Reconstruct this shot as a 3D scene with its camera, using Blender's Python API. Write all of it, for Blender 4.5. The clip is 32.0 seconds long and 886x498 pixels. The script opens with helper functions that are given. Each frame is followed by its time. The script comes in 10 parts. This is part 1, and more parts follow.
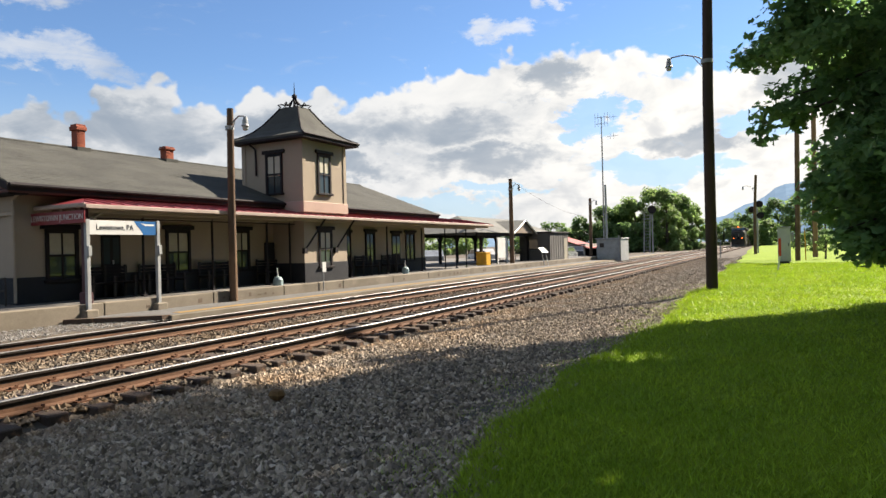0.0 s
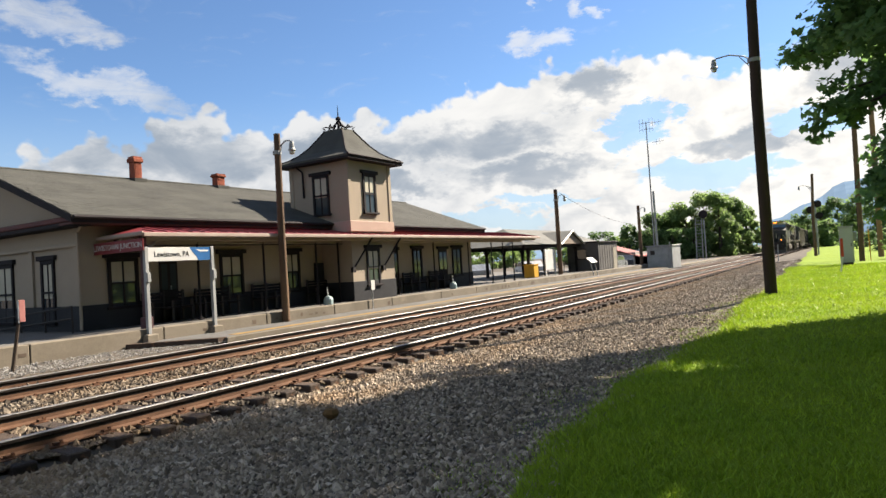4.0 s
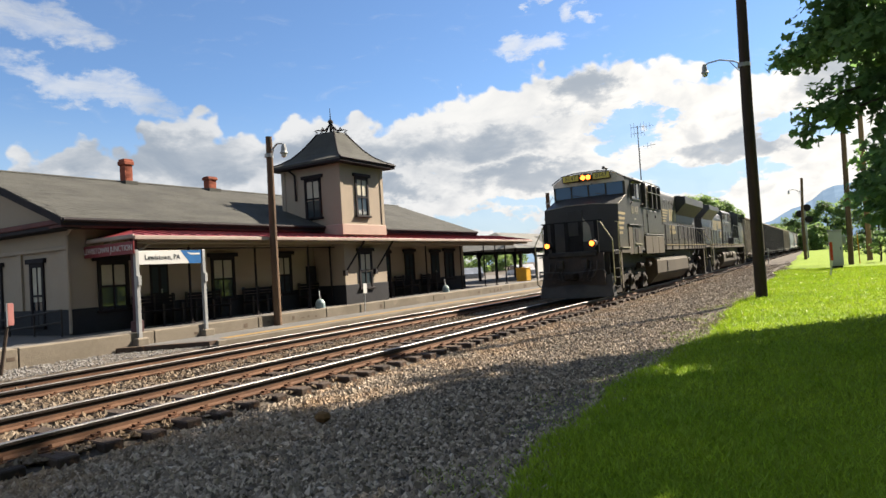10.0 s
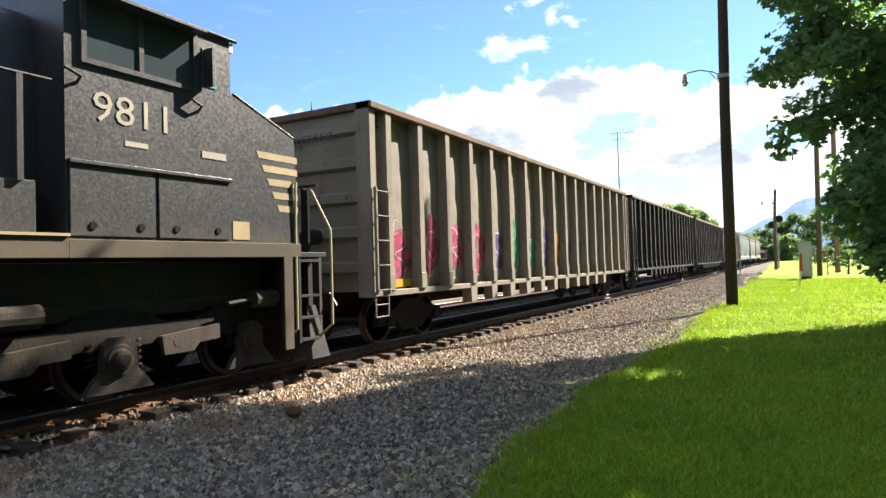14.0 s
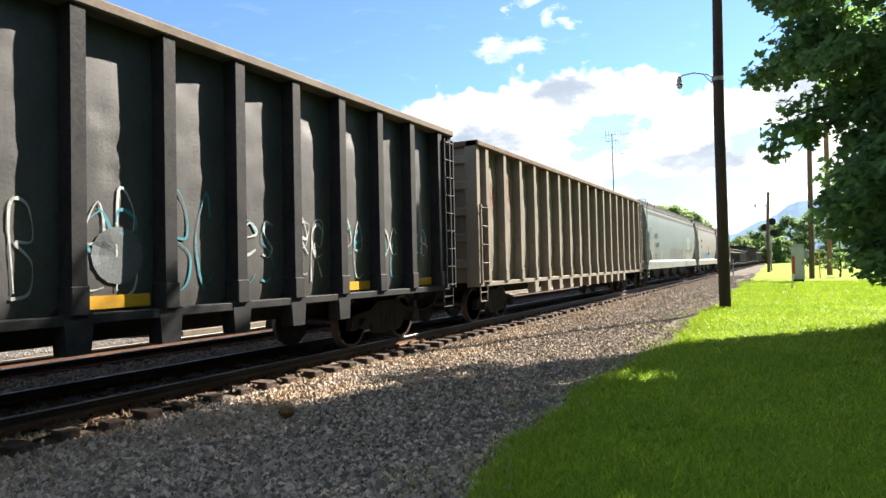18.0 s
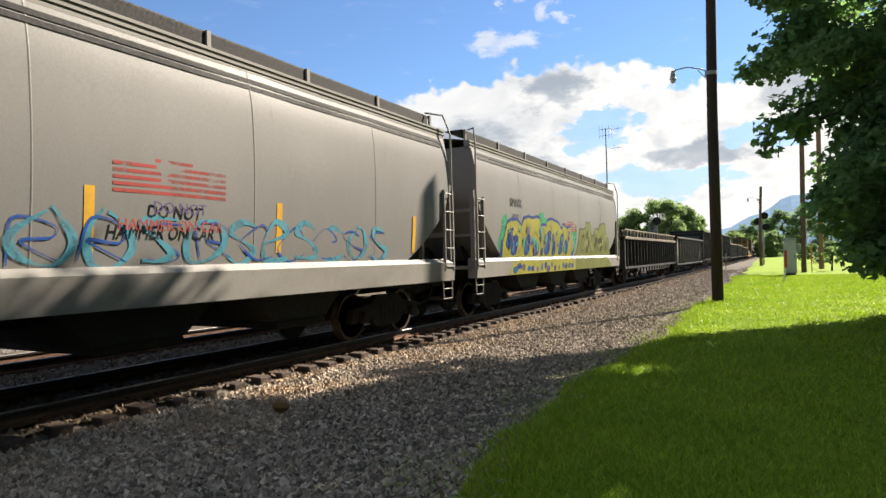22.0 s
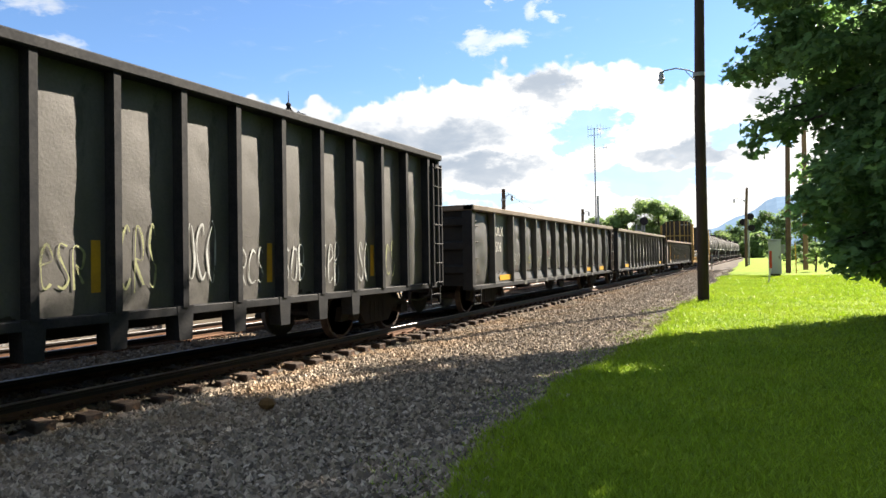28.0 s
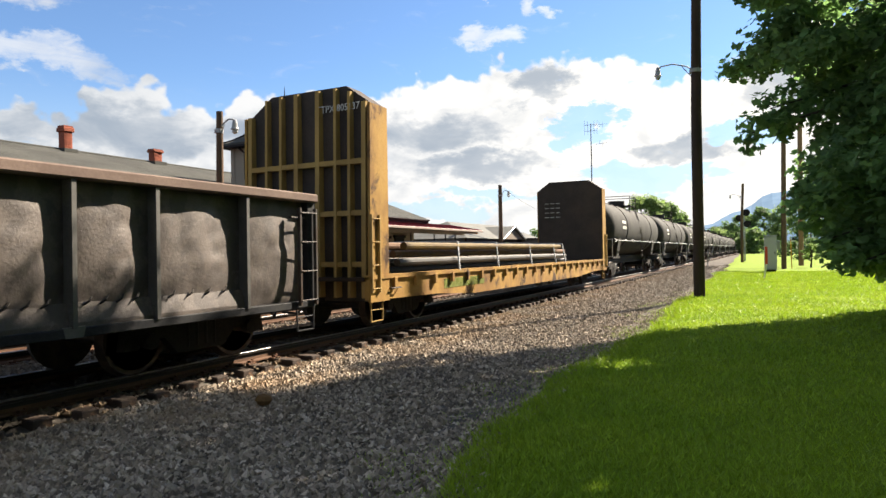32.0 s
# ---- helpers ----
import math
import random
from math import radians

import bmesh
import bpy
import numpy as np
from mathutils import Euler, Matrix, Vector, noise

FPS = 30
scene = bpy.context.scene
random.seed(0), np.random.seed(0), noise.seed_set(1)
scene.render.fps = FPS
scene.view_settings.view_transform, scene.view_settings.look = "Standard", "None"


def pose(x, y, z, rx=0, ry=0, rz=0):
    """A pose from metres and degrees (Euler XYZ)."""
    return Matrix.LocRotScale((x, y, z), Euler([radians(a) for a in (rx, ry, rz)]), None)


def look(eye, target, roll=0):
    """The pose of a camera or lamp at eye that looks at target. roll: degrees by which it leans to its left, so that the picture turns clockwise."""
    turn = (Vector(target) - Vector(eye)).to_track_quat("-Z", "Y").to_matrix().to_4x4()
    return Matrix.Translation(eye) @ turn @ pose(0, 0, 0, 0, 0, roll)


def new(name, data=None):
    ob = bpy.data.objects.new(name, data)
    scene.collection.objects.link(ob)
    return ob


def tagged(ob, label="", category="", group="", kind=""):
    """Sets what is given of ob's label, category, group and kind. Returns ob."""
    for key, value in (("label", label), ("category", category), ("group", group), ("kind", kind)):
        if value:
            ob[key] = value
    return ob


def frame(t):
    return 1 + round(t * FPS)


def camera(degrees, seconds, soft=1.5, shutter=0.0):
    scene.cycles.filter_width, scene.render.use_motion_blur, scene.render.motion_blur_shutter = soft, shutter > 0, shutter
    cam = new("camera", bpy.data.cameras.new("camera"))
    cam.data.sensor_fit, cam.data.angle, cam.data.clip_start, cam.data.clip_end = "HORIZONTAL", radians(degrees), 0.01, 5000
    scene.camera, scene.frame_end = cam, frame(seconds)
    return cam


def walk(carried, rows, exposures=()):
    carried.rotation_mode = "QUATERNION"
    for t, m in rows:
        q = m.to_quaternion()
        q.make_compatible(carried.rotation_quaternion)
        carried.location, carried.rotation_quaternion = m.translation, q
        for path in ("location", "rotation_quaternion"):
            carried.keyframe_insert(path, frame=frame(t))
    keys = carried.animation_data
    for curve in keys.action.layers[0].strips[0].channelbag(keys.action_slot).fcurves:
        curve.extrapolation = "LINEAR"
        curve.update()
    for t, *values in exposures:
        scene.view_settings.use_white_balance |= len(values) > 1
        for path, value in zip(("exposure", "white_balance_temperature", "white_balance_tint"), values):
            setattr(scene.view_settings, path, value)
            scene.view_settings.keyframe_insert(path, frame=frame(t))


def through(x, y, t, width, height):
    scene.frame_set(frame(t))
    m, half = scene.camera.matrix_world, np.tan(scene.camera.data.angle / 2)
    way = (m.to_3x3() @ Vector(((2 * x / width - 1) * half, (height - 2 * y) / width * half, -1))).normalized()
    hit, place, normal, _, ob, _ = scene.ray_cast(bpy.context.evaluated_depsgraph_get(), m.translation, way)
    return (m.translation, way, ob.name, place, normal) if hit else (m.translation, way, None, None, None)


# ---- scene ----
EYE = 1.545
cam = camera(69.5, 32.0, soft=1.5)
# seconds, heading to the left of the track's line, tilt up, lean
PATH = [
    (0, 27.56, -0.12, -1.41),
    (0.5, 30.00, 0.26, -2.68),
    (1, 30.24, 0.18, -3.30),
    (1.5, 30.35, 0.37, -3.44),
    (2, 30.66, 0.82, -3.45),
    (2.5, 30.93, 0.95, -3.13),
    (3, 31.06, 1.13, -3.10),
    (3.5, 31.54, 1.25, -3.45),
    (5.5, 31.78, 1.66, -3.60),
    (6, 31.70, 1.70, -3.69),
    (6.5, 31.70, 1.76, -3.58),
    (7, 31.54, 1.71, -3.49),
    (7.5, 31.34, 1.53, -3.58),
    (8, 31.23, 1.37, -3.55),
    (8.5, 31.21, 1.38, -3.57),
    (9, 31.05, 1.45, -3.57),
    (9.5, 31.02, 1.55, -3.63),
    (10, 30.98, 1.63, -3.54),
    (10.5, 30.85, 1.75, -3.55),
    (11, 30.67, 1.82, -3.48),
    (11.5, 30.41, 1.89, -3.36),
    (12, 30.41, 2.00, -3.36),
    (12.5, 30.33, 1.66, -3.12),
    (13, 29.23, 1.35, -2.39),
    (13.5, 28.94, 1.33, -1.85),
    (14, 28.98, 1.40, -1.61),
    (14.5, 29.09, 1.53, -1.34),
    (16.5, 28.61, 1.42, -1.34),
    (17, 28.61, 1.45, -1.24),
    (17.5, 28.56, 1.39, -1.16),
    (18, 28.47, 1.42, -1.26),
    (18.5, 28.43, 1.35, -1.23),
    (19, 28.43, 1.28, -1.27),
    (19.5, 28.32, 1.20, -1.14),
    (20, 28.26, 1.08, -1.16),
    (20.5, 28.13, 1.05, -1.20),
    (21, 27.96, 0.89, -1.13),
    (21.5, 27.95, 0.84, -1.28),
    (22, 27.94, 0.92, -1.36),
    (22.5, 27.95, 0.97, -1.22),
    (23, 27.84, 1.04, -1.27),
    (23.5, 27.67, 1.03, -1.19),
    (24, 27.59, 1.00, -1.25),
    (24.5, 27.50, 0.95, -1.11),
    (25, 27.38, 0.93, -1.10),
    (25.5, 27.21, 0.86, -0.89),
    (27.5, 26.95, 0.72, -0.94),
    (28, 26.89, 0.72, -0.90),
    (28.5, 26.82, 0.73, -0.90),
    (29, 26.69, 0.68, -1.03),
    (29.5, 26.68, 0.61, -0.98),
    (30, 26.62, 0.54, -1.02),
    (30.5, 26.51, 0.52, -1.11),
    (31, 26.45, 0.47, -1.04),
    (31.5, 26.48, 0.39, -1.03),
    (32, 26.59, 0.35, -0.91),
]
walk(cam, [(t, pose(0, 0, EYE, 90 + tilt, 0, turn) @ pose(0, 0, 0, 0, 0, lean)) for t, turn, tilt, lean in PATH],
     [(t, stops, kelvin, 10) for t, stops, kelvin in ((0, 1.95, 6780), (10, 1.95, 6780), (11.4, 2.0, 6780), (12.1, 2.38, 6600), (13, 2.52, 6480), (16, 2.55, 6480), (18, 2.5, 6480), (19.5, 2.48, 6480),
                                                     (20.5, 2.2, 6500), (21.5, 1.98, 6600), (24, 2.02, 6800), (26, 2.22, 6800), (28, 2.32, 6700), (30, 2.18, 6850), (32, 2.15, 6850))])

# ---- sun and sky ----
SUN_AZ, SUN_EL = radians(24), radians(38.5)          # from the track's line to the right, and up
TO_SUN = Vector((math.sin(SUN_AZ) * math.cos(SUN_EL), math.cos(SUN_AZ) * math.cos(SUN_EL), math.sin(SUN_EL)))
sun = new("sun", bpy.data.lights.new("sun", "SUN"))
sun.data.energy, sun.data.angle, sun.data.color = 5.0, radians(0.6), (1.0, 0.90, 0.77)
sun.matrix_world = look((0, 0, 60), Vector((0, 0, 60)) - TO_SUN)
scene.view_settings.exposure = 1.9
SKY_TINT = (0.105, 0.128, 0.155)


class Nodes:
    """Short hand for node trees."""

    def __init__(self, tree):
        self.tree = tree
        tree.nodes.clear()

    def add(self, kind, **values):
        n = self.tree.nodes.new(kind)
        for key, value in values.items():
            setattr(n, key, value)
        return n

    def link(self, a, b):
        self.tree.links.new(a, b)

    def put(self, socket, value):
        if isinstance(value, bpy.types.NodeSocket):
            self.link(value, socket)
        elif value is not None:
            socket.default_value = value

    def math(self, op, a, b=None, c=None, clamp=False):
        n = self.add("ShaderNodeMath", operation=op, use_clamp=clamp)
        for s, v in zip(n.inputs, (a, b, c)):
            self.put(s, v)
        return n.outputs[0]

    def step(self, value, lo, hi, to_lo=0.0, to_hi=1.0):
        n = self.add("ShaderNodeMapRange", interpolation_type="SMOOTHSTEP")
        for s, v in zip(n.inputs[:5], (value, lo, hi, to_lo, to_hi)):
            self.put(s, v)
        return n.outputs[0]

    def mix(self, fac, a, b, blend="MIX"):
        n = self.add("ShaderNodeMix", data_type="RGBA", blend_type=blend)
        self.put(n.inputs[0], fac)
        for s, v in ((n.inputs[6], a), (n.inputs[7], b)):
            self.put(s, (*v, 1) if isinstance(v, tuple) and len(v) == 3 else v)
        return n.outputs[2]

    def noise(self, vector, scale, detail=4.0, rough=0.55, distort=0.0):
        n = self.add("ShaderNodeTexNoise")
        self.put(n.inputs["Vector"], vector)
        n.inputs["Scale"].default_value, n.inputs["Detail"].default_value = scale, detail
        n.inputs["Roughness"].default_value, n.inputs["Distortion"].default_value = rough, distort
        return n.outputs["Fac"]

    def mapped(self, vector, scale=(1, 1, 1), shift=(0, 0, 0)):
        n = self.add("ShaderNodeMapping")
        self.link(vector, n.inputs[0])
        n.inputs[1].default_value, n.inputs[3].default_value = shift, scale
        return n.outputs[0]

    def ramp(self, value, stops):
        n = self.add("ShaderNodeValToRGB")
        self.put(n.inputs[0], value)
        e = n.color_ramp.elements
        while len(e) < len(stops):
            e.new(0.5)
        for el, (at, v) in zip(e, stops):
            el.position, el.color = at, ((v, v, v, 1) if not isinstance(v, tuple) else (*v, 1))
        return n.outputs[0]


def make_world():
    world = bpy.data.worlds.new("world")
    scene.world = world
    world.use_nodes = True
    k = Nodes(world.node_tree)
    sky = k.add("ShaderNodeTexSky", sky_type="NISHITA", sun_disc=False, sun_elevation=SUN_EL, sun_rotation=SUN_AZ,
                air_density=1.0, dust_density=0.15, ozone_density=2.0, altitude=200)
    ray = k.add("ShaderNodeTexCoord").outputs["Generated"]
    xyz = k.add("ShaderNodeSeparateXYZ")
    k.link(ray, xyz.inputs[0])
    x, y, z = xyz.outputs
    az = k.math("MULTIPLY", k.math("ARCTAN2", x, y), 57.2958)
    el = k.math("MULTIPLY", k.math("ARCSINE", z), 57.2958)
    flat = k.add("ShaderNodeCombineXYZ")
    k.put(flat.inputs[0], az), k.put(flat.inputs[1], el)
    ae = flat.outputs[0]
    puffs = k.noise(ae, 0.16, 9.0, 0.58, 0.35)
    fluff = k.noise(k.mapped(ae, (0.5, 0.9, 1), (2.2, 6.1, 0)), 1.0, 6.0, 0.6, 0.5)

    bent_az = k.math("ADD", az, k.math("MULTIPLY", k.math("SUBTRACT", k.noise(k.mapped(ae, (0.2, 0.35, 1), (11.3, 5.2, 0)), 1.0, 6.0, 0.6), 0.5), 13.0))
    bent_el = k.math("ADD", el, k.math("MULTIPLY", k.math("SUBTRACT", k.noise(k.mapped(ae, (0.2, 0.35, 1), (1.9, 15.4, 0)), 1.0, 7.0, 0.62), 0.5), 6.0))

    def spot(a, e, wa, we, tilt=0.0):
        da = k.math("DIVIDE", k.math("SUBTRACT", bent_az, a), wa)
        de = k.math("DIVIDE", k.math("SUBTRACT", k.math("SUBTRACT", bent_el, e), k.math("MULTIPLY", k.math("SUBTRACT", az, a), tilt)), we)
        return k.step(k.math("ADD", k.math("MULTIPLY", da, da), k.math("MULTIPLY", de, de)), 1.0, 0.0)

    def most(spots):
        all_of = spots[0]
        for s in spots[1:]:
            all_of = k.math("MAXIMUM", all_of, s)
        return all_of

    # the top of the cloud bank, in degrees up, by its heading
    top = k.math("MULTIPLY", k.ramp(k.math("DIVIDE", k.math("ADD", az, 80.0), 160.0), [
        (0.0, 0.05), (0.08, 0.32), (0.178, 0.50), (0.212, 0.41), (0.228, 0.53), (0.275, 0.49), (0.305, 0.52), (0.385, 0.60),
        (0.43, 0.585), (0.455, 0.50), (0.48, 0.52), (0.53, 0.60), (0.6, 0.45), (0.75, 0.1), (1.0, 0.0)]), 30.0)
    lobes = k.add("ShaderNodeTexVoronoi", feature="SMOOTH_F1")
    k.link(k.mapped(ae, (0.42, 0.5, 1)), lobes.inputs["Vector"])
    lobes.inputs["Scale"].default_value, lobes.inputs["Detail"].default_value = 1.0, 2.0
    top = k.math("ADD", top, k.math("MULTIPLY", k.math("SUBTRACT", 0.45, lobes.outputs["Distance"]), 3.2))
    depth = k.math("SUBTRACT", k.math("ADD", top, k.math("MULTIPLY", k.math("SUBTRACT", puffs, 0.5), 6.0)), el)
    bank = k.step(depth, -0.05, 0.75)
    # gaps of pale sky in the bank and below it
    holes = most([spot(-14, 10.8, 4.6, 1.9), spot(-9, 6.0, 9, 1.6), spot(-27, 3.6, 9, 1.5), spot(-1, 9.5, 4, 1.4), spot(-22, 5.2, 6, 0.9), spot(-45, 3.0, 20, 2.0)])
    holes = k.step(k.math("ADD", holes, k.math("MULTIPLY", k.math("SUBTRACT", fluff, 0.5), 2.0)), 0.25, 0.75)
    bank = k.math("MULTIPLY", bank, k.math("SUBTRACT", 1.0, k.math("MULTIPLY", holes, 0.85)))
    thin = most([spot(-59, 15.6, 9.0, 1.5, -0.2), spot(-62, 20.0, 6.0, 1.9, -0.1), spot(-56, 26.5, 12, 1.5, -0.05),
                 spot(-20, 22.6, 2.0, 0.8), spot(-17.5, 20.6, 2.0, 1.1), spot(-23, 18.4, 4.0, 1.2)])
    thin = k.math("MULTIPLY", k.step(k.math("ADD", thin, k.math("MULTIPLY", k.math("SUBTRACT", k.noise(k.mapped(ae, (0.25, 0.8, 1), (4.2, 0.3, 0)), 1.0, 7.0, 0.62, 0.8), 0.5), 1.9)), 0.1, 1.25), 0.72)
    # unseen broken cloud beyond the view, added to raise the fill light
    wide = k.math("MAXIMUM", k.step(el, 28.0, 42.0), k.math("MULTIPLY", k.step(k.math("ABSOLUTE", az), 95.0, 120.0), k.step(el, 2.0, 10.0)))
    broken = k.math("MULTIPLY", k.step(k.noise(ray, 2.6, 7.0, 0.56, 0.3), 0.42, 0.60), wide)
    cover = k.math("MAXIMUM", k.math("MAXIMUM", bank, thin), broken, clamp=True)
    # lit tops, grey bases
    lumps = k.noise(k.mapped(ae, (0.13, 0.26, 1), (1.3, 9.2, 0)), 1.0, 8.0, 0.58, 0.5)
    bases = most([spot(-55, 10.0, 12, 2.9), spot(-40, 10.6, 9, 2.2), spot(-28, 10.6, 8.5, 2.2), spot(-23, 7.6, 7.5, 1.5), spot(-18, 14.6, 3.5, 1.9), spot(-6, 8.2, 6, 1.3), spot(-36, 7.2, 6, 1.2), spot(2, 12.5, 5, 2)])
    shade = k.step(k.math("ADD", bases, k.math("MULTIPLY", k.math("SUBTRACT", lumps, 0.5), 2.6)), -0.35, 1.3)
    folds = k.math("MULTIPLY", k.step(depth, 1.5, 4.0), k.step(k.noise(k.mapped(ae, (0.3, 0.5, 1), (8.3, 2.2, 0)), 1.0, 6.0, 0.55, 0.4), 0.40, 0.70, 0.0, 0.5))
    shade = k.math("MAXIMUM", shade, folds)
    near_sun = k.step(az, -50.0, 5.0)
    white = k.mix(near_sun, (0.76, 0.79, 0.83), (1.10, 1.08, 1.04))
    cloud = k.mix(k.math("MULTIPLY", shade, 0.95), white, k.mix(near_sun, (0.30, 0.37, 0.47), (0.40, 0.46, 0.54)))
    dome = k.mix(1.0, sky.outputs[0], SKY_TINT, "MULTIPLY")
    haze = k.step(el, 16.0, 0.0, 0.0, 0.8)
    dome = k.mix(haze, dome, (0.50, 0.64, 0.78))
    cloud = k.mix(wide, cloud, (0.70, 0.80, 0.95))
    back = k.add("ShaderNodeBackground")
    k.link(k.mix(cover, dome, cloud), back.inputs[0])
    back.inputs[1].default_value = 0.278
    out = k.add("ShaderNodeOutputWorld")
    k.link(back.outputs[0], out.inputs[0])


make_world()

# ---- materials ----
MATS = {}
GLOSS = 0.22
TONE = 0.66          # scales every paint down, to deepen shade against the raised exposure


def surface(name, base, other=None, rough=0.7, metal=0.0, size=1.0, grain=30.0, bump=0.25, mix=0.5, streak=0.0, stain=None,
            stain_at=0.6, vary=0.0, spec=None, sharp=0.16, foot=None):
    """A worn surface: two tones in broad patches, fine grain and relief, streaks that run down, stains, and a shade of its own for each piece."""
    if name in MATS:
        return MATS[name]
    m = MATS[name] = bpy.data.materials.new(name)
    m.use_nodes = True
    k = Nodes(m.node_tree)
    b = k.add("ShaderNodeBsdfPrincipled")
    out = k.add("ShaderNodeOutputMaterial")
    k.link(b.outputs[0], out.inputs[0])
    at = k.add("ShaderNodeTexCoord").outputs["Object"]
    info = k.add("ShaderNodeObjectInfo")
    other = other or tuple(c * 0.72 for c in base)
    if metal < 0.9:
        base, other = tuple(c * TONE for c in base), tuple(c * TONE for c in other)
        stain = stain and tuple(c * TONE for c in stain)
    broad = k.noise(k.mapped(at, (size, size, size * (1 - 0.85 * streak))), 1.0, 6.0, 0.6, 0.3)
    fine = k.noise(at, grain, 4.0, 0.65)
    col = k.mix(k.step(broad, 0.5 - sharp, 0.5 + sharp, 0.0, mix * 2 if mix < 0.5 else 1.0), base, other)
    col = k.mix(k.step(fine, 0.3, 0.75, 0.0, 0.35), col, tuple(c * 0.6 for c in base))
    if stain:
        spots = k.noise(k.mapped(at, (size * 1.7, size * 1.7, size * 1.7 * (1 - 0.9 * streak)), (5, 3, 1)), 1.0, 7.0, 0.65, 0.5)
        col = k.mix(k.step(spots, stain_at - 0.05, stain_at + 0.09), col, stain)
    if foot:
        low, high, dust = foot
        z = k.add("ShaderNodeSeparateXYZ")
        k.link(at, z.inputs[0])
        thrown = k.math("ADD", z.outputs[2], k.math("MULTIPLY", k.math("SUBTRACT", broad, 0.5), 1.6 * (high - low)))
        col = k.mix(k.step(thrown, high, low, 0.0, 0.85), col, tuple(c * TONE for c in dust))
    if vary:
        lift = k.math("ADD", 1.0 - vary, k.math("MULTIPLY", info.outputs["Random"], 2 * vary))
        n = k.add("ShaderNodeVectorMath", operation="SCALE")
        k.link(col, n.inputs[0]), k.link(lift, n.inputs["Scale"])
        col = n.outputs[0]
    k.link(col, b.inputs["Base Color"])
    k.link(k.step(fine, 0.25, 0.8, max(rough - 0.12, 0.03), min(rough + 0.12, 1.0)), b.inputs["Roughness"])
    b.inputs["Metallic"].default_value = metal
    b.inputs["Specular IOR Level"].default_value = GLOSS if spec is None else spec
    if bump:
        n = k.add("ShaderNodeBump")
        n.inputs["Strength"].default_value, n.inputs["Distance"].default_value = bump, 0.02
        k.link(k.math("ADD", fine, k.math("MULTIPLY", broad, 0.6)), n.inputs["Height"])
        k.link(n.outputs[0], b.inputs["Normal"])
    return m


def glow(name, colour, strength):
    m = bpy.data.materials.new(name)
    m.use_nodes = True
    b = m.node_tree.nodes["Principled BSDF"]
    b.inputs["Base Color"].default_value = (*colour, 1)
    b.inputs["Emission Color"].default_value, b.inputs["Emission Strength"].default_value = (*colour, 1), strength
    return m


def glass(name, tint=(0.03, 0.04, 0.045), rough=0.05):
    m = bpy.data.materials.new(name)
    m.use_nodes = True
    b = m.node_tree.nodes["Principled BSDF"]
    b.inputs["Base Color"].default_value = (*tint, 1)
    b.inputs["Roughness"].default_value, b.inputs["Specular IOR Level"].default_value = rough, 0.5
    return m


def leafy(name, base, other, through=0.35, size=0.6):
    m = bpy.data.materials.new(name)
    m.use_nodes = True
    k = Nodes(m.node_tree)
    at = k.add("ShaderNodeTexCoord").outputs["Object"]
    one = k.add("ShaderNodeNewGeometry").outputs["Random Per Island"]
    col = k.mix(k.step(k.noise(at, size, 4.0), 0.35, 0.65), base, other)
    n = k.add("ShaderNodeVectorMath", operation="SCALE")
    k.link(col, n.inputs[0]), k.link(k.math("ADD", 0.65, k.math("MULTIPLY", one, 0.7)), n.inputs["Scale"])
    d, t, mixer = k.add("ShaderNodeBsdfPrincipled"), k.add("ShaderNodeBsdfTranslucent"), k.add("ShaderNodeMixShader")
    k.link(n.outputs[0], d.inputs["Base Color"]), k.link(n.outputs[0], t.inputs[0])
    d.inputs["Roughness"].default_value, d.inputs["Specular IOR Level"].default_value = 0.6, 0.3
    mixer.inputs[0].default_value = through
    k.link(d.outputs[0], mixer.inputs[1]), k.link(t.outputs[0], mixer.inputs[2])
    k.link(mixer.outputs[0], k.add("ShaderNodeOutputMaterial").inputs[0])
    return m


M_BALLAST = surface("ballast", (0.15, 0.128, 0.105), (0.095, 0.082, 0.07), 0.95, size=0.4, grain=22, bump=0.9, stain=(0.13, 0.09, 0.06), stain_at=0.66, spec=0.1)
M_STONE = surface("crushed_stone", (0.40, 0.385, 0.36), (0.22, 0.21, 0.20), 0.9, size=9.0, grain=60, bump=0.4, mix=0.5)
M_GRASS = leafy("grass_blades", (0.19, 0.295, 0.017), (0.25, 0.345, 0.022), 0.38, 0.5)
M_TURF = surface("turf", (0.17, 0.265, 0.012), (0.24, 0.34, 0.017), 0.95, size=0.35, grain=45, bump=1.0, stain=(0.17, 0.25, 0.014), spec=0.08)
M_RAIL = surface("rail_side", (0.175, 0.092, 0.052), (0.105, 0.054, 0.032), 0.85, size=1.5, grain=40, bump=0.3)
M_HEAD = surface("rail_head", (0.30, 0.29, 0.28), (0.21, 0.20, 0.19), 0.42, metal=0.92, size=0.8, grain=50, bump=0.05)
# black stands for grease and for the head's shadow on the web
M_GREASE_SHADE = surface("greasy_steel", (0.022, 0.019, 0.017), (0.04, 0.03, 0.024), 0.5, size=3, grain=30, bump=0.15)
M_TIE = surface("tie_wood", (0.085, 0.058, 0.042), (0.045, 0.035, 0.03), 0.9, size=2.5, grain=35, bump=0.6, stain=(0.19, 0.10, 0.055), vary=0.35)
M_PLATE = surface("tie_plate", (0.17, 0.075, 0.035), (0.08, 0.04, 0.025), 0.85, size=5, grain=50)
M_CONCRETE = surface("concrete", (0.24, 0.205, 0.16), (0.17, 0.145, 0.11), 0.9, size=0.7, grain=30, bump=0.35, stain=(0.25, 0.21, 0.16), stain_at=0.62)
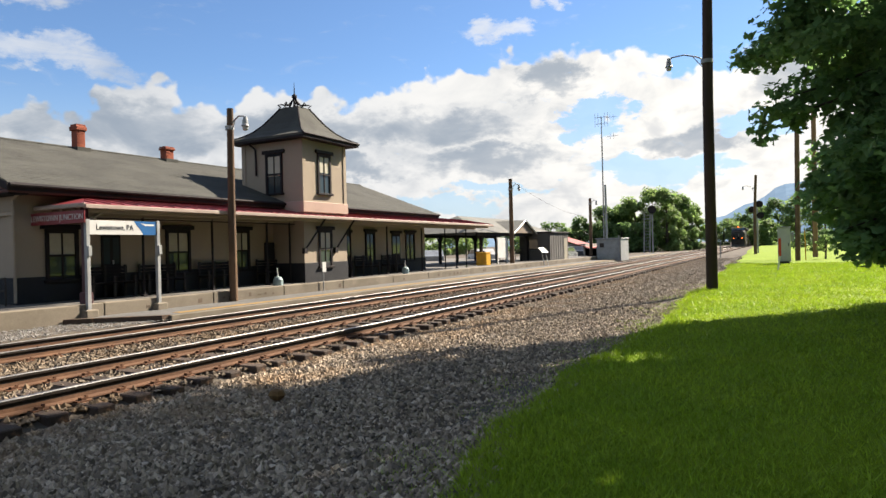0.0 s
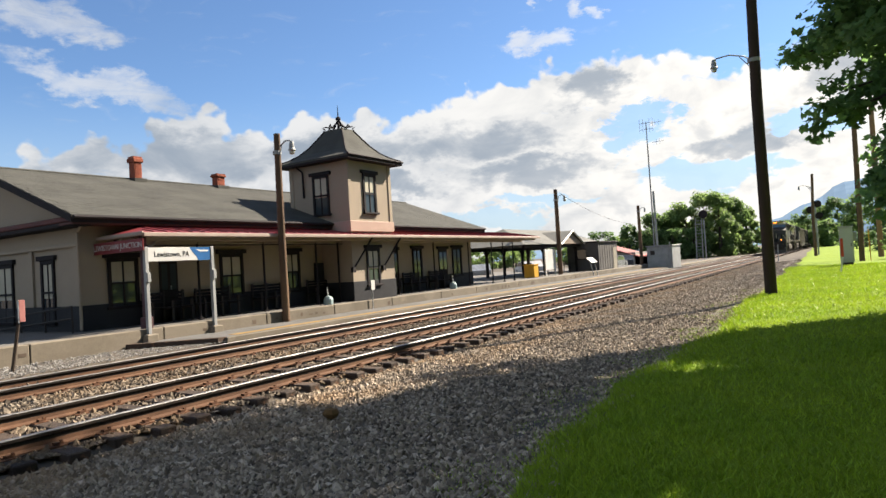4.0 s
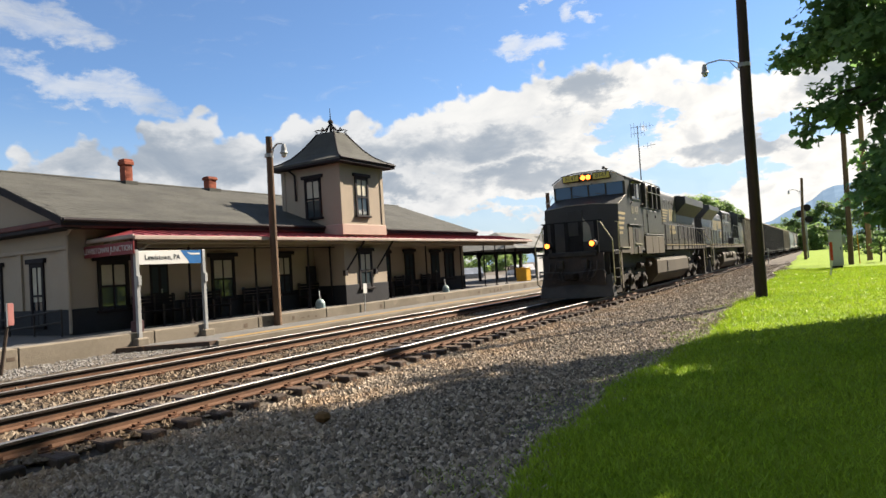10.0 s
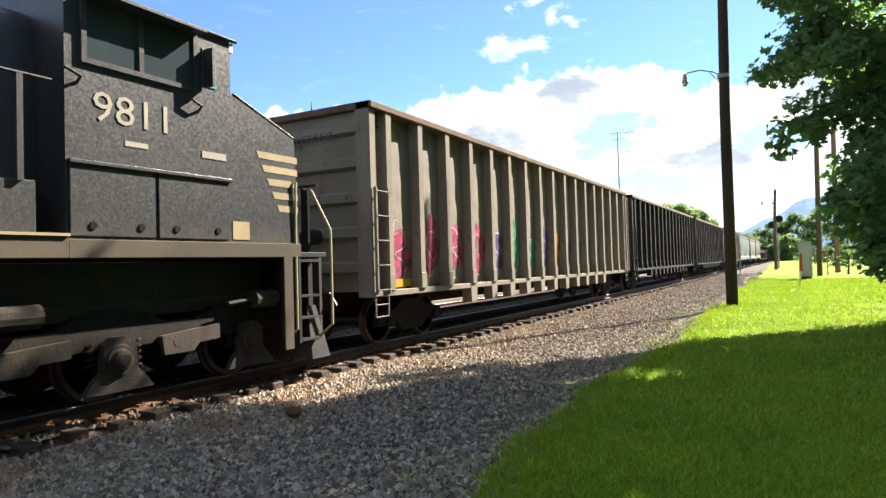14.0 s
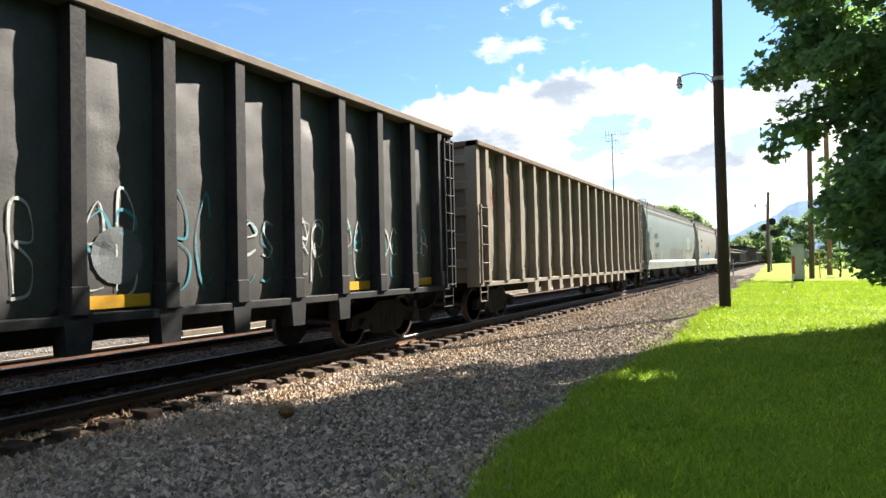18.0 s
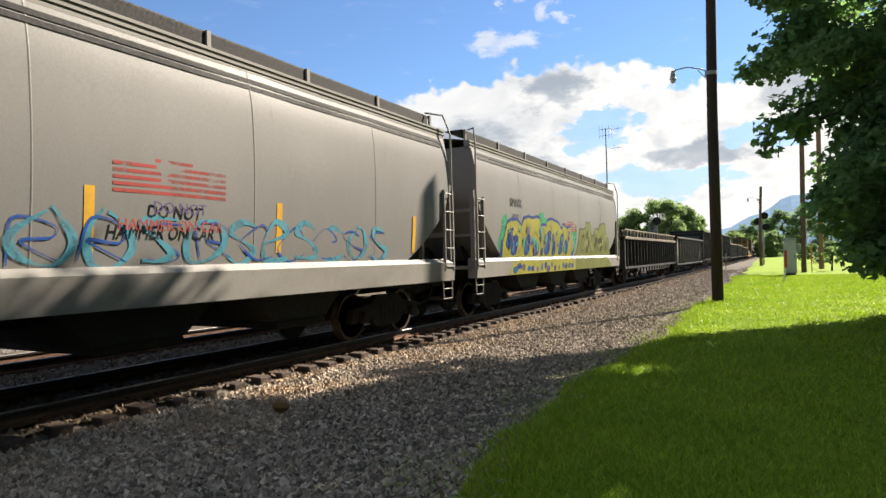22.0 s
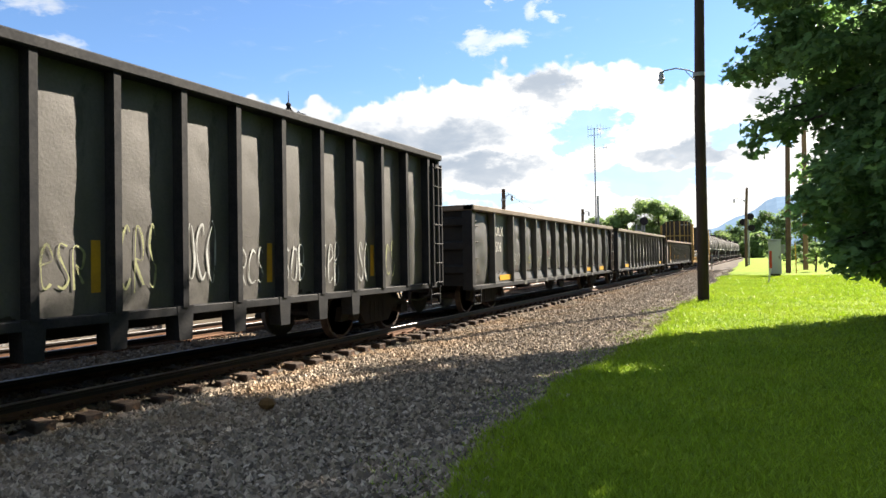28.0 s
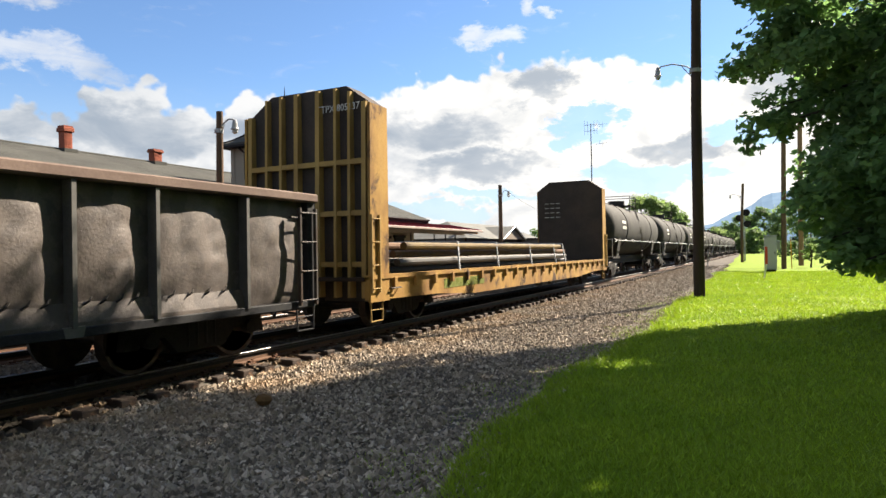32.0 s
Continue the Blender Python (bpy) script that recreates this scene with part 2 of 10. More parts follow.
M_ASPHALT = surface("asphalt", (0.16, 0.155, 0.15), (0.11, 0.11, 0.11), 0.92, size=0.5, grain=60, bump=0.5)
M_FLOOR = surface("porch_concrete", (0.18, 0.17, 0.155), (0.14, 0.13, 0.12), 0.85, size=0.6, grain=40, bump=0.2)
M_YELLOW = surface("yellow_line", (0.34, 0.21, 0.06), (0.26, 0.175, 0.07), 0.8, size=2.0, grain=30, stain=(0.3, 0.26, 0.18))
M_STUCCO = surface("cream_stucco", (0.44, 0.365, 0.28), (0.395, 0.325, 0.25), 0.9, size=0.5, grain=70, bump=0.35)
M_BAND = surface("dark_band", (0.028, 0.029, 0.034), (0.02, 0.021, 0.025), 0.7, size=0.8, grain=50, bump=0.3)
M_DARK = surface("dark_trim", (0.03, 0.024, 0.026), (0.02, 0.018, 0.02), 0.8, size=2.0, grain=40, bump=0.15, spec=0.15)
M_RED = surface("red_metal", (0.28, 0.038, 0.044), (0.21, 0.032, 0.037), 0.5, size=0.8, grain=30, bump=0.1, stain=(0.36, 0.12, 0.1), stain_at=0.7)
M_SHINGLE = surface("shingle", (0.092, 0.092, 0.082), (0.068, 0.068, 0.062), 0.95, size=0.9, grain=35, bump=0.5, vary=0.05, spec=0.12)
M_BRICK = surface("red_brick", (0.36, 0.10, 0.055), (0.26, 0.075, 0.045), 0.9, size=3, grain=40, bump=0.5, vary=0.2)
M_POLE = surface("pole_wood", (0.20, 0.125, 0.075), (0.11, 0.07, 0.045), 0.9, size=1.5, grain=40, bump=0.6, streak=0.8)
M_TAR = surface("pole_dark", (0.065, 0.042, 0.03), (0.035, 0.026, 0.02), 0.85, size=1.5, grain=40, bump=0.6, streak=0.8)
M_GALV = surface("galvanised", (0.42, 0.43, 0.43), (0.33, 0.34, 0.34), 0.6, metal=0.2, size=2, grain=40, bump=0.1)
M_WHITE = surface("white_paint", (0.76, 0.76, 0.74), (0.66, 0.66, 0.64), 0.5, size=2, grain=40, bump=0.1)
M_BLUE = surface("sign_blue", (0.03, 0.16, 0.42), None, 0.45, bump=0.05)
M_INK = surface("ink", (0.04, 0.045, 0.05), None, 0.6, bump=0.0)
M_GREYWALL = surface("grey_siding", (0.13, 0.125, 0.12), (0.105, 0.10, 0.097), 0.85, size=0.8, grain=40, bump=0.3)
M_BARK = surface("bark", (0.11, 0.085, 0.065), (0.06, 0.048, 0.04), 0.95, size=4, grain=25, bump=1.0, streak=0.7)
M_LEAF = leafy("maple_leaf", (0.105, 0.195, 0.07), (0.16, 0.275, 0.09), 0.62, 0.5)
M_LEAF_FAR = leafy("far_leaf", (0.135, 0.215, 0.07), (0.20, 0.285, 0.09), 0.6, 0.12)
M_LEAF_DEEP = leafy("deep_leaf", (0.085, 0.15, 0.05), (0.125, 0.20, 0.065), 0.55, 0.12)
M_PANE = glass("window_glass")
M_BLIND = surface("blind", (0.62, 0.58, 0.46), (0.5, 0.47, 0.38), 0.9, bump=0.0)
M_STEEL = surface("dark_steel", (0.035, 0.033, 0.032), (0.06, 0.045, 0.036), 0.7, size=2.5, grain=30, bump=0.3)
M_WHEEL = surface("wheel_steel", (0.14, 0.10, 0.08), (0.07, 0.055, 0.05), 0.6, metal=0.5, size=6, grain=30, bump=0.1)

# ---- building blocks ----
class Shape:
    """Gathers the faces of one mesh."""

    def __init__(self):
        self.v, self.f = [], []

    def add(self, verts, faces):
        n = len(self.v)
        self.v += [tuple(p) for p in verts]
        self.f += [tuple(i + n for i in face) for face in faces]
        return self

    def box(self, x0, x1, y0, y1, z0, z1, c=0.0, m=None):
        """A box; c: the width of its bevelled edges."""
        x0, x1, y0, y1, z0, z1 = min(x0, x1), max(x0, x1), min(y0, y1), max(y0, y1), min(z0, z1), max(z0, z1)
        if c <= 0:
            vs = [(x, y, z) for z in (z0, z1) for y in (y0, y1) for x in (x0, x1)]
            fs = [(0, 2, 3, 1), (4, 5, 7, 6), (0, 1, 5, 4), (1, 3, 7, 5), (3, 2, 6, 7), (2, 0, 4, 6)]
        else:
            c = min(c, 0.45 * min(x1 - x0, y1 - y0, z1 - z0))
            lo, hi, ids, vs, fs = (x0, y0, z0), (x1, y1, z1), {}, [], []
            for sx in (0, 1):
                for sy in (0, 1):
                    for sz in (0, 1):
                        s = (sx, sy, sz)
                        for ax in range(3):
                            p = [(hi if s[i] else lo)[i] + (0 if i == ax else (-c if s[i] else c)) for i in range(3)]
                            ids[(s, ax)] = len(vs)
                            vs.append(tuple(p))
                        fs.append(tuple(ids[(s, ax)] for ax in ((0, 1, 2) if (sx + sy + sz) % 2 else (0, 2, 1))))
            for ax in range(3):
                u, w = (ax + 1) % 3, (ax + 2) % 3
                for side in (0, 1):
                    ring = []
                    for a, b in ((0, 0), (1, 0), (1, 1), (0, 1)):
                        s = [0, 0, 0]
                        s[ax], s[u], s[w] = side, a, b
                        ring.append(ids[(tuple(s), ax)])
                    fs.append(tuple(ring if side else ring[::-1]))
                for a in (0, 1):
                    for b in (0, 1):
                        s0, s1 = [0, 0, 0], [0, 0, 0]
                        s0[u] = s1[u] = a
                        s0[w] = s1[w] = b
                        s1[ax] = 1
                        q = [ids[(tuple(s0), u)], ids[(tuple(s1), u)], ids[(tuple(s1), w)], ids[(tuple(s0), w)]]
                        fs.append(tuple(q if (a + b) % 2 else q[::-1]))
        if m is not None:
            vs = [tuple(m @ Vector(p)) for p in vs]
        return self.add(vs, fs)

    def prism(self, outline, axis, a, b):
        """A flat outline (pairs of the other two axes, in order xyz) drawn out along an axis from a to b."""
        n, vs = len(outline), []
        for t in (a, b):
            for u, w in outline:
                p = [u, w]
                p.insert(axis, t)
                vs.append(tuple(p))
        fs = [tuple(range(n))[::-1], tuple(range(n, 2 * n))] + [(i, (i + 1) % n, n + (i + 1) % n, n + i) for i in range(n)]
        return self.add(vs, fs)

    def tube(self, path, radius, n=8, caps=True):
        """A round bar along a path; radius: one, or one a point."""
        pts = [Vector(p) for p in path]
        rs = radius if isinstance(radius, (list, tuple)) else [radius] * len(pts)
        rings, up = [], None
        for i, p in enumerate(pts):
            d = (pts[min(i + 1, len(pts) - 1)] - pts[max(i - 1, 0)]).normalized()
            if up is None or abs(up.dot(d)) > 0.95:
                up = Vector((0, 0, 1)) if abs(d.z) < 0.9 else Vector((1, 0, 0))
            s = d.cross(up).normalized()
            up = s.cross(d).normalized()
            rings.append([p + rs[i] * (math.cos(a) * s + math.sin(a) * up) for a in (2 * math.pi * j / n for j in range(n))])
        vs = [q for r in rings for q in r]
        fs = [(k * n + j, k * n + (j + 1) % n, (k + 1) * n + (j + 1) % n, (k + 1) * n + j) for k in range(len(rings) - 1) for j in range(n)]
        if caps:
            fs += [tuple(range(n))[::-1], tuple(range((len(rings) - 1) * n, len(rings) * n))]
        return self.add(vs, fs)

    def grid(self, rows):
        """A sheet through rows of points."""
        w = len(rows[0])
        return self.add([p for r in rows for p in r],
                        [(i * w + j, i * w + j + 1, (i + 1) * w + j + 1, (i + 1) * w + j) for i in range(len(rows) - 1) for j in range(w - 1)])

    def ball(self, c, r, n=8, squash=(1, 1, 1)):
        rings = [[(c[0] + squash[0] * r * math.sin(t) * math.cos(a), c[1] + squash[1] * r * math.sin(t) * math.sin(a), c[2] + squash[2] * r * math.cos(t))
                  for a in (2 * math.pi * j / n for j in range(n + 1))] for t in (math.pi * (i + 0.001) / (n // 2 + 0.002) for i in range(n // 2 + 1))]
        return self.grid(rings[::-1])


def mesh_of(name, shape, material, smooth=False):
    me = bpy.data.meshes.new(name)
    me.from_pydata(shape.v, [], shape.f)
    if material:
        me.materials.append(material)
    if smooth:
        me.shade_smooth()
        me.set_sharp_from_angle(angle=radians(38))
    me.update()
    return me


def part(name, shape, material, parent, label="", smooth=False):
    """Links a shape as one mesh under a thing or a part, or at top level without a parent."""
    ob = new(name, mesh_of(name, shape, material, smooth))
    if parent is not None:
        ob.parent = parent
    return tagged(ob, label)


def thing(name, label, category, group="", kind="", at=None):
    ob = new(name)
    ob.empty_display_size = 0.3
    if at is not None:
        ob.matrix_basis = at
    return tagged(ob, label, category, group, kind)


def flat_mesh(name, verts, faces, material, smooth=False):
    """A large mesh from arrays."""
    me = bpy.data.meshes.new(name)
    me.from_pydata(verts.tolist() if hasattr(verts, "tolist") else verts, [], faces.tolist() if hasattr(faces, "tolist") else faces)
    me.materials.append(material)
    if smooth:
        me.shade_smooth()
    me.update()
    return me



def linked(name, mesh, parent, m=None, label=""):
    ob = new(name, mesh)
    ob.parent = parent
    if m is not None:
        ob.matrix_basis = m
    return tagged(ob, label)


def lettering(text, size, material, parent, x, y, z, label="", squeeze=1.0, toward=1):
    """Letters on the side that faces the lawn (toward 1) or on a car's leading end (toward 0)."""
    cu = bpy.data.curves.new("lettering", "FONT")
    cu.body, cu.size, cu.extrude, cu.align_x, cu.align_y, cu.resolution_u = text, size, 0.003, "CENTER", "CENTER", 2
    tmp = bpy.data.objects.new("lettering", cu)
    me = bpy.data.meshes.new_from_object(tmp)
    me.materials.clear()
    me.materials.append(material)
    bpy.data.objects.remove(tmp)
    turn = pose(0, 0, 0, 90, 0, 90) if toward else pose(0, 0, 0, 90, 0, 0)
    return linked("lettering", me, parent, pose(x, y, z) @ turn @ Matrix.Diagonal((squeeze, 1, 1, 1)), label)


M_LETTER = surface("stencil_white", (0.72, 0.71, 0.66), (0.5, 0.49, 0.46), 0.7, size=5, grain=60, bump=0.05)
M_LETTER_DARK = surface("stencil_black", (0.05, 0.05, 0.055), (0.1, 0.1, 0.1), 0.7, size=5, bump=0.05)
M_REFLECT = surface("yellow_reflector", (0.75, 0.42, 0.03), (0.6, 0.33, 0.04), 0.5, size=3, bump=0.05)

# ---- ground and tracks ----
TRACK, TRACK_2 = -8.2425, -12.09          # centre lines; the rail heads of the nearer track lie at height 0
BALLAST_Z, GRASS_Z = -0.26, -0.10


def lawn_edge(y):
    """Where the lawn meets the gravel."""
    e = -2.05 + 0.16 * math.sin(y * 0.5 + 0.6) + 0.08 * math.sin(y * 1.9 + 1) + 0.04 * math.sin(y * 5.3)
    if y < 6:
        e += 0.25 * min(1, (6 - y) / 4)
    if y > 26:
        e -= (y - 26) * 0.021
    return max(e, -5.5)


def ground_height(x, y):
    """The lie of the gravel between the track and the lawn."""
    t = min(max((x - lawn_edge(y) + 0.9) / 1.2, 0), 1)
    z = BALLAST_Z + (GRASS_Z - BALLAST_Z) * t * t * (3 - 2 * t)
    if x < -5.2:
        z -= 0.03 * min(1, (-5.2 - x) / 1.0)
    return z + 0.012 * math.sin(x * 2.1 + 0.7 * y) * math.sin(y * 1.3)


def make_ground():
    xs = [-3000, -600, -200, -80, -40, -25, -18, -15.6, -14.2, -13.45, -13.2, -12, -10.5, -9.5, -8, -7.3, -6.95, -6.4, -6.0, -5.6, -5, -4, -3.2, -2.6, -2.2, -1.8, -1.3, -0.6, 0.4, 2, 4, 8, 16, 40, 100, 400, 3000]
    ys = [-3000, -400, -80, -30, -12, -6] + list(range(-3, 60, 1)) + [64, 70, 80, 95, 120, 160, 240, 400, 800, 3500]
    rows = []
    for y in ys:
        row = []
        for x in xs:
            z = ground_height(x, y) if x > -7.1 else -0.22
            if x < -15.2:
                z = -0.08
            elif x < -13.3:
                z = -0.06
            if x > 60 or x < -80 or y > 300:
                z = -0.4
            row.append((x, y, z))
        rows.append(row)
    tagged(part("ground", Shape().grid(rows), M_BALLAST, None), "grey gravel ground beside the railway line", "ground", kind="structure")
    rows = []
    for y in [-40, -12] + [v * 0.25 for v in range(-20, 240)] + [64, 70, 78, 90, 110, 140, 180, 240, 400, 900]:
        e = lawn_edge(y)
        rows.append([(x, y, max(ground_height(x, y), GRASS_Z - 0.1 + 0.02 * (x - e)) + 0.012 + 0.03 * min(1, max(0, x - e) / 0.4)) for x in [e - 0.12, e, e + 0.2, e + 0.5, e + 1, e + 1.8, e + 3, e + 5, e + 9, e + 16, e + 30, e + 60, e + 400]])
    tagged(part("lawn", Shape().grid(rows), M_TURF, None), "bright green mown lawn along the gravel", "lawn", kind="structure")


make_ground()

RAIL_FOOT = [(-0.075, -0.176), (0.075, -0.176), (0.075, -0.160), (0.014, -0.140), (0.010, -0.098), (-0.010, -0.098), (-0.014, -0.140), (-0.075, -0.160)]
RAIL_HEAD = [(-0.009, -0.098), (0.009, -0.098), (0.009, -0.052), (0.036, -0.038), (0.036, -0.0112), (-0.036, -0.0112), (-0.036, -0.038), (-0.009, -0.052)]


def make_track(name, centre, drop, y0, y1, near):
    line = thing(name, "railway track of rusty steel rails on wooden ties", "track", kind="structure")
    for side in (-1, 1):
        x = centre + side * 0.7525
        dz = drop if side < 0 else 0.0
        rail = part("rail", Shape().prism([(x + a, b + dz) for a, b in RAIL_FOOT], 1, y0, y1), M_RAIL, line, "rust-brown steel rail")
        part("rail_head", Shape().prism([(x + a, b + dz) for a, b in RAIL_HEAD], 1, y0, y1), M_GREASE_SHADE, rail, "black greasy rail head with painted shade")
        part("running_surface", Shape().prism([(x + a, b + dz) for a, b in ((-0.0365, -0.011), (0.0365, -0.011), (0.0365, -0.006), (0.03, 0.0), (-0.03, 0.0), (-0.0365, -0.006))], 1, y0, y1), M_HEAD, rail, "polished running surface")
    return line


NEAR_TRACK = make_track("track_1", TRACK, 0.0, -40, 420, True)
FAR_TRACK = make_track("track_2", TRACK_2, -0.05, -40, 420, False)

# ---- station ----
WALL_X, FLOOR_Z, CURB_X = -17.1, 0.36, -15.1
ST_Y0, ST_Y1 = 9.35, 30.6
RIDGE_X, RIDGE_Z, EAVE_Z = -21.6, 5.32, 3.40


def make_platform():
    pf = tagged(part("platform", Shape().box(CURB_X, -40, 11.5, 62, -0.3, FLOOR_Z, 0.02), M_FLOOR, None), "raised concrete platform in front of the station", "platform", kind="structure")
    part("platform_corner", Shape().box(CURB_X, -40, -20, 11.5, -0.3, FLOOR_Z - 0.005, 0.02), M_FLOOR, pf)
    y = -20.0
    k = 0
    while y < 62:
        w = 3.1 + 0.7 * ((k * 37) % 5) / 5
        part("curb_stone", Shape().box(CURB_X - 0.25, CURB_X + 0.09, y + 0.008, y + w - 0.008, -0.25, FLOOR_Z + 0.012, 0.02), M_CONCRETE, pf, "weathered tan concrete kerb block")
        y += w
        k += 1
    r = random.Random(3)
    for _ in range(26):
        y = r.uniform(3, 46)
        part("drain_hole", Shape().box(CURB_X + 0.085, CURB_X + 0.096, y, y + r.uniform(0.08, 0.18), r.uniform(0.08, 0.16), r.uniform(0.18, 0.26)), surface("chipped_concrete", (0.16, 0.12, 0.09), None, 0.95), pf)
    pv = tagged(part("pavement", Shape().add([(CURB_X + 0.09, 9.5, 0.05), (-13.35, 10.9, 0.05), (-13.35, 95, 0.05), (CURB_X + 0.09, 95, 0.05), (CURB_X + 0.09, 9.5, -0.3), (-13.35, 10.9, -0.3), (-13.35, 95, -0.3), (CURB_X + 0.09, 95, -0.3)],
                [(0, 1, 2, 3), (0, 4, 5, 1), (1, 5, 6, 2)]), M_ASPHALT, None), "low asphalt walkway along the track", "walkway", kind="structure")
    part("yellow_line", Shape().box(-13.78, -13.45, 11.3, 95, 0.048, 0.056), M_YELLOW, pv, "worn yellow safety line")
    part("edge_timber", Shape().add([(CURB_X + 0.12, 9.42, -0.1), (-13.3, 10.85, -0.1), (-13.3, 10.6, -0.1), (CURB_X + 0.12, 9.2, -0.1), (CURB_X + 0.12, 9.42, 0.06), (-13.3, 10.85, 0.06), (-13.3, 10.6, 0.06), (CURB_X + 0.12, 9.2, 0.06)],
         [(0, 1, 5, 4), (1, 2, 6, 5), (2, 3, 7, 6), (3, 0, 4, 7), (4, 5, 6, 7)]), M_TIE, pv, "dark timber edging")
    part("edge_timber", Shape().box(-13.35, -13.2, 10.8, 95, -0.25, 0.045, 0.01), M_CONCRETE, pv)


make_platform()


def wall_box(face, at, a0, a1, z0, z1, out0, out1, c=0.0):
    """A box on the front wall (face x) or on an end wall (face y), between out0 and out1 metres before it."""
    if face == "x":
        return Shape().box(at + out0, at + out1, a0, a1, z0, z1, c)
    return Shape().box(a0, a1, at - out0, at - out1, z0, z1, c)


def window(st, face, at, a0, a1, z0, z1, sashes=2, blind=0.5, name="window", sill=True):
    """A tall sash window: dark frame and lintel, two sashes of panes, a blind behind."""
    w = part(name, wall_box(face, at, a0, a1, z0, z1, -0.03, 0.012), M_PANE, st, "tall dark-framed sash window")
    fr = Shape()
    t = 0.075
    for b0, b1, y0, y1 in ((a0 - t, a0 + 0.02, z0, z1), (a1 - 0.02, a1 + t, z0, z1), (a0 - t, a1 + t, z1 - 0.03, z1 + t), (a0, a1, (z0 + z1) / 2 - 0.03, (z0 + z1) / 2 + 0.03)):
        s = wall_box(face, at, b0, b1, y0, y1, 0.0, 0.055)
        fr.add(s.v, s.f)
    part("window_frame", fr, M_DARK, w)
    part("mullion", wall_box(face, at, (a0 + a1) / 2 - 0.018, (a0 + a1) / 2 + 0.018, z0, z1, 0.012, 0.035), M_DARK, w)
    part("lintel", wall_box(face, at, a0 - 0.2, a1 + 0.2, z1 + t, z1 + t + 0.13, 0.0, 0.10, 0.01), M_DARK, w)
    if sill:
        part("sill", wall_box(face, at, a0 - 0.14, a1 + 0.14, z0 - 0.08, z0, 0.0, 0.11, 0.01), M_DARK, w)
    if blind:
        for b0, b1 in ((a0 + 0.03, (a0 + a1) / 2 - 0.025), ((a0 + a1) / 2 + 0.025, a1 - 0.03)):
            part("blind", wall_box(face, at, b0, b1, z1 - blind * (z1 - z0), z1 - 0.04, 0.0125, 0.0155), M_BLIND, w, "drawn cream blind")
    return w


def door(st, a0, a1, z1):
    d = part("door", wall_box("x", WALL_X, a0, a1, FLOOR_Z, z1, -0.02, 0.03), M_DARK, st, "dark double door with glazed sidelights")
    for b0, b1 in ((a0 + 0.06, (a0 + a1) / 2 - 0.05), ((a0 + a1) / 2 + 0.05, a1 - 0.06)):
        part("pane", wall_box("x", WALL_X, b0, b1, FLOOR_Z + 0.95, z1 - 0.15, 0.03, 0.036), M_PANE, d)
        part("door_panel", wall_box("x", WALL_X, b0, b1, FLOOR_Z + 0.15, FLOOR_Z + 0.8, 0.03, 0.045, 0.008), M_DARK, d)
    part("door_handle", wall_box("x", WALL_X, (a0 + a1) / 2 + 0.03, (a0 + a1) / 2 + 0.06, 1.3, 1.42, 0.03, 0.07), M_GALV, d)
    part("lintel", wall_box("x", WALL_X, a0 - 0.14, a1 + 0.14, z1, z1 + 0.14, 0.0, 0.09, 0.01), M_DARK, d)


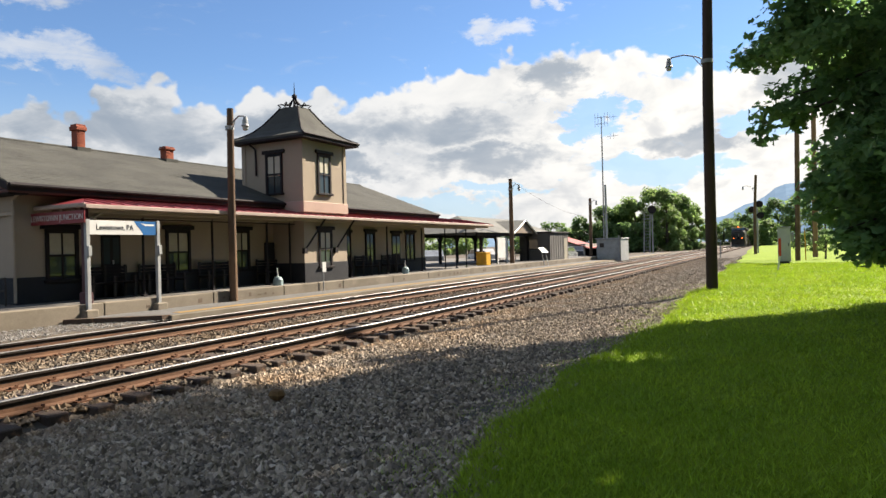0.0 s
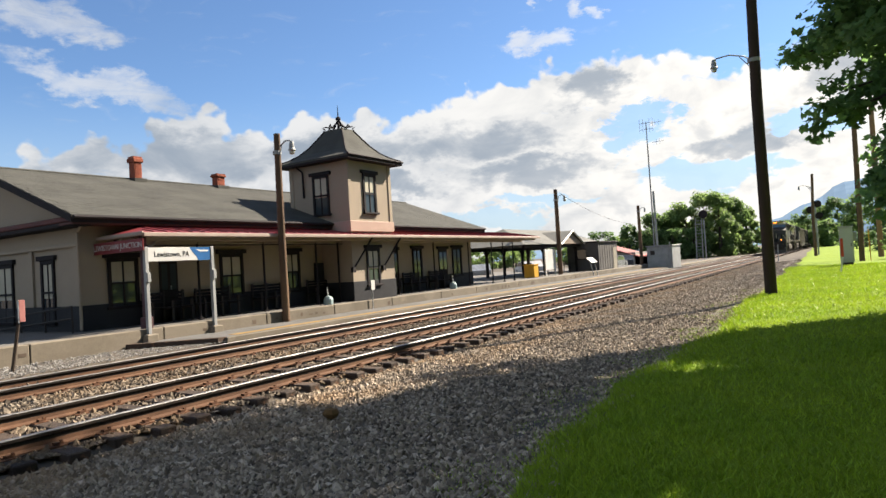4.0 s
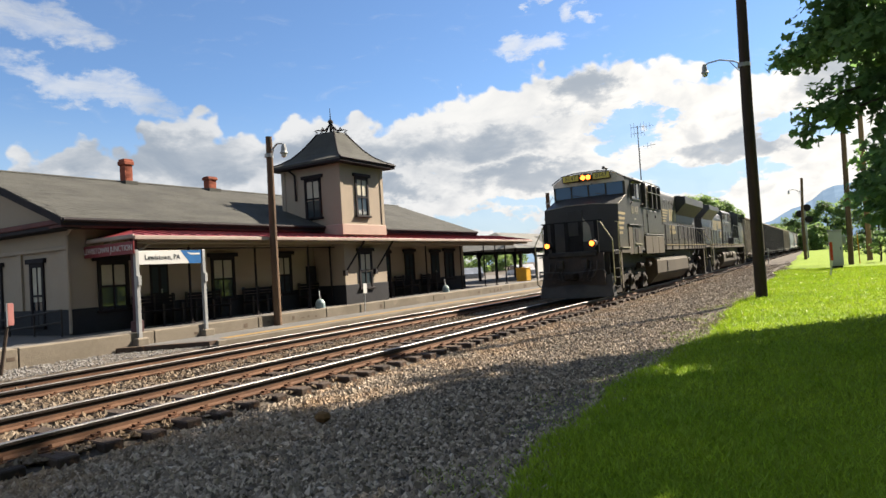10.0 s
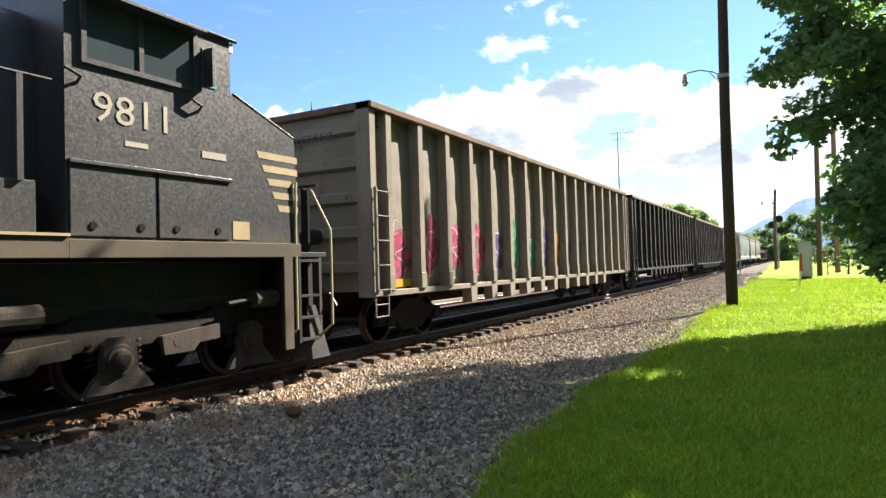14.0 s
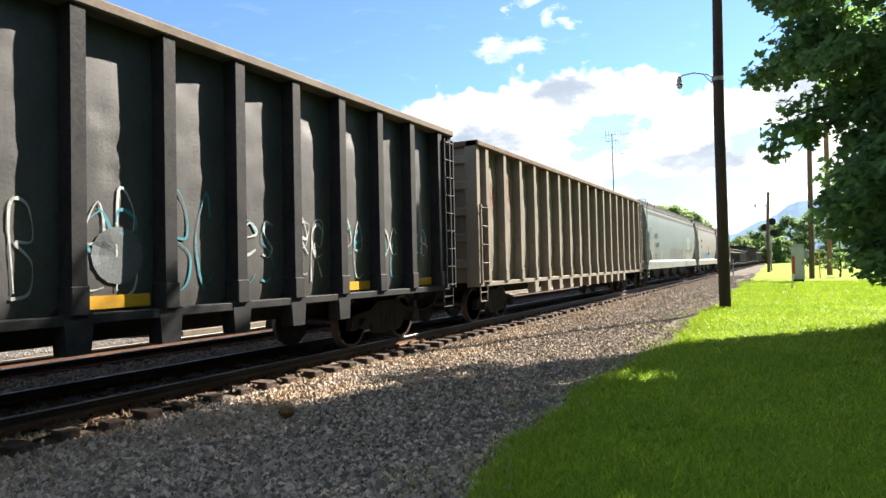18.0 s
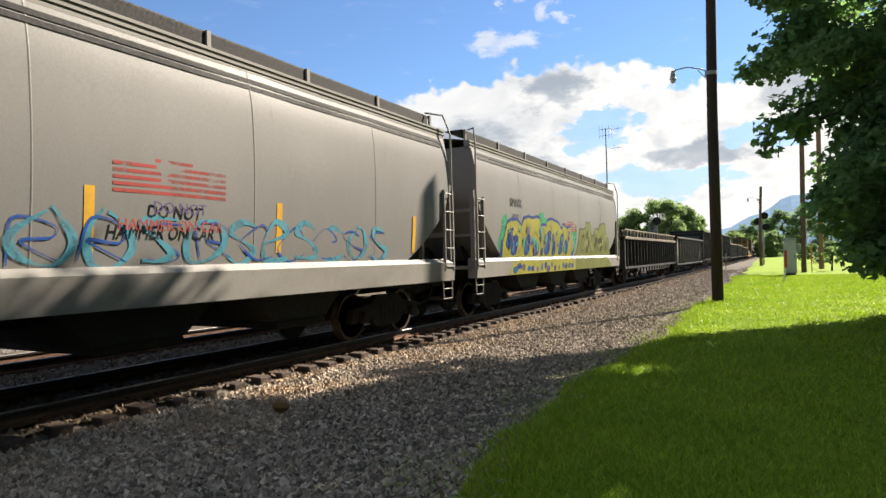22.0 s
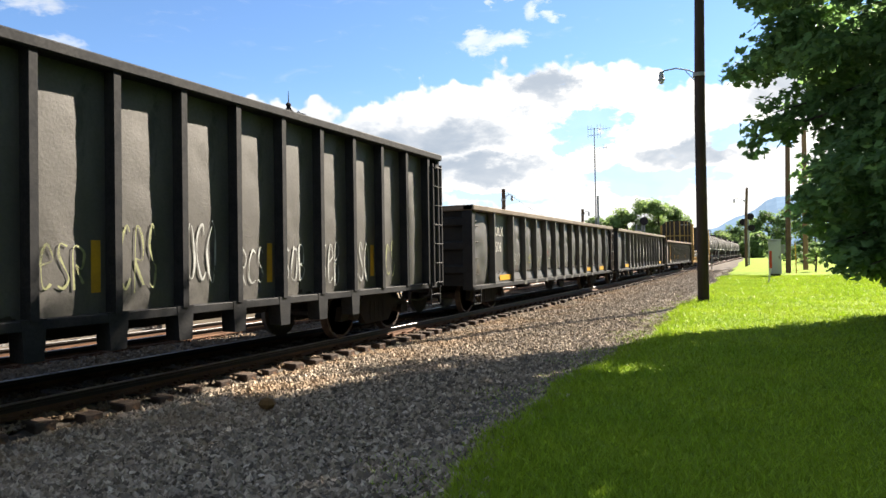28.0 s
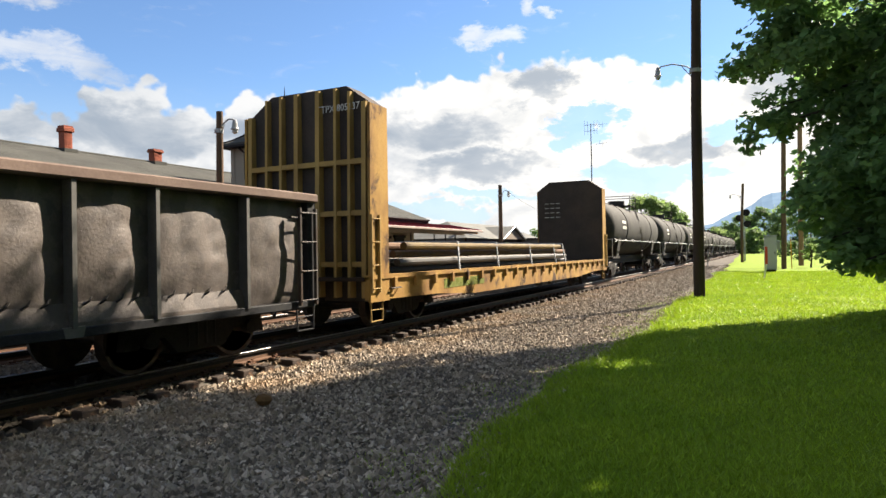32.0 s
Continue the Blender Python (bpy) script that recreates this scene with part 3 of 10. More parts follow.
def make_station():
    st = thing("station_building", "cream stucco railway station with a grey shingle roof", "building")
    back = RIDGE_X * 2 - WALL_X
    part("wall", Shape().box(WALL_X, back, ST_Y0, ST_Y1, FLOOR_Z, EAVE_Z - 0.02), M_STUCCO, st, "cream stucco wall")
    part("wall_base", Shape().box(WALL_X + 0.03, back - 0.03, ST_Y0 - 0.03, ST_Y1 + 0.03, -0.05, 1.04, 0.01), M_BAND, st, "black painted wall base")
    for y0 in (ST_Y0 + 0.02, ST_Y1 - 0.22):
        part("gable", Shape().prism([(WALL_X, EAVE_Z - 0.02), (RIDGE_X, RIDGE_Z - 0.15), (back, EAVE_Z - 0.02)], 1, y0, y0 + 0.2), M_STUCCO, st)
    # pilasters and mouldings on the end wall
    for x in (-17.2, -19.55, -22.0, -24.4):
        part("pilaster", Shape().box(x - 0.1, x + 0.1, ST_Y0 - 0.07, ST_Y0 + 0.01, 1.04, 2.62, 0.01), M_STUCCO, st)
    part("moulding", Shape().box(back, WALL_X + 0.06, ST_Y0 - 0.1, ST_Y0 + 0.01, 2.62, 2.72, 0.015), M_STUCCO, st)
    part("cornice", Shape().box(back - 0.5, -16.5, 8.9, ST_Y0 + 0.02, 3.12, 3.24, 0.02), M_DARK, st)
    part("cornice", Shape().box(back - 0.5, -16.45, 8.88, ST_Y0 + 0.0, 3.24, 3.38, 0.02), surface("brown_red_trim", (0.14, 0.045, 0.04), None, 0.7), st)
    # roof: two slopes with thickness, courses of shingles, eaves
    ey0, ey1, ex = 8.85, 31.1, -16.45
    slope = (RIDGE_Z - EAVE_Z) / (ex - RIDGE_X)
    for s in (-1, 1):
        x_e = ex if s > 0 else 2 * RIDGE_X - ex
        roof = part("roof", Shape().prism([(x_e, EAVE_Z - 0.08), (x_e, EAVE_Z), (RIDGE_X, RIDGE_Z), (RIDGE_X, RIDGE_Z - 0.12)], 1, ey0, ey1), M_SHINGLE, st, "grey shingle roof slope")
        if s > 0:
            rnd = random.Random(5)
            n = 34
            for k in range(n):
                q0, q1 = k / n, (k + 1) / n
                xa, za = x_e + (RIDGE_X - x_e) * q0, EAVE_Z + (RIDGE_Z - EAVE_Z) * q0
                xb, zb = x_e + (RIDGE_X - x_e) * q1, EAVE_Z + (RIDGE_Z - EAVE_Z) * q1
                sh, y = Shape(), ey0 + rnd.uniform(0, 0.3)
                while y < ey1 - 0.05:
                    w = min(rnd.uniform(0.7, 1.3), ey1 - y)
                    t = rnd.uniform(0.007, 0.012)
                    sh.add([(xa + 0.004, y, za + t), (xa + 0.004, y + w - 0.012, za + t), (xb, y + w - 0.012, zb + 0.006), (xb, y, zb + 0.006), (xa + 0.006, y, za), (xa + 0.006, y + w - 0.012, za)], [(0, 1, 2, 3), (4, 5, 1, 0)])
                    y += w
                part("shingle_course", sh, M_SHINGLE, roof)
    part("ridge_cap", Shape().tube([(RIDGE_X, ey0, RIDGE_Z + 0.005), (RIDGE_X, ey1, RIDGE_Z + 0.005)], 0.05, 6), M_SHINGLE, st)
    part("fascia", Shape().box(ex - 0.05, ex + 0.03, ey0, ey1, EAVE_Z - 0.2, EAVE_Z - 0.06), M_DARK, st)
    part("gutter", Shape().tube([(ex + 0.06, ey0, EAVE_Z - 0.06), (ex + 0.06, ey1, EAVE_Z - 0.06)], 0.055, 8), M_DARK, st)
    part("soffit", Shape().box(ex, WALL_X + 0.02, ey0, ey1, EAVE_Z - 0.24, EAVE_Z - 0.18), surface("soffit_paint", (0.13, 0.05, 0.045), None, 0.7), st)
    for yy in (ey0, ey1 - 0.05):
        for s in (-1, 1):
            x_e = ex if s > 0 else 2 * RIDGE_X - ex
            part("bargeboard", Shape().prism([(x_e, EAVE_Z - 0.2), (x_e, EAVE_Z - 0.03), (RIDGE_X, RIDGE_Z - 0.03), (RIDGE_X, RIDGE_Z - 0.24)], 1, yy - 0.03, yy + 0.06), M_DARK, st)
    part("downspout", Shape().tube([(-16.6, 9.2, 3.2), (-17.0, 9.25, 3.0), (-17.02, 9.27, 0.7), (-16.9, 9.2, 0.42)], 0.04, 8), M_STUCCO, st, "cream downpipe at the corner")
    # chimneys of brick
    for y, h, wd in ((13.98, 6.16 - RIDGE_Z, 0.15), (17.65, 5.85 - RIDGE_Z, 0.19)):
        ch = part("chimney", Shape().box(RIDGE_X - 0.16, RIDGE_X + 0.16, y - wd, y + wd, RIDGE_Z - 0.25, RIDGE_Z + h * 0.74, 0.01), M_BRICK, st, "red brick chimney")
        part("chimney_cap", Shape().box(RIDGE_X - 0.21, RIDGE_X + 0.21, y - wd - 0.05, y + wd + 0.05, RIDGE_Z + h * 0.74, RIDGE_Z + h * 0.92, 0.02).box(RIDGE_X - 0.17, RIDGE_X + 0.17, y - wd - 0.02, y + wd + 0.02, RIDGE_Z + h * 0.92, RIDGE_Z + h), M_BRICK, ch)
        rnd = random.Random(int(y))
        rows = int(h * 0.74 / 0.075)
        bm = mesh_of("brick", Shape().box(-0.012, 0.012, -0.095, 0.095, -0.03, 0.03, 0.004), M_BRICK)
        for k in range(rows):
            for j in range(max(1, int(2 * wd / 0.2))):
                yy = y - wd + 0.1 + 0.2 * j + (0.05 if k % 2 else 0)
                if yy + 0.095 < y + wd:
                    linked("brick", bm, ch, pose(RIDGE_X + 0.162, yy, RIDGE_Z + 0.04 + 0.075 * k))
        part("flashing", Shape().box(RIDGE_X - 0.3, RIDGE_X + 0.32, y - wd - 0.1, y + wd + 0.1, RIDGE_Z - 0.16, RIDGE_Z + 0.03, 0.01), M_SHINGLE, ch)
    # tower above the bay
    tx0, tx1, ty0, ty1, tz = -18.45, -15.6, 18.72, 21.38, 5.92
    tw = part("tower", Shape().box(tx0, tx1, ty0, ty1, FLOOR_Z, tz), M_STUCCO, st, "cream stucco square tower with a bell-cast roof")
    part("wall_base", Shape().box(tx0, tx1 + 0.03, ty0 - 0.03, ty1 + 0.03, FLOOR_Z - 0.02, 1.10, 0.01), M_BAND, tw)
    part("tower_skirt", Shape().box(tx0, tx1 + 0.07, ty0 - 0.07, ty1 + 0.07, 3.0, 3.42, 0.02), surface("pink_stucco", (0.58, 0.42, 0.34), (0.5, 0.36, 0.3), 0.9, size=0.8, grain=60), tw)
    for x, y in ((tx1, ty0), (tx1, ty1), (tx0, ty0)):
        part("corner_board", Shape().box(x - 0.16, x + 0.035, y - (0.035 if y == ty0 else 0.16), y + (0.16 if y == ty0 else 0.035), 3.42, tz - 0.02, 0.01), M_STUCCO, tw)
    part("tower_cornice", Shape().box(tx0 - 0.12, tx1 + 0.12, ty0 - 0.12, ty1 + 0.12, tz - 0.16, tz, 0.02), M_STUCCO, tw)
    window(tw, "x", tx1, 19.66, 20.32, 3.78, 5.22, blind=0.45)
    window(tw, "y", ty0, -17.3, -16.62, 3.78, 5.22, blind=0.55)
    cx, cy = (tx0 + tx1) / 2, (ty0 + ty1) / 2
    prof = [(1.83, tz - 0.10), (1.83, tz - 0.02), (1.50, tz + 0.13), (1.20, tz + 0.34), (0.92, tz + 0.64), (0.68, tz + 0.98), (0.48, tz + 1.28), (0.46, tz + 1.34)]
    rs = Shape()
    rings = [[(cx + h * a, cy + (h - 0.1) * b, z) for a, b in ((1, -1), (1, 1), (-1, 1), (-1, -1))] for h, z in prof]
    for a, b in zip(rings, rings[1:]):
        rs.add(a + b, [(i, (i + 1) % 4, 4 + (i + 1) % 4, 4 + i) for i in range(4)])
    rs.add(rings[-1], [(0, 1, 2, 3)])
    rs.add(rings[0], [(3, 2, 1, 0)])
    tr = part("tower_roof", rs, M_SHINGLE, tw, "concave grey shingle tower roof")
    for a, b in ((1, -1), (1, 1), (-1, -1)):
        part("hip_ridge", Shape().tube([(cx + h * a, cy + (h - 0.1) * b, z + 0.01) for h, z in prof[1:]], 0.035, 6), M_DARK, tr)
    part("eave_board", Shape().box(cx - 1.84, cx + 1.84, cy - 1.74, cy + 1.74, tz - 0.18, tz - 0.10), M_DARK, tr)
    part("tower_gutter", Shape().tube([(cx + 1.85, cy - 1.75, tz - 0.05), (cx + 1.85, cy + 1.75, tz - 0.05)], 0.05, 6), M_DARK, tr)
    part("tower_downspout", Shape().tube([(tx0 + 0.5, ty0 - 0.3, tz - 0.2), (tx0 + 0.62, ty0 - 0.08, tz - 0.4), (tx0 + 0.62, ty0 - 0.06, 4.5)], 0.04, 6), M_DARK, tw)
    zt = tz + 1.34
    for a, b in ((1, 0), (-1, 0), (0, 1), (0, -1)):
        sc = [(cx + a * d, cy + b * d, zt + h) for d, h in ((0.50, 0.05), (0.56, 0.12), (0.50, 0.18), (0.44, 0.10), (0.32, 0.08), (0.2, 0.16), (0.1, 0.34), (0.04, 0.44))]
        part("cresting", Shape().tube(sc, 0.028, 6), M_DARK, tr, "dark wrought-iron scroll")
    for a, b in ((1, 1), (1, -1), (-1, 1), (-1, -1)):
        part("cresting", Shape().tube([(cx + a * 0.42, cy + b * 0.34, zt + 0.04), (cx + a * 0.5, cy + b * 0.42, zt + 0.14), (cx + a * 0.4, cy + b * 0.34, zt + 0.16), (cx + a * 0.2, cy + b * 0.18, zt + 0.12), (cx, cy, zt + 0.42)], 0.028, 6), M_DARK, tr)
    part("finial", Shape().tube([(cx, cy, zt), (cx, cy, zt + 0.4), (cx, cy, zt + 0.46), (cx, cy, zt + 0.54), (cx, cy, zt + 0.6), (cx, cy, zt + 1.05)], [0.06, 0.05, 0.11, 0.10, 0.025, 0.008], 8), M_DARK, tr)
    # openings of the front and of the end wall
    window(st, "x", WALL_X, 10.15, 10.9, 0.95, 2.22, name="window_1")
    window(st, "x", WALL_X, 13.9, 14.7, 0.95, 2.26, name="window_2")
    window(st, "x", WALL_X, 16.75, 17.36, 0.95, 2.28, name="window_3")
    window(st, "x", WALL_X, 24.95, 25.6, 0.9, 2.3, name="window_4", blind=0.0)
    window(st, "x", WALL_X, 28.6, 29.4, 0.95, 2.3, name="window_5", blind=0.0)
    window(st, "x", tx1, 19.62, 20.3, 0.95, 2.28, name="bay_window", blind=0.55)
    window(st, "y", ST_Y0, -18.98, -18.42, 0.62, 2.26, name="end_window", blind=0.6)
    window(st, "y", ST_Y0, -21.6, -20.7, 0.62, 2.26, name="end_window", blind=0.6)
    door(st, 11.65, 12.25, 2.22), door(st, 27.2, 28.0, 2.32), door(st, 23.0, 23.65, 2.32)
    d = part("door", Shape().box(-18.2, -17.6, ty0 - 0.05, ty0 - 0.02, FLOOR_Z, 2.4), M_DARK, st, "dark panelled door")
    part("pane", Shape().box(-18.1, -17.7, ty0 - 0.06, ty0 - 0.05, 1.3, 2.2), M_PANE, d)
    part("wall_cabinet", Shape().box(WALL_X, WALL_X + 0.16, 18.2, 18.6, 1.15, 1.9, 0.01), M_BAND, st)
    # canopy along the front
    c0, c1, gx, gz, wz = 9.85, 35.3, -15.05, 2.86, 3.22
    cp = part("canopy", Shape().add([(gx, c0, gz), (WALL_X, c0 + 1.3, wz), (WALL_X, c1, wz), (gx, c1, gz), (gx, c0, gz - 0.05), (WALL_X, c0, gz - 0.05), (WALL_X, c1, gz - 0.05), (gx, c1, gz - 0.05), (WALL_X, c0, gz)],
              [(0, 3, 2, 1), (0, 1, 8), (4, 5, 6, 7), (0, 4, 7, 3), (3, 7, 6, 2), (0, 8, 5, 4)]), M_RED, st, "red metal platform canopy")
    for k in range(64):
        y = c0 + 0.3 + 0.395 * k
        xa, za = (WALL_X + 0.02, wz) if y > c0 + 1.3 else (gx + (WALL_X - gx) * (y - c0) / 1.3, gz + (wz - gz) * (y - c0) / 1.3)
        if 18.5 < y < 21.6:
            xa, za = -15.5, 2.92
        part("roof_seam", Shape().add([(gx, y - 0.012, gz), (gx, y + 0.012, gz), (xa, y + 0.012, za), (xa, y - 0.012, za), (gx, y, gz + 0.03), (xa, y, za + 0.03)], [(0, 4, 5, 3), (1, 2, 5, 4)]), M_RED, cp)
    part("gutter", Shape().box(gx - 0.02, gx + 0.08, c0 - 0.02, c1 + 0.02, gz - 0.13, gz - 0.02, 0.015), surface("pale_gutter", (0.46, 0.38, 0.32), (0.38, 0.29, 0.25), 0.6, size=2), cp, "pale gutter")
    part("gutter", Shape().box(WALL_X, gx + 0.05, c0 - 0.06, c0 + 0.02, gz - 0.10, gz + 0.01, 0.02), surface("pale_gutter", (0.5, 0.42, 0.36)), cp)
    part("canopy_beam", Shape().box(gx - 0.35, gx - 0.2, c0 + 0.1, c1 - 0.1, gz - 0.22, gz - 0.06, 0.01), M_STUCCO, cp)
    part("canopy_beam", Shape().box(-16.26, -16.12, c0 + 0.1, c1 - 0.1, gz - 0.26, gz - 0.06, 0.01), M_STUCCO, cp)
    for k in range(22):
        y = c0 + 0.5 + 1.16 * k
        part("rafter", Shape().box(WALL_X, gx - 0.05, y - 0.04, y + 0.04, gz - 0.13, gz - 0.052), M_STUCCO, cp)
    part("conduit", Shape().tube([(-16.05, c0 + 0.5, 2.56), (-16.05, 21, 2.56)], 0.02, 6), M_DARK, cp)
    for y in (12.3, 14.85, 17.35, 19.55 - 1.0, 22.4, 25.3, 28.6, 31.2, 32.6, 33.9):
        part("canopy_post", Shape().tube([(-16.15, y, FLOOR_Z), (-16.15, y, gz - 0.2)], 0.035, 8).box(-16.22, -16.08, y - 0.07, y + 0.07, FLOOR_Z, FLOOR_Z + 0.05), M_DARK, cp, "slim dark steel post")
    part("canopy_post", Shape().box(-15.33, -15.2, 9.92, 10.05, FLOOR_Z, gz - 0.08, 0.01).box(-15.38, -15.15, 9.87, 10.1, FLOOR_Z, FLOOR_Z + 0.3, 0.015), surface("maroon_paint", (0.10, 0.045, 0.05), None, 0.7), cp, "maroon wooden corner post")
    part("canopy_bracket", Shape().tube([(-15.27, 10.05, 2.4), (-15.3, 10.5, 2.7), (-15.27, 10.7, 2.76)], 0.05, 6), M_STUCCO, cp)
    for y in (18.68, 20.55):
        part("canopy_bracket", Shape().tube([(-15.55, y, 1.55), (-15.15, y + 0.75, 2.74)], 0.035, 6).box(-15.6, -15.48, y - 0.08, y + 0.08, 1.45, 1.66), M_DARK, cp, "dark diagonal strut")
    # name board
    sg = part("name_board", Shape().box(-14.9, -17.15, c0 - 0.11, c0 - 0.08, 2.37, 2.68, 0.005), M_RED, st, "red board with white station name")
    text = bpy.data.curves.new("lettering", "FONT")
    text.body, text.size, text.extrude, text.align_x, text.align_y, text.resolution_u = "LEWISTOWN JUNCTION", 0.19, 0.004, "CENTER", "CENTER", 2
    tmp = bpy.data.objects.new("lettering", text)
    me = bpy.data.meshes.new_from_object(tmp)
    bpy.data.objects.remove(tmp)
    me.materials.clear()
    me.materials.append(M_LETTER)
    linked("lettering", me, sg, pose(-16.02, c0 - 0.115, 2.525, 90, 0, 0) @ Matrix.Diagonal((1.02, 1.1, 1, 1)), "white letters")
    return st


make_station()


def make_bench(y):
    b = thing("bench", "dark slatted wooden bench against the station wall", "bench", "benches on the platform")
    for k in range(4):
        part("seat_slat", Shape().box(WALL_X + 0.2 + 0.11 * k, WALL_X + 0.29 + 0.11 * k, y, y + 1.4, FLOOR_Z + 0.42, FLOOR_Z + 0.45, 0.006), M_DARK, b)
        part("back_slat", Shape().box(WALL_X + 0.14, WALL_X + 0.17, y, y + 1.4, FLOOR_Z + 0.5 + 0.1 * k, FLOOR_Z + 0.58 + 0.1 * k, 0.006), M_DARK, b)
    for yy in (y + 0.06, y + 0.7, y + 1.34):
        part("leg", Shape().box(WALL_X + 0.15, WALL_X + 0.62, yy - 0.03, yy + 0.03, FLOOR_Z + 0.37, FLOOR_Z + 0.42).box(WALL_X + 0.55, WALL_X + 0.61, yy - 0.03, yy + 0.03, FLOOR_Z, FLOOR_Z + 0.62).box(WALL_X + 0.12, WALL_X + 0.18, yy - 0.03, yy + 0.03, FLOOR_Z, FLOOR_Z + 0.92), M_STEEL, b)


for y in (11.0 - 0.05, 12.7, 14.95, 17.6, 22.0 - 0.3, 23.8, 26.0):
    make_bench(y)


def station_sign():
    s = thing("station_sign", "white and blue station name sign on two grey posts", "sign")
    x = -14.98
    for y in (9.85, 11.86):
        p = part("post", Shape().box(x - 0.05, x + 0.05, y - 0.05, y + 0.05, 0.2, 2.46, 0.008), M_GALV, s, "grey metal post")
        part("footing", Shape().box(x - 0.16, x + 0.16, y - 0.17, y + 0.17, -0.08, 0.24, 0.03), M_CONCRETE, p, "concrete footing")
        part("junction_box", Shape().box(x + 0.05, x + 0.12, y - 0.05, y + 0.05, 1.55, 1.8, 0.01), M_GALV, p)
    board = part("board", Shape().box(x - 0.03, x + 0.03, 9.9, 11.8, 2.08, 2.44, 0.006), M_WHITE, s)
    blue = Shape().add([(x + 0.033, 11.13, 2.44), (x + 0.033, 11.22, 2.32), (x + 0.033, 11.33, 2.2), (x + 0.033, 11.40, 2.08), (x + 0.033, 11.8, 2.08), (x + 0.033, 11.8, 2.44)], [(0, 1, 2, 3, 4, 5)])
    part("blue_field", blue, M_BLUE, board, "blue painted field")
    part("emblem_bar", Shape().box(x + 0.034, x + 0.038, 11.46, 11.74, 2.32, 2.365), M_WHITE, board)
    part("emblem_bar", Shape().add([(x + 0.037, 11.32, 2.39), (x + 0.037, 11.46, 2.32), (x + 0.037, 11.46, 2.37)], [(0, 1, 2)]), M_WHITE, board)
    lettering("Lewistown, PA", 0.205, M_INK, board, x + 0.034, 10.59, 2.26, "dark letters", 0.84)


station_sign()
# ---- things round the station ----
def lamp_pole(name, label, x, y, z, top, r, mat, arm, lean=0.0):
    """A wooden pole with a curved arm and a hooded lamp. arm: (reach towards +x, height)."""
    p = thing(name, label, "lamp post", "lamp posts")
    part("pole", Shape().tube([(x, y, z - 0.3), (x, y, z + (top - z) * 0.5), (x + lean, y, top)], [r, r * 0.92, r * 0.8], 14), mat, p, "round wooden pole")
    dx, az = arm
    s = 1 if dx > 0 else -1
    part("arm", Shape().tube([(x, y, az), (x + dx * 0.25, y, az + 0.2), (x + dx * 0.6, y, az + 0.33), (x + dx * 0.92, y, az + 0.30), (x + dx, y, az + 0.2)], 0.024, 8), M_GALV, p, "curved steel arm")
    h = part("lamp_head", Shape().tube([(x + dx, y, az + 0.28), (x + dx, y, az + 0.18), (x + dx, y, az + 0.06), (x + dx, y, az - 0.01)], [0.05, 0.08, 0.09, 0.13], 12), M_GALV, p, "grey hooded lamp")
    part("lens", Shape().tube([(x + dx, y, az - 0.01), (x + dx, y, az - 0.10), (x + dx, y, az - 0.14)], [0.09, 0.085, 0.04], 12), surface("lamp_glass", (0.62, 0.62, 0.58), None, 0.2, bump=0.0), h)
    part("arm_band", Shape().tube([(x, y, az - 0.06), (x, y, az + 0.06)], r + 0.015, 12), M_GALV, p)
    part("arm_brace", Shape().tube([(x, y, az - 0.35), (x + dx * 0.35, y, az + 0.2)], 0.015, 6), M_GALV, p)
    return p


lamp_pole("lamp_post", "tall dark wooden lamp post at the edge of the lawn", -1.91, 22.9, -0.12, 12.6, 0.185, M_TAR, (-1.2, 7.5), 0.1)
lamp_pole("lamp_post", "brown wooden lamp post on the platform", -14.9, 14.5, 0.05, 6.0, 0.125, M_POLE, (0.65, 5.4), 0.03)
lamp_pole("lamp_post", "brown wooden lamp post on the platform beside the shelter", -16.18, 41.3, FLOOR_Z, 6.18, 0.16, M_POLE, (0.62, 5.45))
lamp_pole("lamp_post", "brown wooden lamp post by the steel cabinet", -15.75, 60.9, 0.05, 5.93, 0.16, M_POLE, (0.6, 5.4))
far = lamp_pole("lamp_post", "wooden lamp post at the far end of the lawn", -2.1, 80.5, -0.1, 8.9, 0.17, M_POLE, (-1.15, 7.4), 0.2)


def utility_pole(x, y, top, r, lean, mat, label):
    p = thing("utility_pole", label, "utility pole", "utility poles")
    part("pole", Shape().tube([(x, y, -0.4), (x + lean * 0.5, y, top / 2), (x + lean, y, top)], [r, r * 0.95, r * 0.85], 12), mat, p)
    part("ground_wire", Shape().tube([(x - r, y - 0.02, 0), (x + lean * 0.5 - r, y - 0.02, top / 2), (x + lean - r * 0.9, y - 0.02, top)], 0.012, 5), M_STEEL, p)
    return p


utility_pole(1.4, 54, 11.0, 0.17, 0.15, M_POLE, "weathered wooden utility pole on the lawn")
utility_pole(2.95, 63, 13.0, 0.2, 0.1, surface("bare_pole", (0.33, 0.2, 0.11), (0.22, 0.13, 0.08), 0.9, size=1.5, grain=40, bump=0.4, streak=0.8), "pale brown utility pole on the lawn")
wires = thing("overhead_wires", "thin dark wires strung between the poles", "cable")
for a, b, sag in (((-1.88, 22.9, 11.4), (12, -18, 11.0), 0.6), ((-15.9, 41.3, 5.9), (-18, 70, 4.6), 0.6)):
    pts = [tuple(a[i] + (b[i] - a[i]) * q - (sag * 4 * q * (1 - q) if i == 2 else 0) for i in range(3)) for q in (k / 10 for k in range(11))]
    part("wire", Shape().tube(pts, 0.011, 4), M_STEEL, wires)


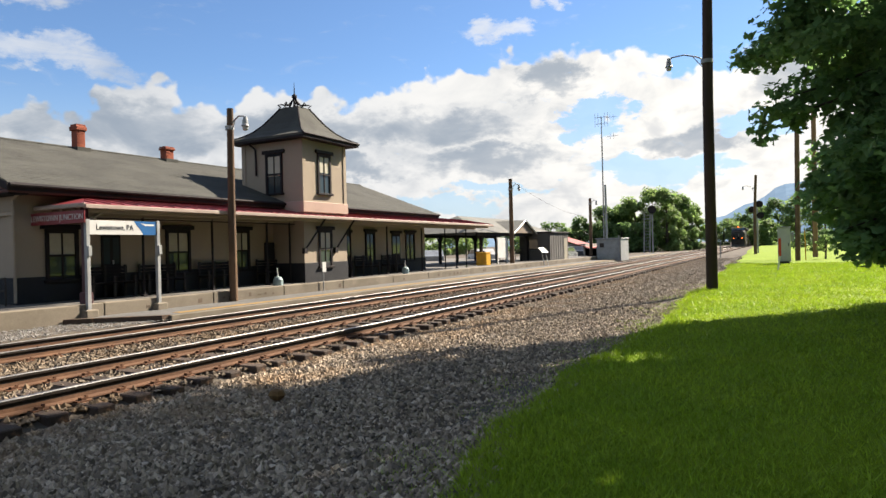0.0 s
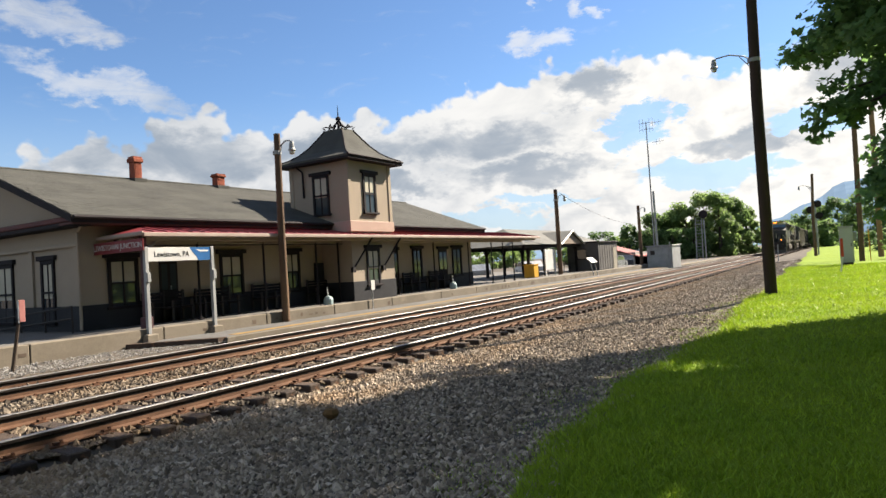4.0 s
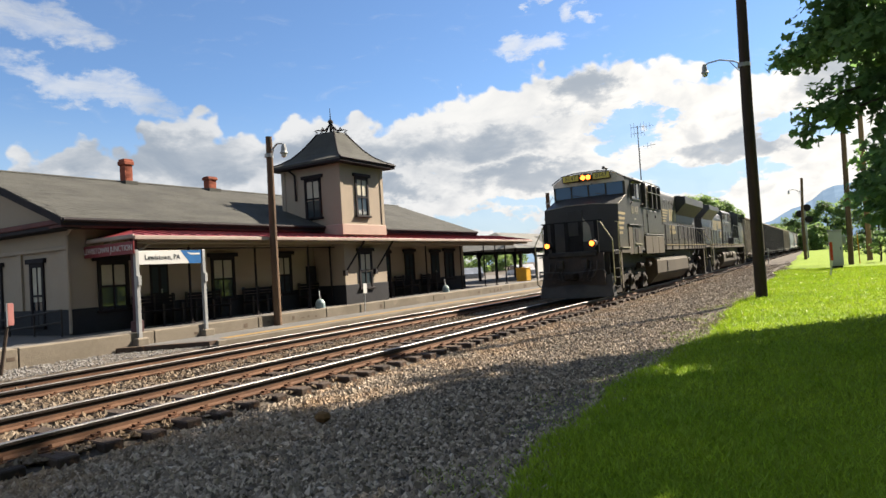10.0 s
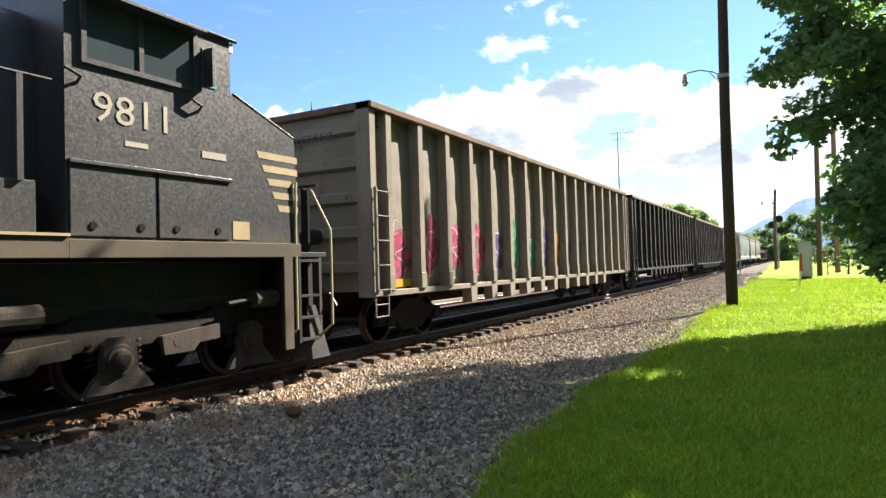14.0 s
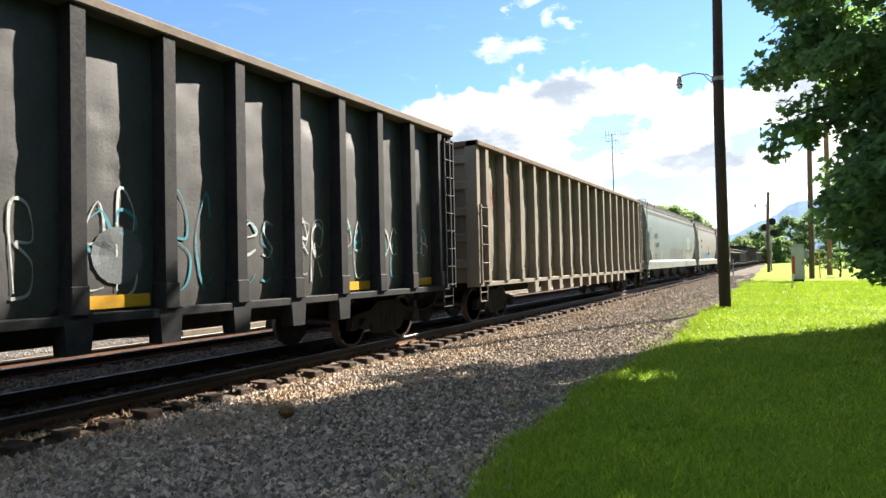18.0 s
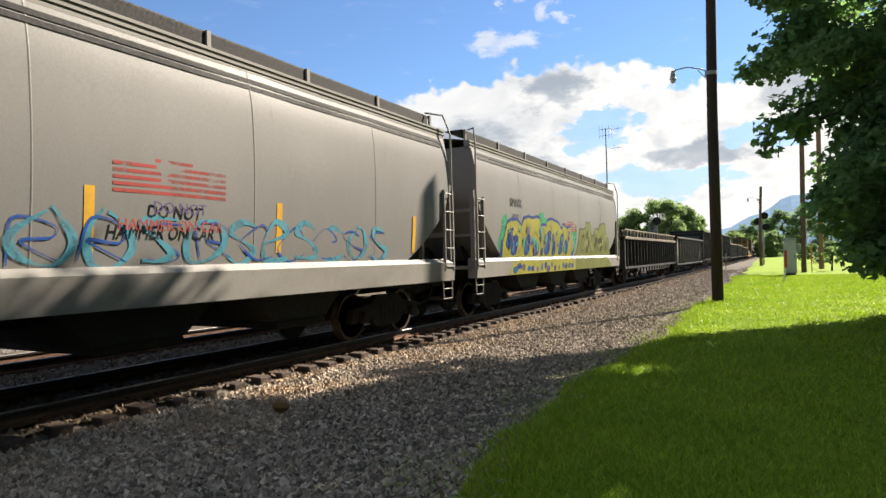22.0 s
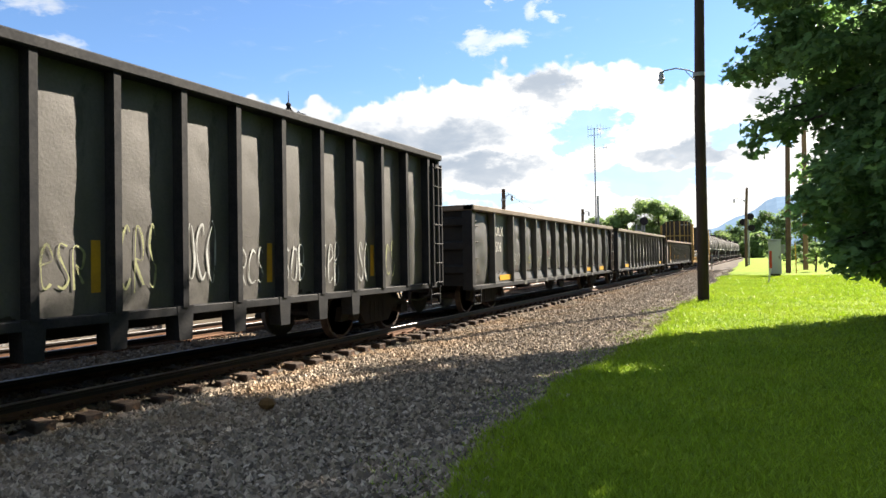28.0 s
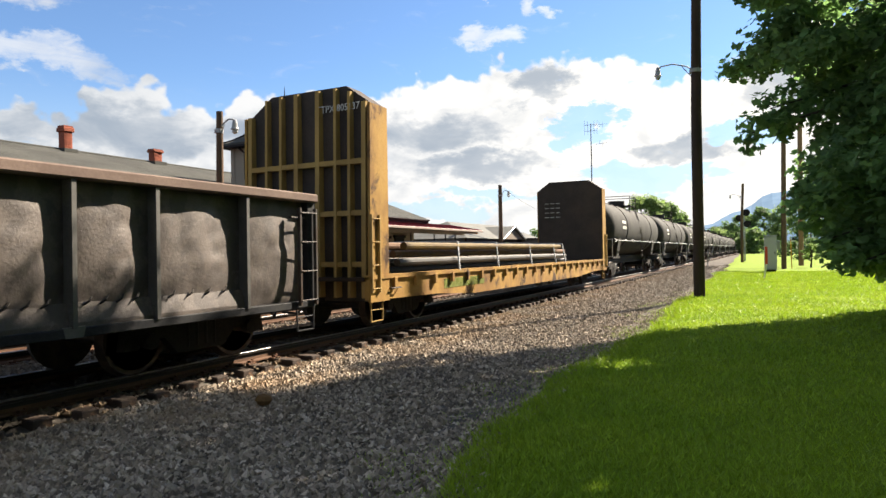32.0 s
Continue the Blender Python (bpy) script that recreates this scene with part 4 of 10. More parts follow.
def lawn_cabinet():
    c = thing("signal_cabinet", "pale grey metal cabinet standing on the lawn", "cabinet")
    part("body", Shape().box(0.08, 0.82, 46.4, 47.1, 0.12, 2.3, 0.02), surface("cabinet_grey", (0.50, 0.51, 0.50), (0.44, 0.45, 0.44), 0.6, size=1, grain=40), c)
    part("door", Shape().box(0.13, 0.77, 46.37, 46.4, 0.2, 2.22, 0.008), surface("cabinet_grey", (0.50, 0.51, 0.50)), c)
    part("roof_cap", Shape().box(0.04, 0.86, 46.34, 47.14, 2.3, 2.36, 0.01), surface("cabinet_grey", (0.50, 0.51, 0.50)), c)
    part("plinth", Shape().box(0.14, 0.76, 46.5, 47.0, -0.15, 0.12), M_STEEL, c)
    part("latch", Shape().box(0.68, 0.72, 46.34, 46.37, 1.1, 1.3), M_STEEL, c)
    part("side_box", Shape().box(0.82, 1.02, 46.6, 46.9, 1.4, 2.0, 0.01), M_GALV, c)
    m = thing("marker_post", "white marker post with a red tip on the lawn", "marker post")
    part("post", Shape().tube([(0.02, 36.7, -0.2), (0.16, 36.7, 0.7)], 0.04, 8), M_WHITE, m)
    part("tip", Shape().box(0.10, 0.22, 36.66, 36.72, 0.7, 1.6, 0.01), surface("marker_red", (0.62, 0.07, 0.03), None, 0.5), m, "orange-red plastic blade")
    b = thing("marker_post", "thin pale post beside the track", "marker post")
    part("post", Shape().tube([(-5.3, 74, -0.3), (-5.25, 74, 1.45)], 0.05, 8), M_GALV, b)
    y = thing("guy_guard", "yellow plastic guard on a pole's guy wire", "cable guard")
    part("guard", Shape().tube([(1.95, 55, -0.1), (1.9, 55, 2.2)], 0.035, 8), M_REFLECT, y)


lawn_cabinet()


def signal_mast():
    s = thing("railway_signal", "railway signal with round black heads beside the track", "railway signal", "railway signals")
    x, y = -2.0, 88.0
    part("mast", Shape().tube([(x, y, -0.3), (x, y, 6.3)], 0.09, 10), M_GALV, s)
    for dx, z in ((0.25, 5.95), (-0.55, 5.3), (0.35, 4.55)):
        h = part("signal_head", Shape().tube([(x + dx, y - 0.3, z), (x + dx, y - 0.22, z)], 0.42, 20), M_DARK, s, "round black signal disc")
        for a in range(3):
            part("lamp_hood", Shape().tube([(x + dx + 0.25 * math.cos(a * 2.1), y - 0.45, z + 0.25 * math.sin(a * 2.1)), (x + dx + 0.25 * math.cos(a * 2.1), y - 0.29, z + 0.25 * math.sin(a * 2.1))], 0.1, 8), M_DARK, h)
    part("ladder", Shape().box(x - 0.32, x - 0.28, y + 0.2, y + 0.24, 0, 5.6).box(x + 0.06, x + 0.1, y + 0.2, y + 0.24, 0, 5.6), M_GALV, s)
    part("equipment_box", Shape().box(x - 0.5, x + 0.1, y - 0.25, y + 0.2, 2.6, 3.6, 0.02), M_GALV, s)
    t = thing("railway_signal", "railway signal on a silver lattice ladder tower", "railway signal", "railway signals")
    x, y = -16.6, 98.0
    for dx in (-0.85, 0.0):
        part("leg", Shape().tube([(x + dx, y, -0.3), (x + dx + 0.15, y, 6.0)], 0.07, 8), M_GALV, t)
    for k in range(12):
        part("rung", Shape().tube([(x - 0.85 + 0.012 * k, y, 0.4 + 0.47 * k), (x + 0.012 * k, y, 0.4 + 0.47 * k)], 0.035, 6), M_GALV, t)
    part("platform", Shape().box(x - 0.9, x + 0.5, y - 0.4, y + 0.4, 5.0, 5.06), M_GALV, t)
    part("mast", Shape().tube([(x + 0.45, y, -0.3), (x + 0.45, y, 7.0)], 0.09, 8), M_GALV, t)
    part("signal_head", Shape().tube([(x + 0.45, y - 0.3, 6.4), (x + 0.45, y - 0.2, 6.4)], 0.6, 20), M_DARK, t, "round black signal disc")


signal_mast()


def steel_cabinet():
    c = thing("steel_cabinet", "silver steel equipment house beside the tracks", "equipment cabinet")
    part("body", Shape().box(-15.0, -12.75, 60.0, 63.5, -0.1, 1.95, 0.03), M_GALV, c)
    part("roof", Shape().box(-15.08, -12.67, 59.9, 63.6, 1.95, 2.06, 0.02), M_GALV, c)
    part("door", Shape().box(-14.0, -13.1, 59.96, 60.0, 0.1, 1.8, 0.01), M_GALV, c)
    part("vent", Shape().box(-14.7, -14.3, 59.97, 60.0, 1.2, 1.6), M_STEEL, c)
    part("conduit", Shape().tube([(-12.9, 59.9, -0.1), (-12.9, 59.9, 2.3)], 0.05, 6), M_GALV, c)
    m = thing("radio_mast", "tall thin steel radio mast with antennas", "antenna mast")
    part("mast", Shape().tube([(-14.4, 60.6, 2.0), (-14.42, 60.6, 13.6)], [0.07, 0.045], 8), M_GALV, m)
    part("mast_tube", Shape().tube([(-14.15, 60.6, 2.0), (-14.2, 60.6, 7.1)], 0.10, 8), M_GALV, m)
    for z, w in ((13.5, 0.6), (12.9, 0.55)):
        part("antenna_arm", Shape().tube([(-14.42 - w, 60.6, z), (-14.42 + w, 60.6, z)], 0.022, 5), M_GALV, m)
    for dx in (-0.6, -0.3, 0.3, 0.6):
        part("antenna_rod", Shape().tube([(-14.42 + dx, 60.6, 12.6), (-14.42 + dx, 60.6, 13.9)], 0.016, 5), M_GALV, m)
    for z in (13.4, 11.6):
        part("yagi_antenna", Shape().tube([(-14.0, 60.6, z), (-12.9, 60.6, z + 0.05)], 0.018, 5).tube([(-13.3, 60.6, z - 0.25), (-13.3, 60.6, z + 0.3)], 0.012, 5).tube([(-13.6, 60.6, z - 0.28), (-13.6, 60.6, z + 0.32)], 0.012, 5), M_GALV, m)
    part("feed_line", Shape().tube([(-14.36, 60.55, 2.0), (-14.36, 60.55, 11.5)], 0.02, 5), M_STEEL, m)


steel_cabinet()


def hut():
    h = thing("trackside_hut", "small flat-roofed grey hut beside the platform", "hut")
    x0, x1, y0, y1 = -18.0, -15.5, 47.6, 52.4
    part("wall", Shape().box(x0, x1, y0, y1, 0.0, 2.5), M_GREYWALL, h, "dark grey panelled wall")
    part("roof", Shape().box(x0 - 0.1, x1 + 0.12, y0 - 0.12, y1 + 0.12, 2.5, 2.6, 0.015), M_DARK, h)
    for k in range(8):
        part("batten", Shape().box(x1, x1 + 0.02, y0 + 0.3 + 0.6 * k, y0 + 0.34 + 0.6 * k, 0.02, 2.48), M_GREYWALL, h)
    w = part("window", Shape().box(-17.2, -16.5, y0 - 0.02, y0, 1.3, 2.0), M_PANE, h)
    part("window_frame", Shape().box(-17.26, -16.44, y0 - 0.03, y0 - 0.0, 2.0, 2.06).box(-17.26, -16.44, y0 - 0.03, y0, 1.24, 1.3), M_DARK, w)
    part("door", Shape().box(x1, x1 + 0.03, 51.2, 52.1, 0.05, 2.1), surface("pale_door", (0.42, 0.38, 0.30), None, 0.7), h)
    n = thing("notice_board", "slanted white notice board on two legs", "notice board")
    part("board", Shape().add([(-15.2, 43.9, 1.38), (-15.2, 45.2, 1.38), (-14.85, 45.2, 1.02), (-14.85, 43.9, 1.02), (-15.24, 43.9, 1.34), (-15.24, 45.2, 1.34), (-14.89, 45.2, 0.98), (-14.89, 43.9, 0.98)],
         [(0, 3, 2, 1), (4, 5, 6, 7), (0, 1, 5, 4), (2, 3, 7, 6), (0, 4, 7, 3), (1, 2, 6, 5)]), M_WHITE, n)
    for y in (44.1, 45.0):
        part("leg", Shape().tube([(-14.8, y, 0.04), (-15.05, y, 1.2)], 0.03, 6), M_GALV, n)


hut()


def shelter():
    s = thing("platform_shelter", "open timber shelter with a grey hipped roof and a gable", "shelter")
    x0, x1, y0, y1, ez, rz = -22.4, -16.75, 37.0, 53.5, 2.48, 3.72
    xm = (x0 + x1) / 2
    roof = part("roof", Shape().add([(x1, y0, ez), (x1, y1, ez), (x0, y1, ez), (x0, y0, ez), (xm, y0 + 2.8, rz), (xm, y1 - 2.8, rz)], [(0, 1, 5, 4), (1, 2, 5), (2, 3, 4, 5), (3, 0, 4), (3, 2, 1, 0)]), surface("shelter_shingle", (0.19, 0.19, 0.175), (0.15, 0.15, 0.14), 0.95, size=0.9, grain=35, bump=0.6), s, "grey shingle roof")
    g0, g1, gz = 42.6, 47.4, 3.45
    gm = (g0 + g1) / 2
    part("gable_roof", Shape().add([(x1 + 0.25, g0, ez), (x1 + 0.25, gm, gz), (xm, gm, gz), (xm, g0, ez), (x1 + 0.25, g1, ez), (xm, g1, ez), (x1 + 0.25, g0, ez - 0.1), (x1 + 0.25, gm, gz - 0.12), (x1 + 0.25, g1, ez - 0.1)],
         [(0, 3, 2, 1), (1, 2, 5, 4), (0, 1, 7, 6), (1, 4, 8, 7)]), surface("shelter_shingle", (0.19, 0.19, 0.175)), s)
    part("gable_face", Shape().prism([(g0 + 0.2, ez), (gm, gz - 0.13), (g1 - 0.2, ez)], 0, x1 + 0.05, x1 + 0.12), surface("gable_boards", (0.30, 0.24, 0.19), (0.24, 0.19, 0.15), 0.85, size=2), s)
    for a, b in (((g0, ez), (gm, gz)), ((gm, gz), (g1, ez))):
        part("bargeboard", Shape().tube([(x1 + 0.27, a[0], a[1] - 0.03), (x1 + 0.27, b[0], b[1] - 0.03)], 0.06, 4), M_WHITE, s)
    part("eave_beam", Shape().box(x1 - 0.35, x1 - 0.2, y0 + 0.3, y1 - 0.3, ez - 0.22, ez - 0.01), M_DARK, s)
    part("eave_beam", Shape().box(x0 + 0.2, x0 + 0.35, y0 + 0.3, y1 - 0.3, ez - 0.22, ez - 0.01), M_DARK, s)
    for x in (x1 - 0.55, x0 + 0.55):
        for y in (38.6, 41.4, 44.2, 47.6, 52):
            post = part("post", Shape().box(x - 0.09, x + 0.09, y - 0.09, y + 0.09, FLOOR_Z, ez - 0.02, 0.01), M_DARK, s)
            for q in (-1, 1):
                part("brace", Shape().tube([(x, y, ez - 0.75), (x, y + 0.35 * q, ez - 0.3), (x, y + 0.6 * q, ez - 0.08)], 0.05, 6), M_DARK, post)
    b = thing("litter_bin", "bright yellow box bin on the platform", "bin")
    part("body", Shape().box(-16.9, -16.2, 36.9, 37.6, FLOOR_Z, 1.15, 0.03), M_REFLECT, b)
    part("lid", Shape().box(-16.93, -16.17, 36.87, 37.63, 1.15, 1.2, 0.01), M_REFLECT, b)
    w = thing("information_board", "tall white information board between two posts", "notice board")
    part("board", Shape().box(-16.42, -16.36, 39.2, 40.9, 0.75, 2.1, 0.01), M_WHITE, w)
    for y in (39.25, 40.85):
        part("leg", Shape().box(-16.43, -16.35, y - 0.06, y + 0.06, FLOOR_Z, 2.15), M_WHITE, w)
    for i, (x, y) in enumerate(((-17.6, 38.5), (-17.8, 43.0), (-17.8, 46.2))):
        f = thing("patio_furniture", "dark metal bench with curved arms under the shelter", "bench", "benches under the shelter")
        for k in range(4):
            part("slat", Shape().box(x + 0.12 * k, x + 0.1 + 0.12 * k, y, y + 1.4, FLOOR_Z + 0.43, FLOOR_Z + 0.46), M_STEEL, f)
            part("back_slat", Shape().box(x - 0.05, x - 0.02, y, y + 1.4, FLOOR_Z + 0.55 + 0.09 * k, FLOOR_Z + 0.62 + 0.09 * k), M_STEEL, f)
        for yy in (y + 0.05, y + 1.35):
            part("leg", Shape().tube([(x + 0.45, yy, FLOOR_Z), (x + 0.45, yy, FLOOR_Z + 0.65), (x, yy, FLOOR_Z + 0.68), (x - 0.05, yy, FLOOR_Z)], 0.025, 6), M_STEEL, f)


shelter()


def small_station_things():
    for x, y, z in ((-15.5, 17.15, FLOOR_Z), (-15.6, 26.0, FLOOR_Z)):
        b = thing("weighted_stand", "pale blue weighted stand with a thin pole on the platform", "stand")
        part("base", Shape().tube([(x, y, z), (x, y, z + 0.2), (x, y, z + 0.29), (x, y, z + 0.33)], [0.17, 0.17, 0.12, 0.04], 14), surface("pale_teal", (0.40, 0.52, 0.53), (0.3, 0.4, 0.42), 0.5, size=3), b)
        part("pole", Shape().tube([(x, y, z + 0.3), (x - 0.03, y, z + 0.62)], 0.02, 6), M_WHITE, b)
    s = thing("track_sign", "small white sign on a thin post by the walkway", "sign")
    part("post", Shape().tube([(-15.05 + 0.12, 18.95, 0.03), (-14.93, 18.98, 1.1)], 0.02, 6), M_GALV, s)
    part("plate", Shape().box(-14.92, -14.9, 18.88, 19.1, 0.75, 1.12, 0.004), M_WHITE, s)
    t = thing("track_sign", "red and white sign on a dark post by the track", "sign")
    part("post", Shape().tube([(-13.98, 6.2, -0.2), (-13.95, 6.42, 1.3)], 0.035, 8), M_TIE, t)
    part("plate", Shape().box(-13.93, -13.9, 6.36, 6.47, 0.92, 1.36, 0.004), surface("sign_red", (0.50, 0.21, 0.19), (0.42, 0.17, 0.16), 0.6, size=4), t)
    part("white_plate", Shape().box(-13.94, -13.905, 6.345, 6.36, 0.90, 1.36, 0.004), M_WHITE, t)
    r = thing("ramp_railing", "black pipe railing along the ramp at the station's end", "railing")
    for z0, z1 in ((0.95, 1.05), (0.6, 0.74)):
        part("rail", Shape().tube([(-23.0, 9.0, z0 - 0.35), (-20.8, 9.0, z1 - 0.3), (-16.95, 9.0, z1)], 0.025, 8), M_STEEL, r)
    for x in (-16.95, -18.3, -19.6, -20.9, -22.2):
        part("post", Shape().tube([(x, 9.0, -0.02), (x, 9.0, 1.05 - 0.078 * (-16.95 - x))], 0.025, 8), M_STEEL, r)
    # low red-roofed shed and parked cars far behind the hut
    sh = thing("red_roofed_shed", "small shed with a red metal roof behind the hut", "shed")
    part("wall", Shape().box(-25.5, -21.4, 80, 86, -0.1, 1.6), surface("shed_wall", (0.45, 0.42, 0.38), None, 0.8), sh)
    part("roof", Shape().add([(-25.9, 79.6, 2.7), (-25.9, 86.4, 2.7), (-20.9, 86.4, 1.1), (-20.9, 79.6, 1.1), (-25.9, 79.6, 2.58), (-25.9, 86.4, 2.58), (-20.9, 86.4, 0.98), (-20.9, 79.6, 0.98)],
         [(0, 3, 2, 1), (4, 5, 6, 7), (0, 1, 5, 4), (2, 3, 7, 6), (0, 4, 7, 3), (1, 2, 6, 5)]), surface("shed_red", (0.33, 0.05, 0.035), (0.26, 0.05, 0.04), 0.6, size=1), sh)
    part("wall", Shape().box(-21.5, -21.4, 80, 86, -0.1, 1.2), surface("shed_wall", (0.45, 0.42, 0.38)), sh)
    paints = [surface("car_silver", (0.5, 0.52, 0.54), None, 0.3, metal=0.5, bump=0.0), surface("car_white", (0.7, 0.7, 0.7), None, 0.3, bump=0.0), surface("car_dark", (0.05, 0.06, 0.08), None, 0.3, bump=0.0)]
    for i, (x, y, q) in enumerate(((-20.0, 66.0, 0), (-23.0, 67.5, 1), (-20.6, 72.5, 2), (-29.0, 47.0, 2), (-28.5, 52.5, 0), (-26.0, 58, 1))):
        c = thing("parked_car", ("silver", "white", "dark")[q] + " saloon car parked behind the station", "car", "parked cars", at=pose(x, y, -0.06, 0, 0, 90 + 8 * i))
        part("body", Shape().prism([(-2.2, 0.3), (2.2, 0.3), (2.2, 0.75), (1.3, 0.9), (0.7, 1.38), (-1.1, 1.4), (-1.9, 0.95), (-2.2, 0.85)], 1, -0.88, 0.88), paints[q], c)
        part("window", Shape().prism([(1.15, 0.92), (0.66, 1.32), (-1.05, 1.34), (-1.7, 0.95)], 1, -0.89, 0.89), M_PANE, c)
        for a in (-1.4, 1.4):
            for b in (-0.8, 0.8):
                w = part("wheel", Shape().tube([(a, b - 0.1, 0.32), (a, b + 0.1, 0.32)], 0.32, 14), M_DARK, c)
                part("rim", Shape().tube([(a, b - 0.11, 0.32), (a, b + 0.11, 0.32)], 0.2, 12), M_GALV, w)


small_station_things()
TONE, GLOSS = 0.34, 0.16          # the train's colours are scaled down further and its gloss cut, to darken its shade
# ---- the train: what its cars share ----
SPEED, WHEEL_R = 14.75, 0.46
TRAIN, WHEELSETS, BAYS = [], [], {}
M_SIDEFRAME = surface("truck_steel", (0.036, 0.032, 0.029), (0.06, 0.047, 0.037), 0.85, size=3, grain=30, bump=0.4)
M_DUSTFRAME = surface("dusty_truck_steel", (0.13, 0.108, 0.085), (0.06, 0.052, 0.045), 0.9, size=3, grain=30, bump=0.4)
M_RUSTRAIL = surface("grab_iron", (0.15, 0.14, 0.13), (0.12, 0.075, 0.05), 0.7, size=4, grain=40, bump=0.1)


def make_truck_meshes():
    frame_s = Shape()
    outline = [(-1.25, 0.36), (-1.2, 0.62), (-0.62, 0.70), (-0.4, 0.86), (0.4, 0.86), (0.62, 0.70), (1.2, 0.62), (1.25, 0.36), (1.02, 0.36), (0.98, 0.46), (0.62, 0.47),
               (0.42, 0.24), (-0.42, 0.24), (-0.62, 0.47), (-0.98, 0.46), (-1.02, 0.36)]
    frame_s.prism(outline, 0, -0.07, 0.07)
    for k in range(4):
        frame_s.tube([(0.02, -0.24 + 0.16 * k, 0.30), (0.02, -0.24 + 0.16 * k, 0.68)], 0.062, 8)
    for y in (-0.89, 0.89):
        frame_s.tube([(0.05, y, WHEEL_R), (0.17, y, WHEEL_R)], 0.105, 10)
    wheel = Shape()
    for s in (-1, 1):
        x = 0.7525 * s
        wheel.tube([(x - 0.07 * s, 0, 0), (x - 0.055 * s, 0, 0), (x - 0.03 * s, 0, 0), (x + 0.06 * s, 0, 0), (x + 0.06 * s, 0, 0), (x + 0.03 * s, 0, 0), (x + 0.05 * s, 0, 0)],
                   [WHEEL_R + 0.026, WHEEL_R + 0.022, WHEEL_R, WHEEL_R - 0.006, WHEEL_R - 0.06, WHEEL_R - 0.09, 0.1], 20)
    wheel.tube([(-1.08, 0, 0), (1.08, 0, 0)], 0.085, 10)
    wheel.box(0.79, 0.80, -0.03, 0.03, 0.17, 0.33)
    bolster = Shape().box(-1.0, 1.0, -0.22, 0.22, 0.5, 0.8, 0.04).box(-0.5, 0.5, -0.9, -0.8, 0.42, 0.52).box(-0.5, 0.5, 0.8, 0.9, 0.42, 0.52)
    return [mesh_of(n, s, m, True) for n, s, m in (("side_frame", frame_s, M_SIDEFRAME), ("wheelset", wheel, M_WHEEL), ("truck", bolster, M_SIDEFRAME))]


SIDE_FRAME, WHEELSET, BOLSTER = make_truck_meshes()


def add_truck(car, y):
    truck = linked("truck", BOLSTER, car, pose(0, y, 0))
    for s in (-1, 1):
        linked("side_frame", SIDE_FRAME, truck, pose(1.0 * s, 0, 0, 0, 0, 0 if s > 0 else 180))
        w = linked("wheelset", WHEELSET, truck, pose(0, 0.89 * s, WHEEL_R))
        WHEELSETS.append((w, 0.89 * s, WHEEL_R))


def add_couplers(car, half, z=0.85):
    for s in (-1, 1):
        c = Shape().box(-0.09, 0.09, s * (half - 0.3), s * (half + 0.35), z - 0.08, z + 0.08, 0.02).box(-0.17, 0.14, s * (half + 0.3), s * (half + 0.62), z - 0.16, z + 0.16, 0.04)
        part("coupler", c, M_SIDEFRAME, car)
        part("air_hose", Shape().tube([(0.35, s * (half + 0.05), z - 0.05), (0.33, s * (half + 0.25), z - 0.3), (0.2, s * (half + 0.5), z - 0.42), (0.05, s * (half + 0.72), z - 0.38)], 0.022, 6), M_STEEL, car)


def ladder(car, x, y0, y1, z0, z1, material, step=0.38, name="ladder", rail=0.02):
    s = Shape()
    for y in (y0, y1):
        s.box(x - 0.03, x + 0.03, y - rail, y + rail, z0, z1)
    n = max(2, round((z1 - z0) / step))
    for i in range(n):
        z = z0 + 0.08 + (z1 - z0 - 0.16) * i / (n - 1)
        s.tube([(x + 0.03, y0, z), (x + 0.03, y1, z)], 0.014, 6)
    return part(name, s, material, car)


def stirrup(car, x, y, z, material):
    s = Shape().tube([(x, y - 0.22, z), (x, y - 0.2, z - 0.42), (x, y + 0.2, z - 0.42), (x, y + 0.22, z)], 0.018, 6).tube([(x, y - 0.2, z - 0.2), (x, y + 0.2, z - 0.2)], 0.014, 6)
    return part("step", s, material, car)


def grab(car, x, y0, y1, z, material):
    return part("grab_iron", Shape().tube([(x, y0, z), (x + 0.07, y0 + 0.02, z), (x + 0.07, y1 - 0.02, z), (x, y1, z)], 0.014, 6), material, car)


def hammered(seed, w, h, amount):
    """How far a sheet, w by h, stands out of true at y and z."""
    r = random.Random(seed)
    dents = [(r.uniform(0, w), r.uniform(0, h), r.uniform(0.05, 0.10 + 0.24 * r.random() ** 2), r.uniform(-1, 0.7) * amount * (0.5 if amount < 0.06 else 0.3)) for _ in range(38)]

    def rise(y, z):
        j, i = min(max(y / w, 0), 1), min(max(z / h, 0), 1)
        return amount * max(0, math.sin(math.pi * j)) ** 0.75 * max(0, math.sin(math.pi * i)) ** 0.5 + sum(a * math.exp(-((y - u) ** 2 + (z - v) ** 2) / (s * s)) for u, v, s, a in dents) * min(1, 4 * min(j, 1 - j))

    return rise


def dented(rise, w, h, ny=17, nz=31):
    """The sheet itself, in the yz plane."""
    rows = [[(rise(w * j / (ny - 1), h * i / (nz - 1)), w * j / (ny - 1), h * i / (nz - 1)) for j in range(ny)] for i in range(nz)]
    return Shape().grid(rows)


SKINS = {}
POSTS = {}


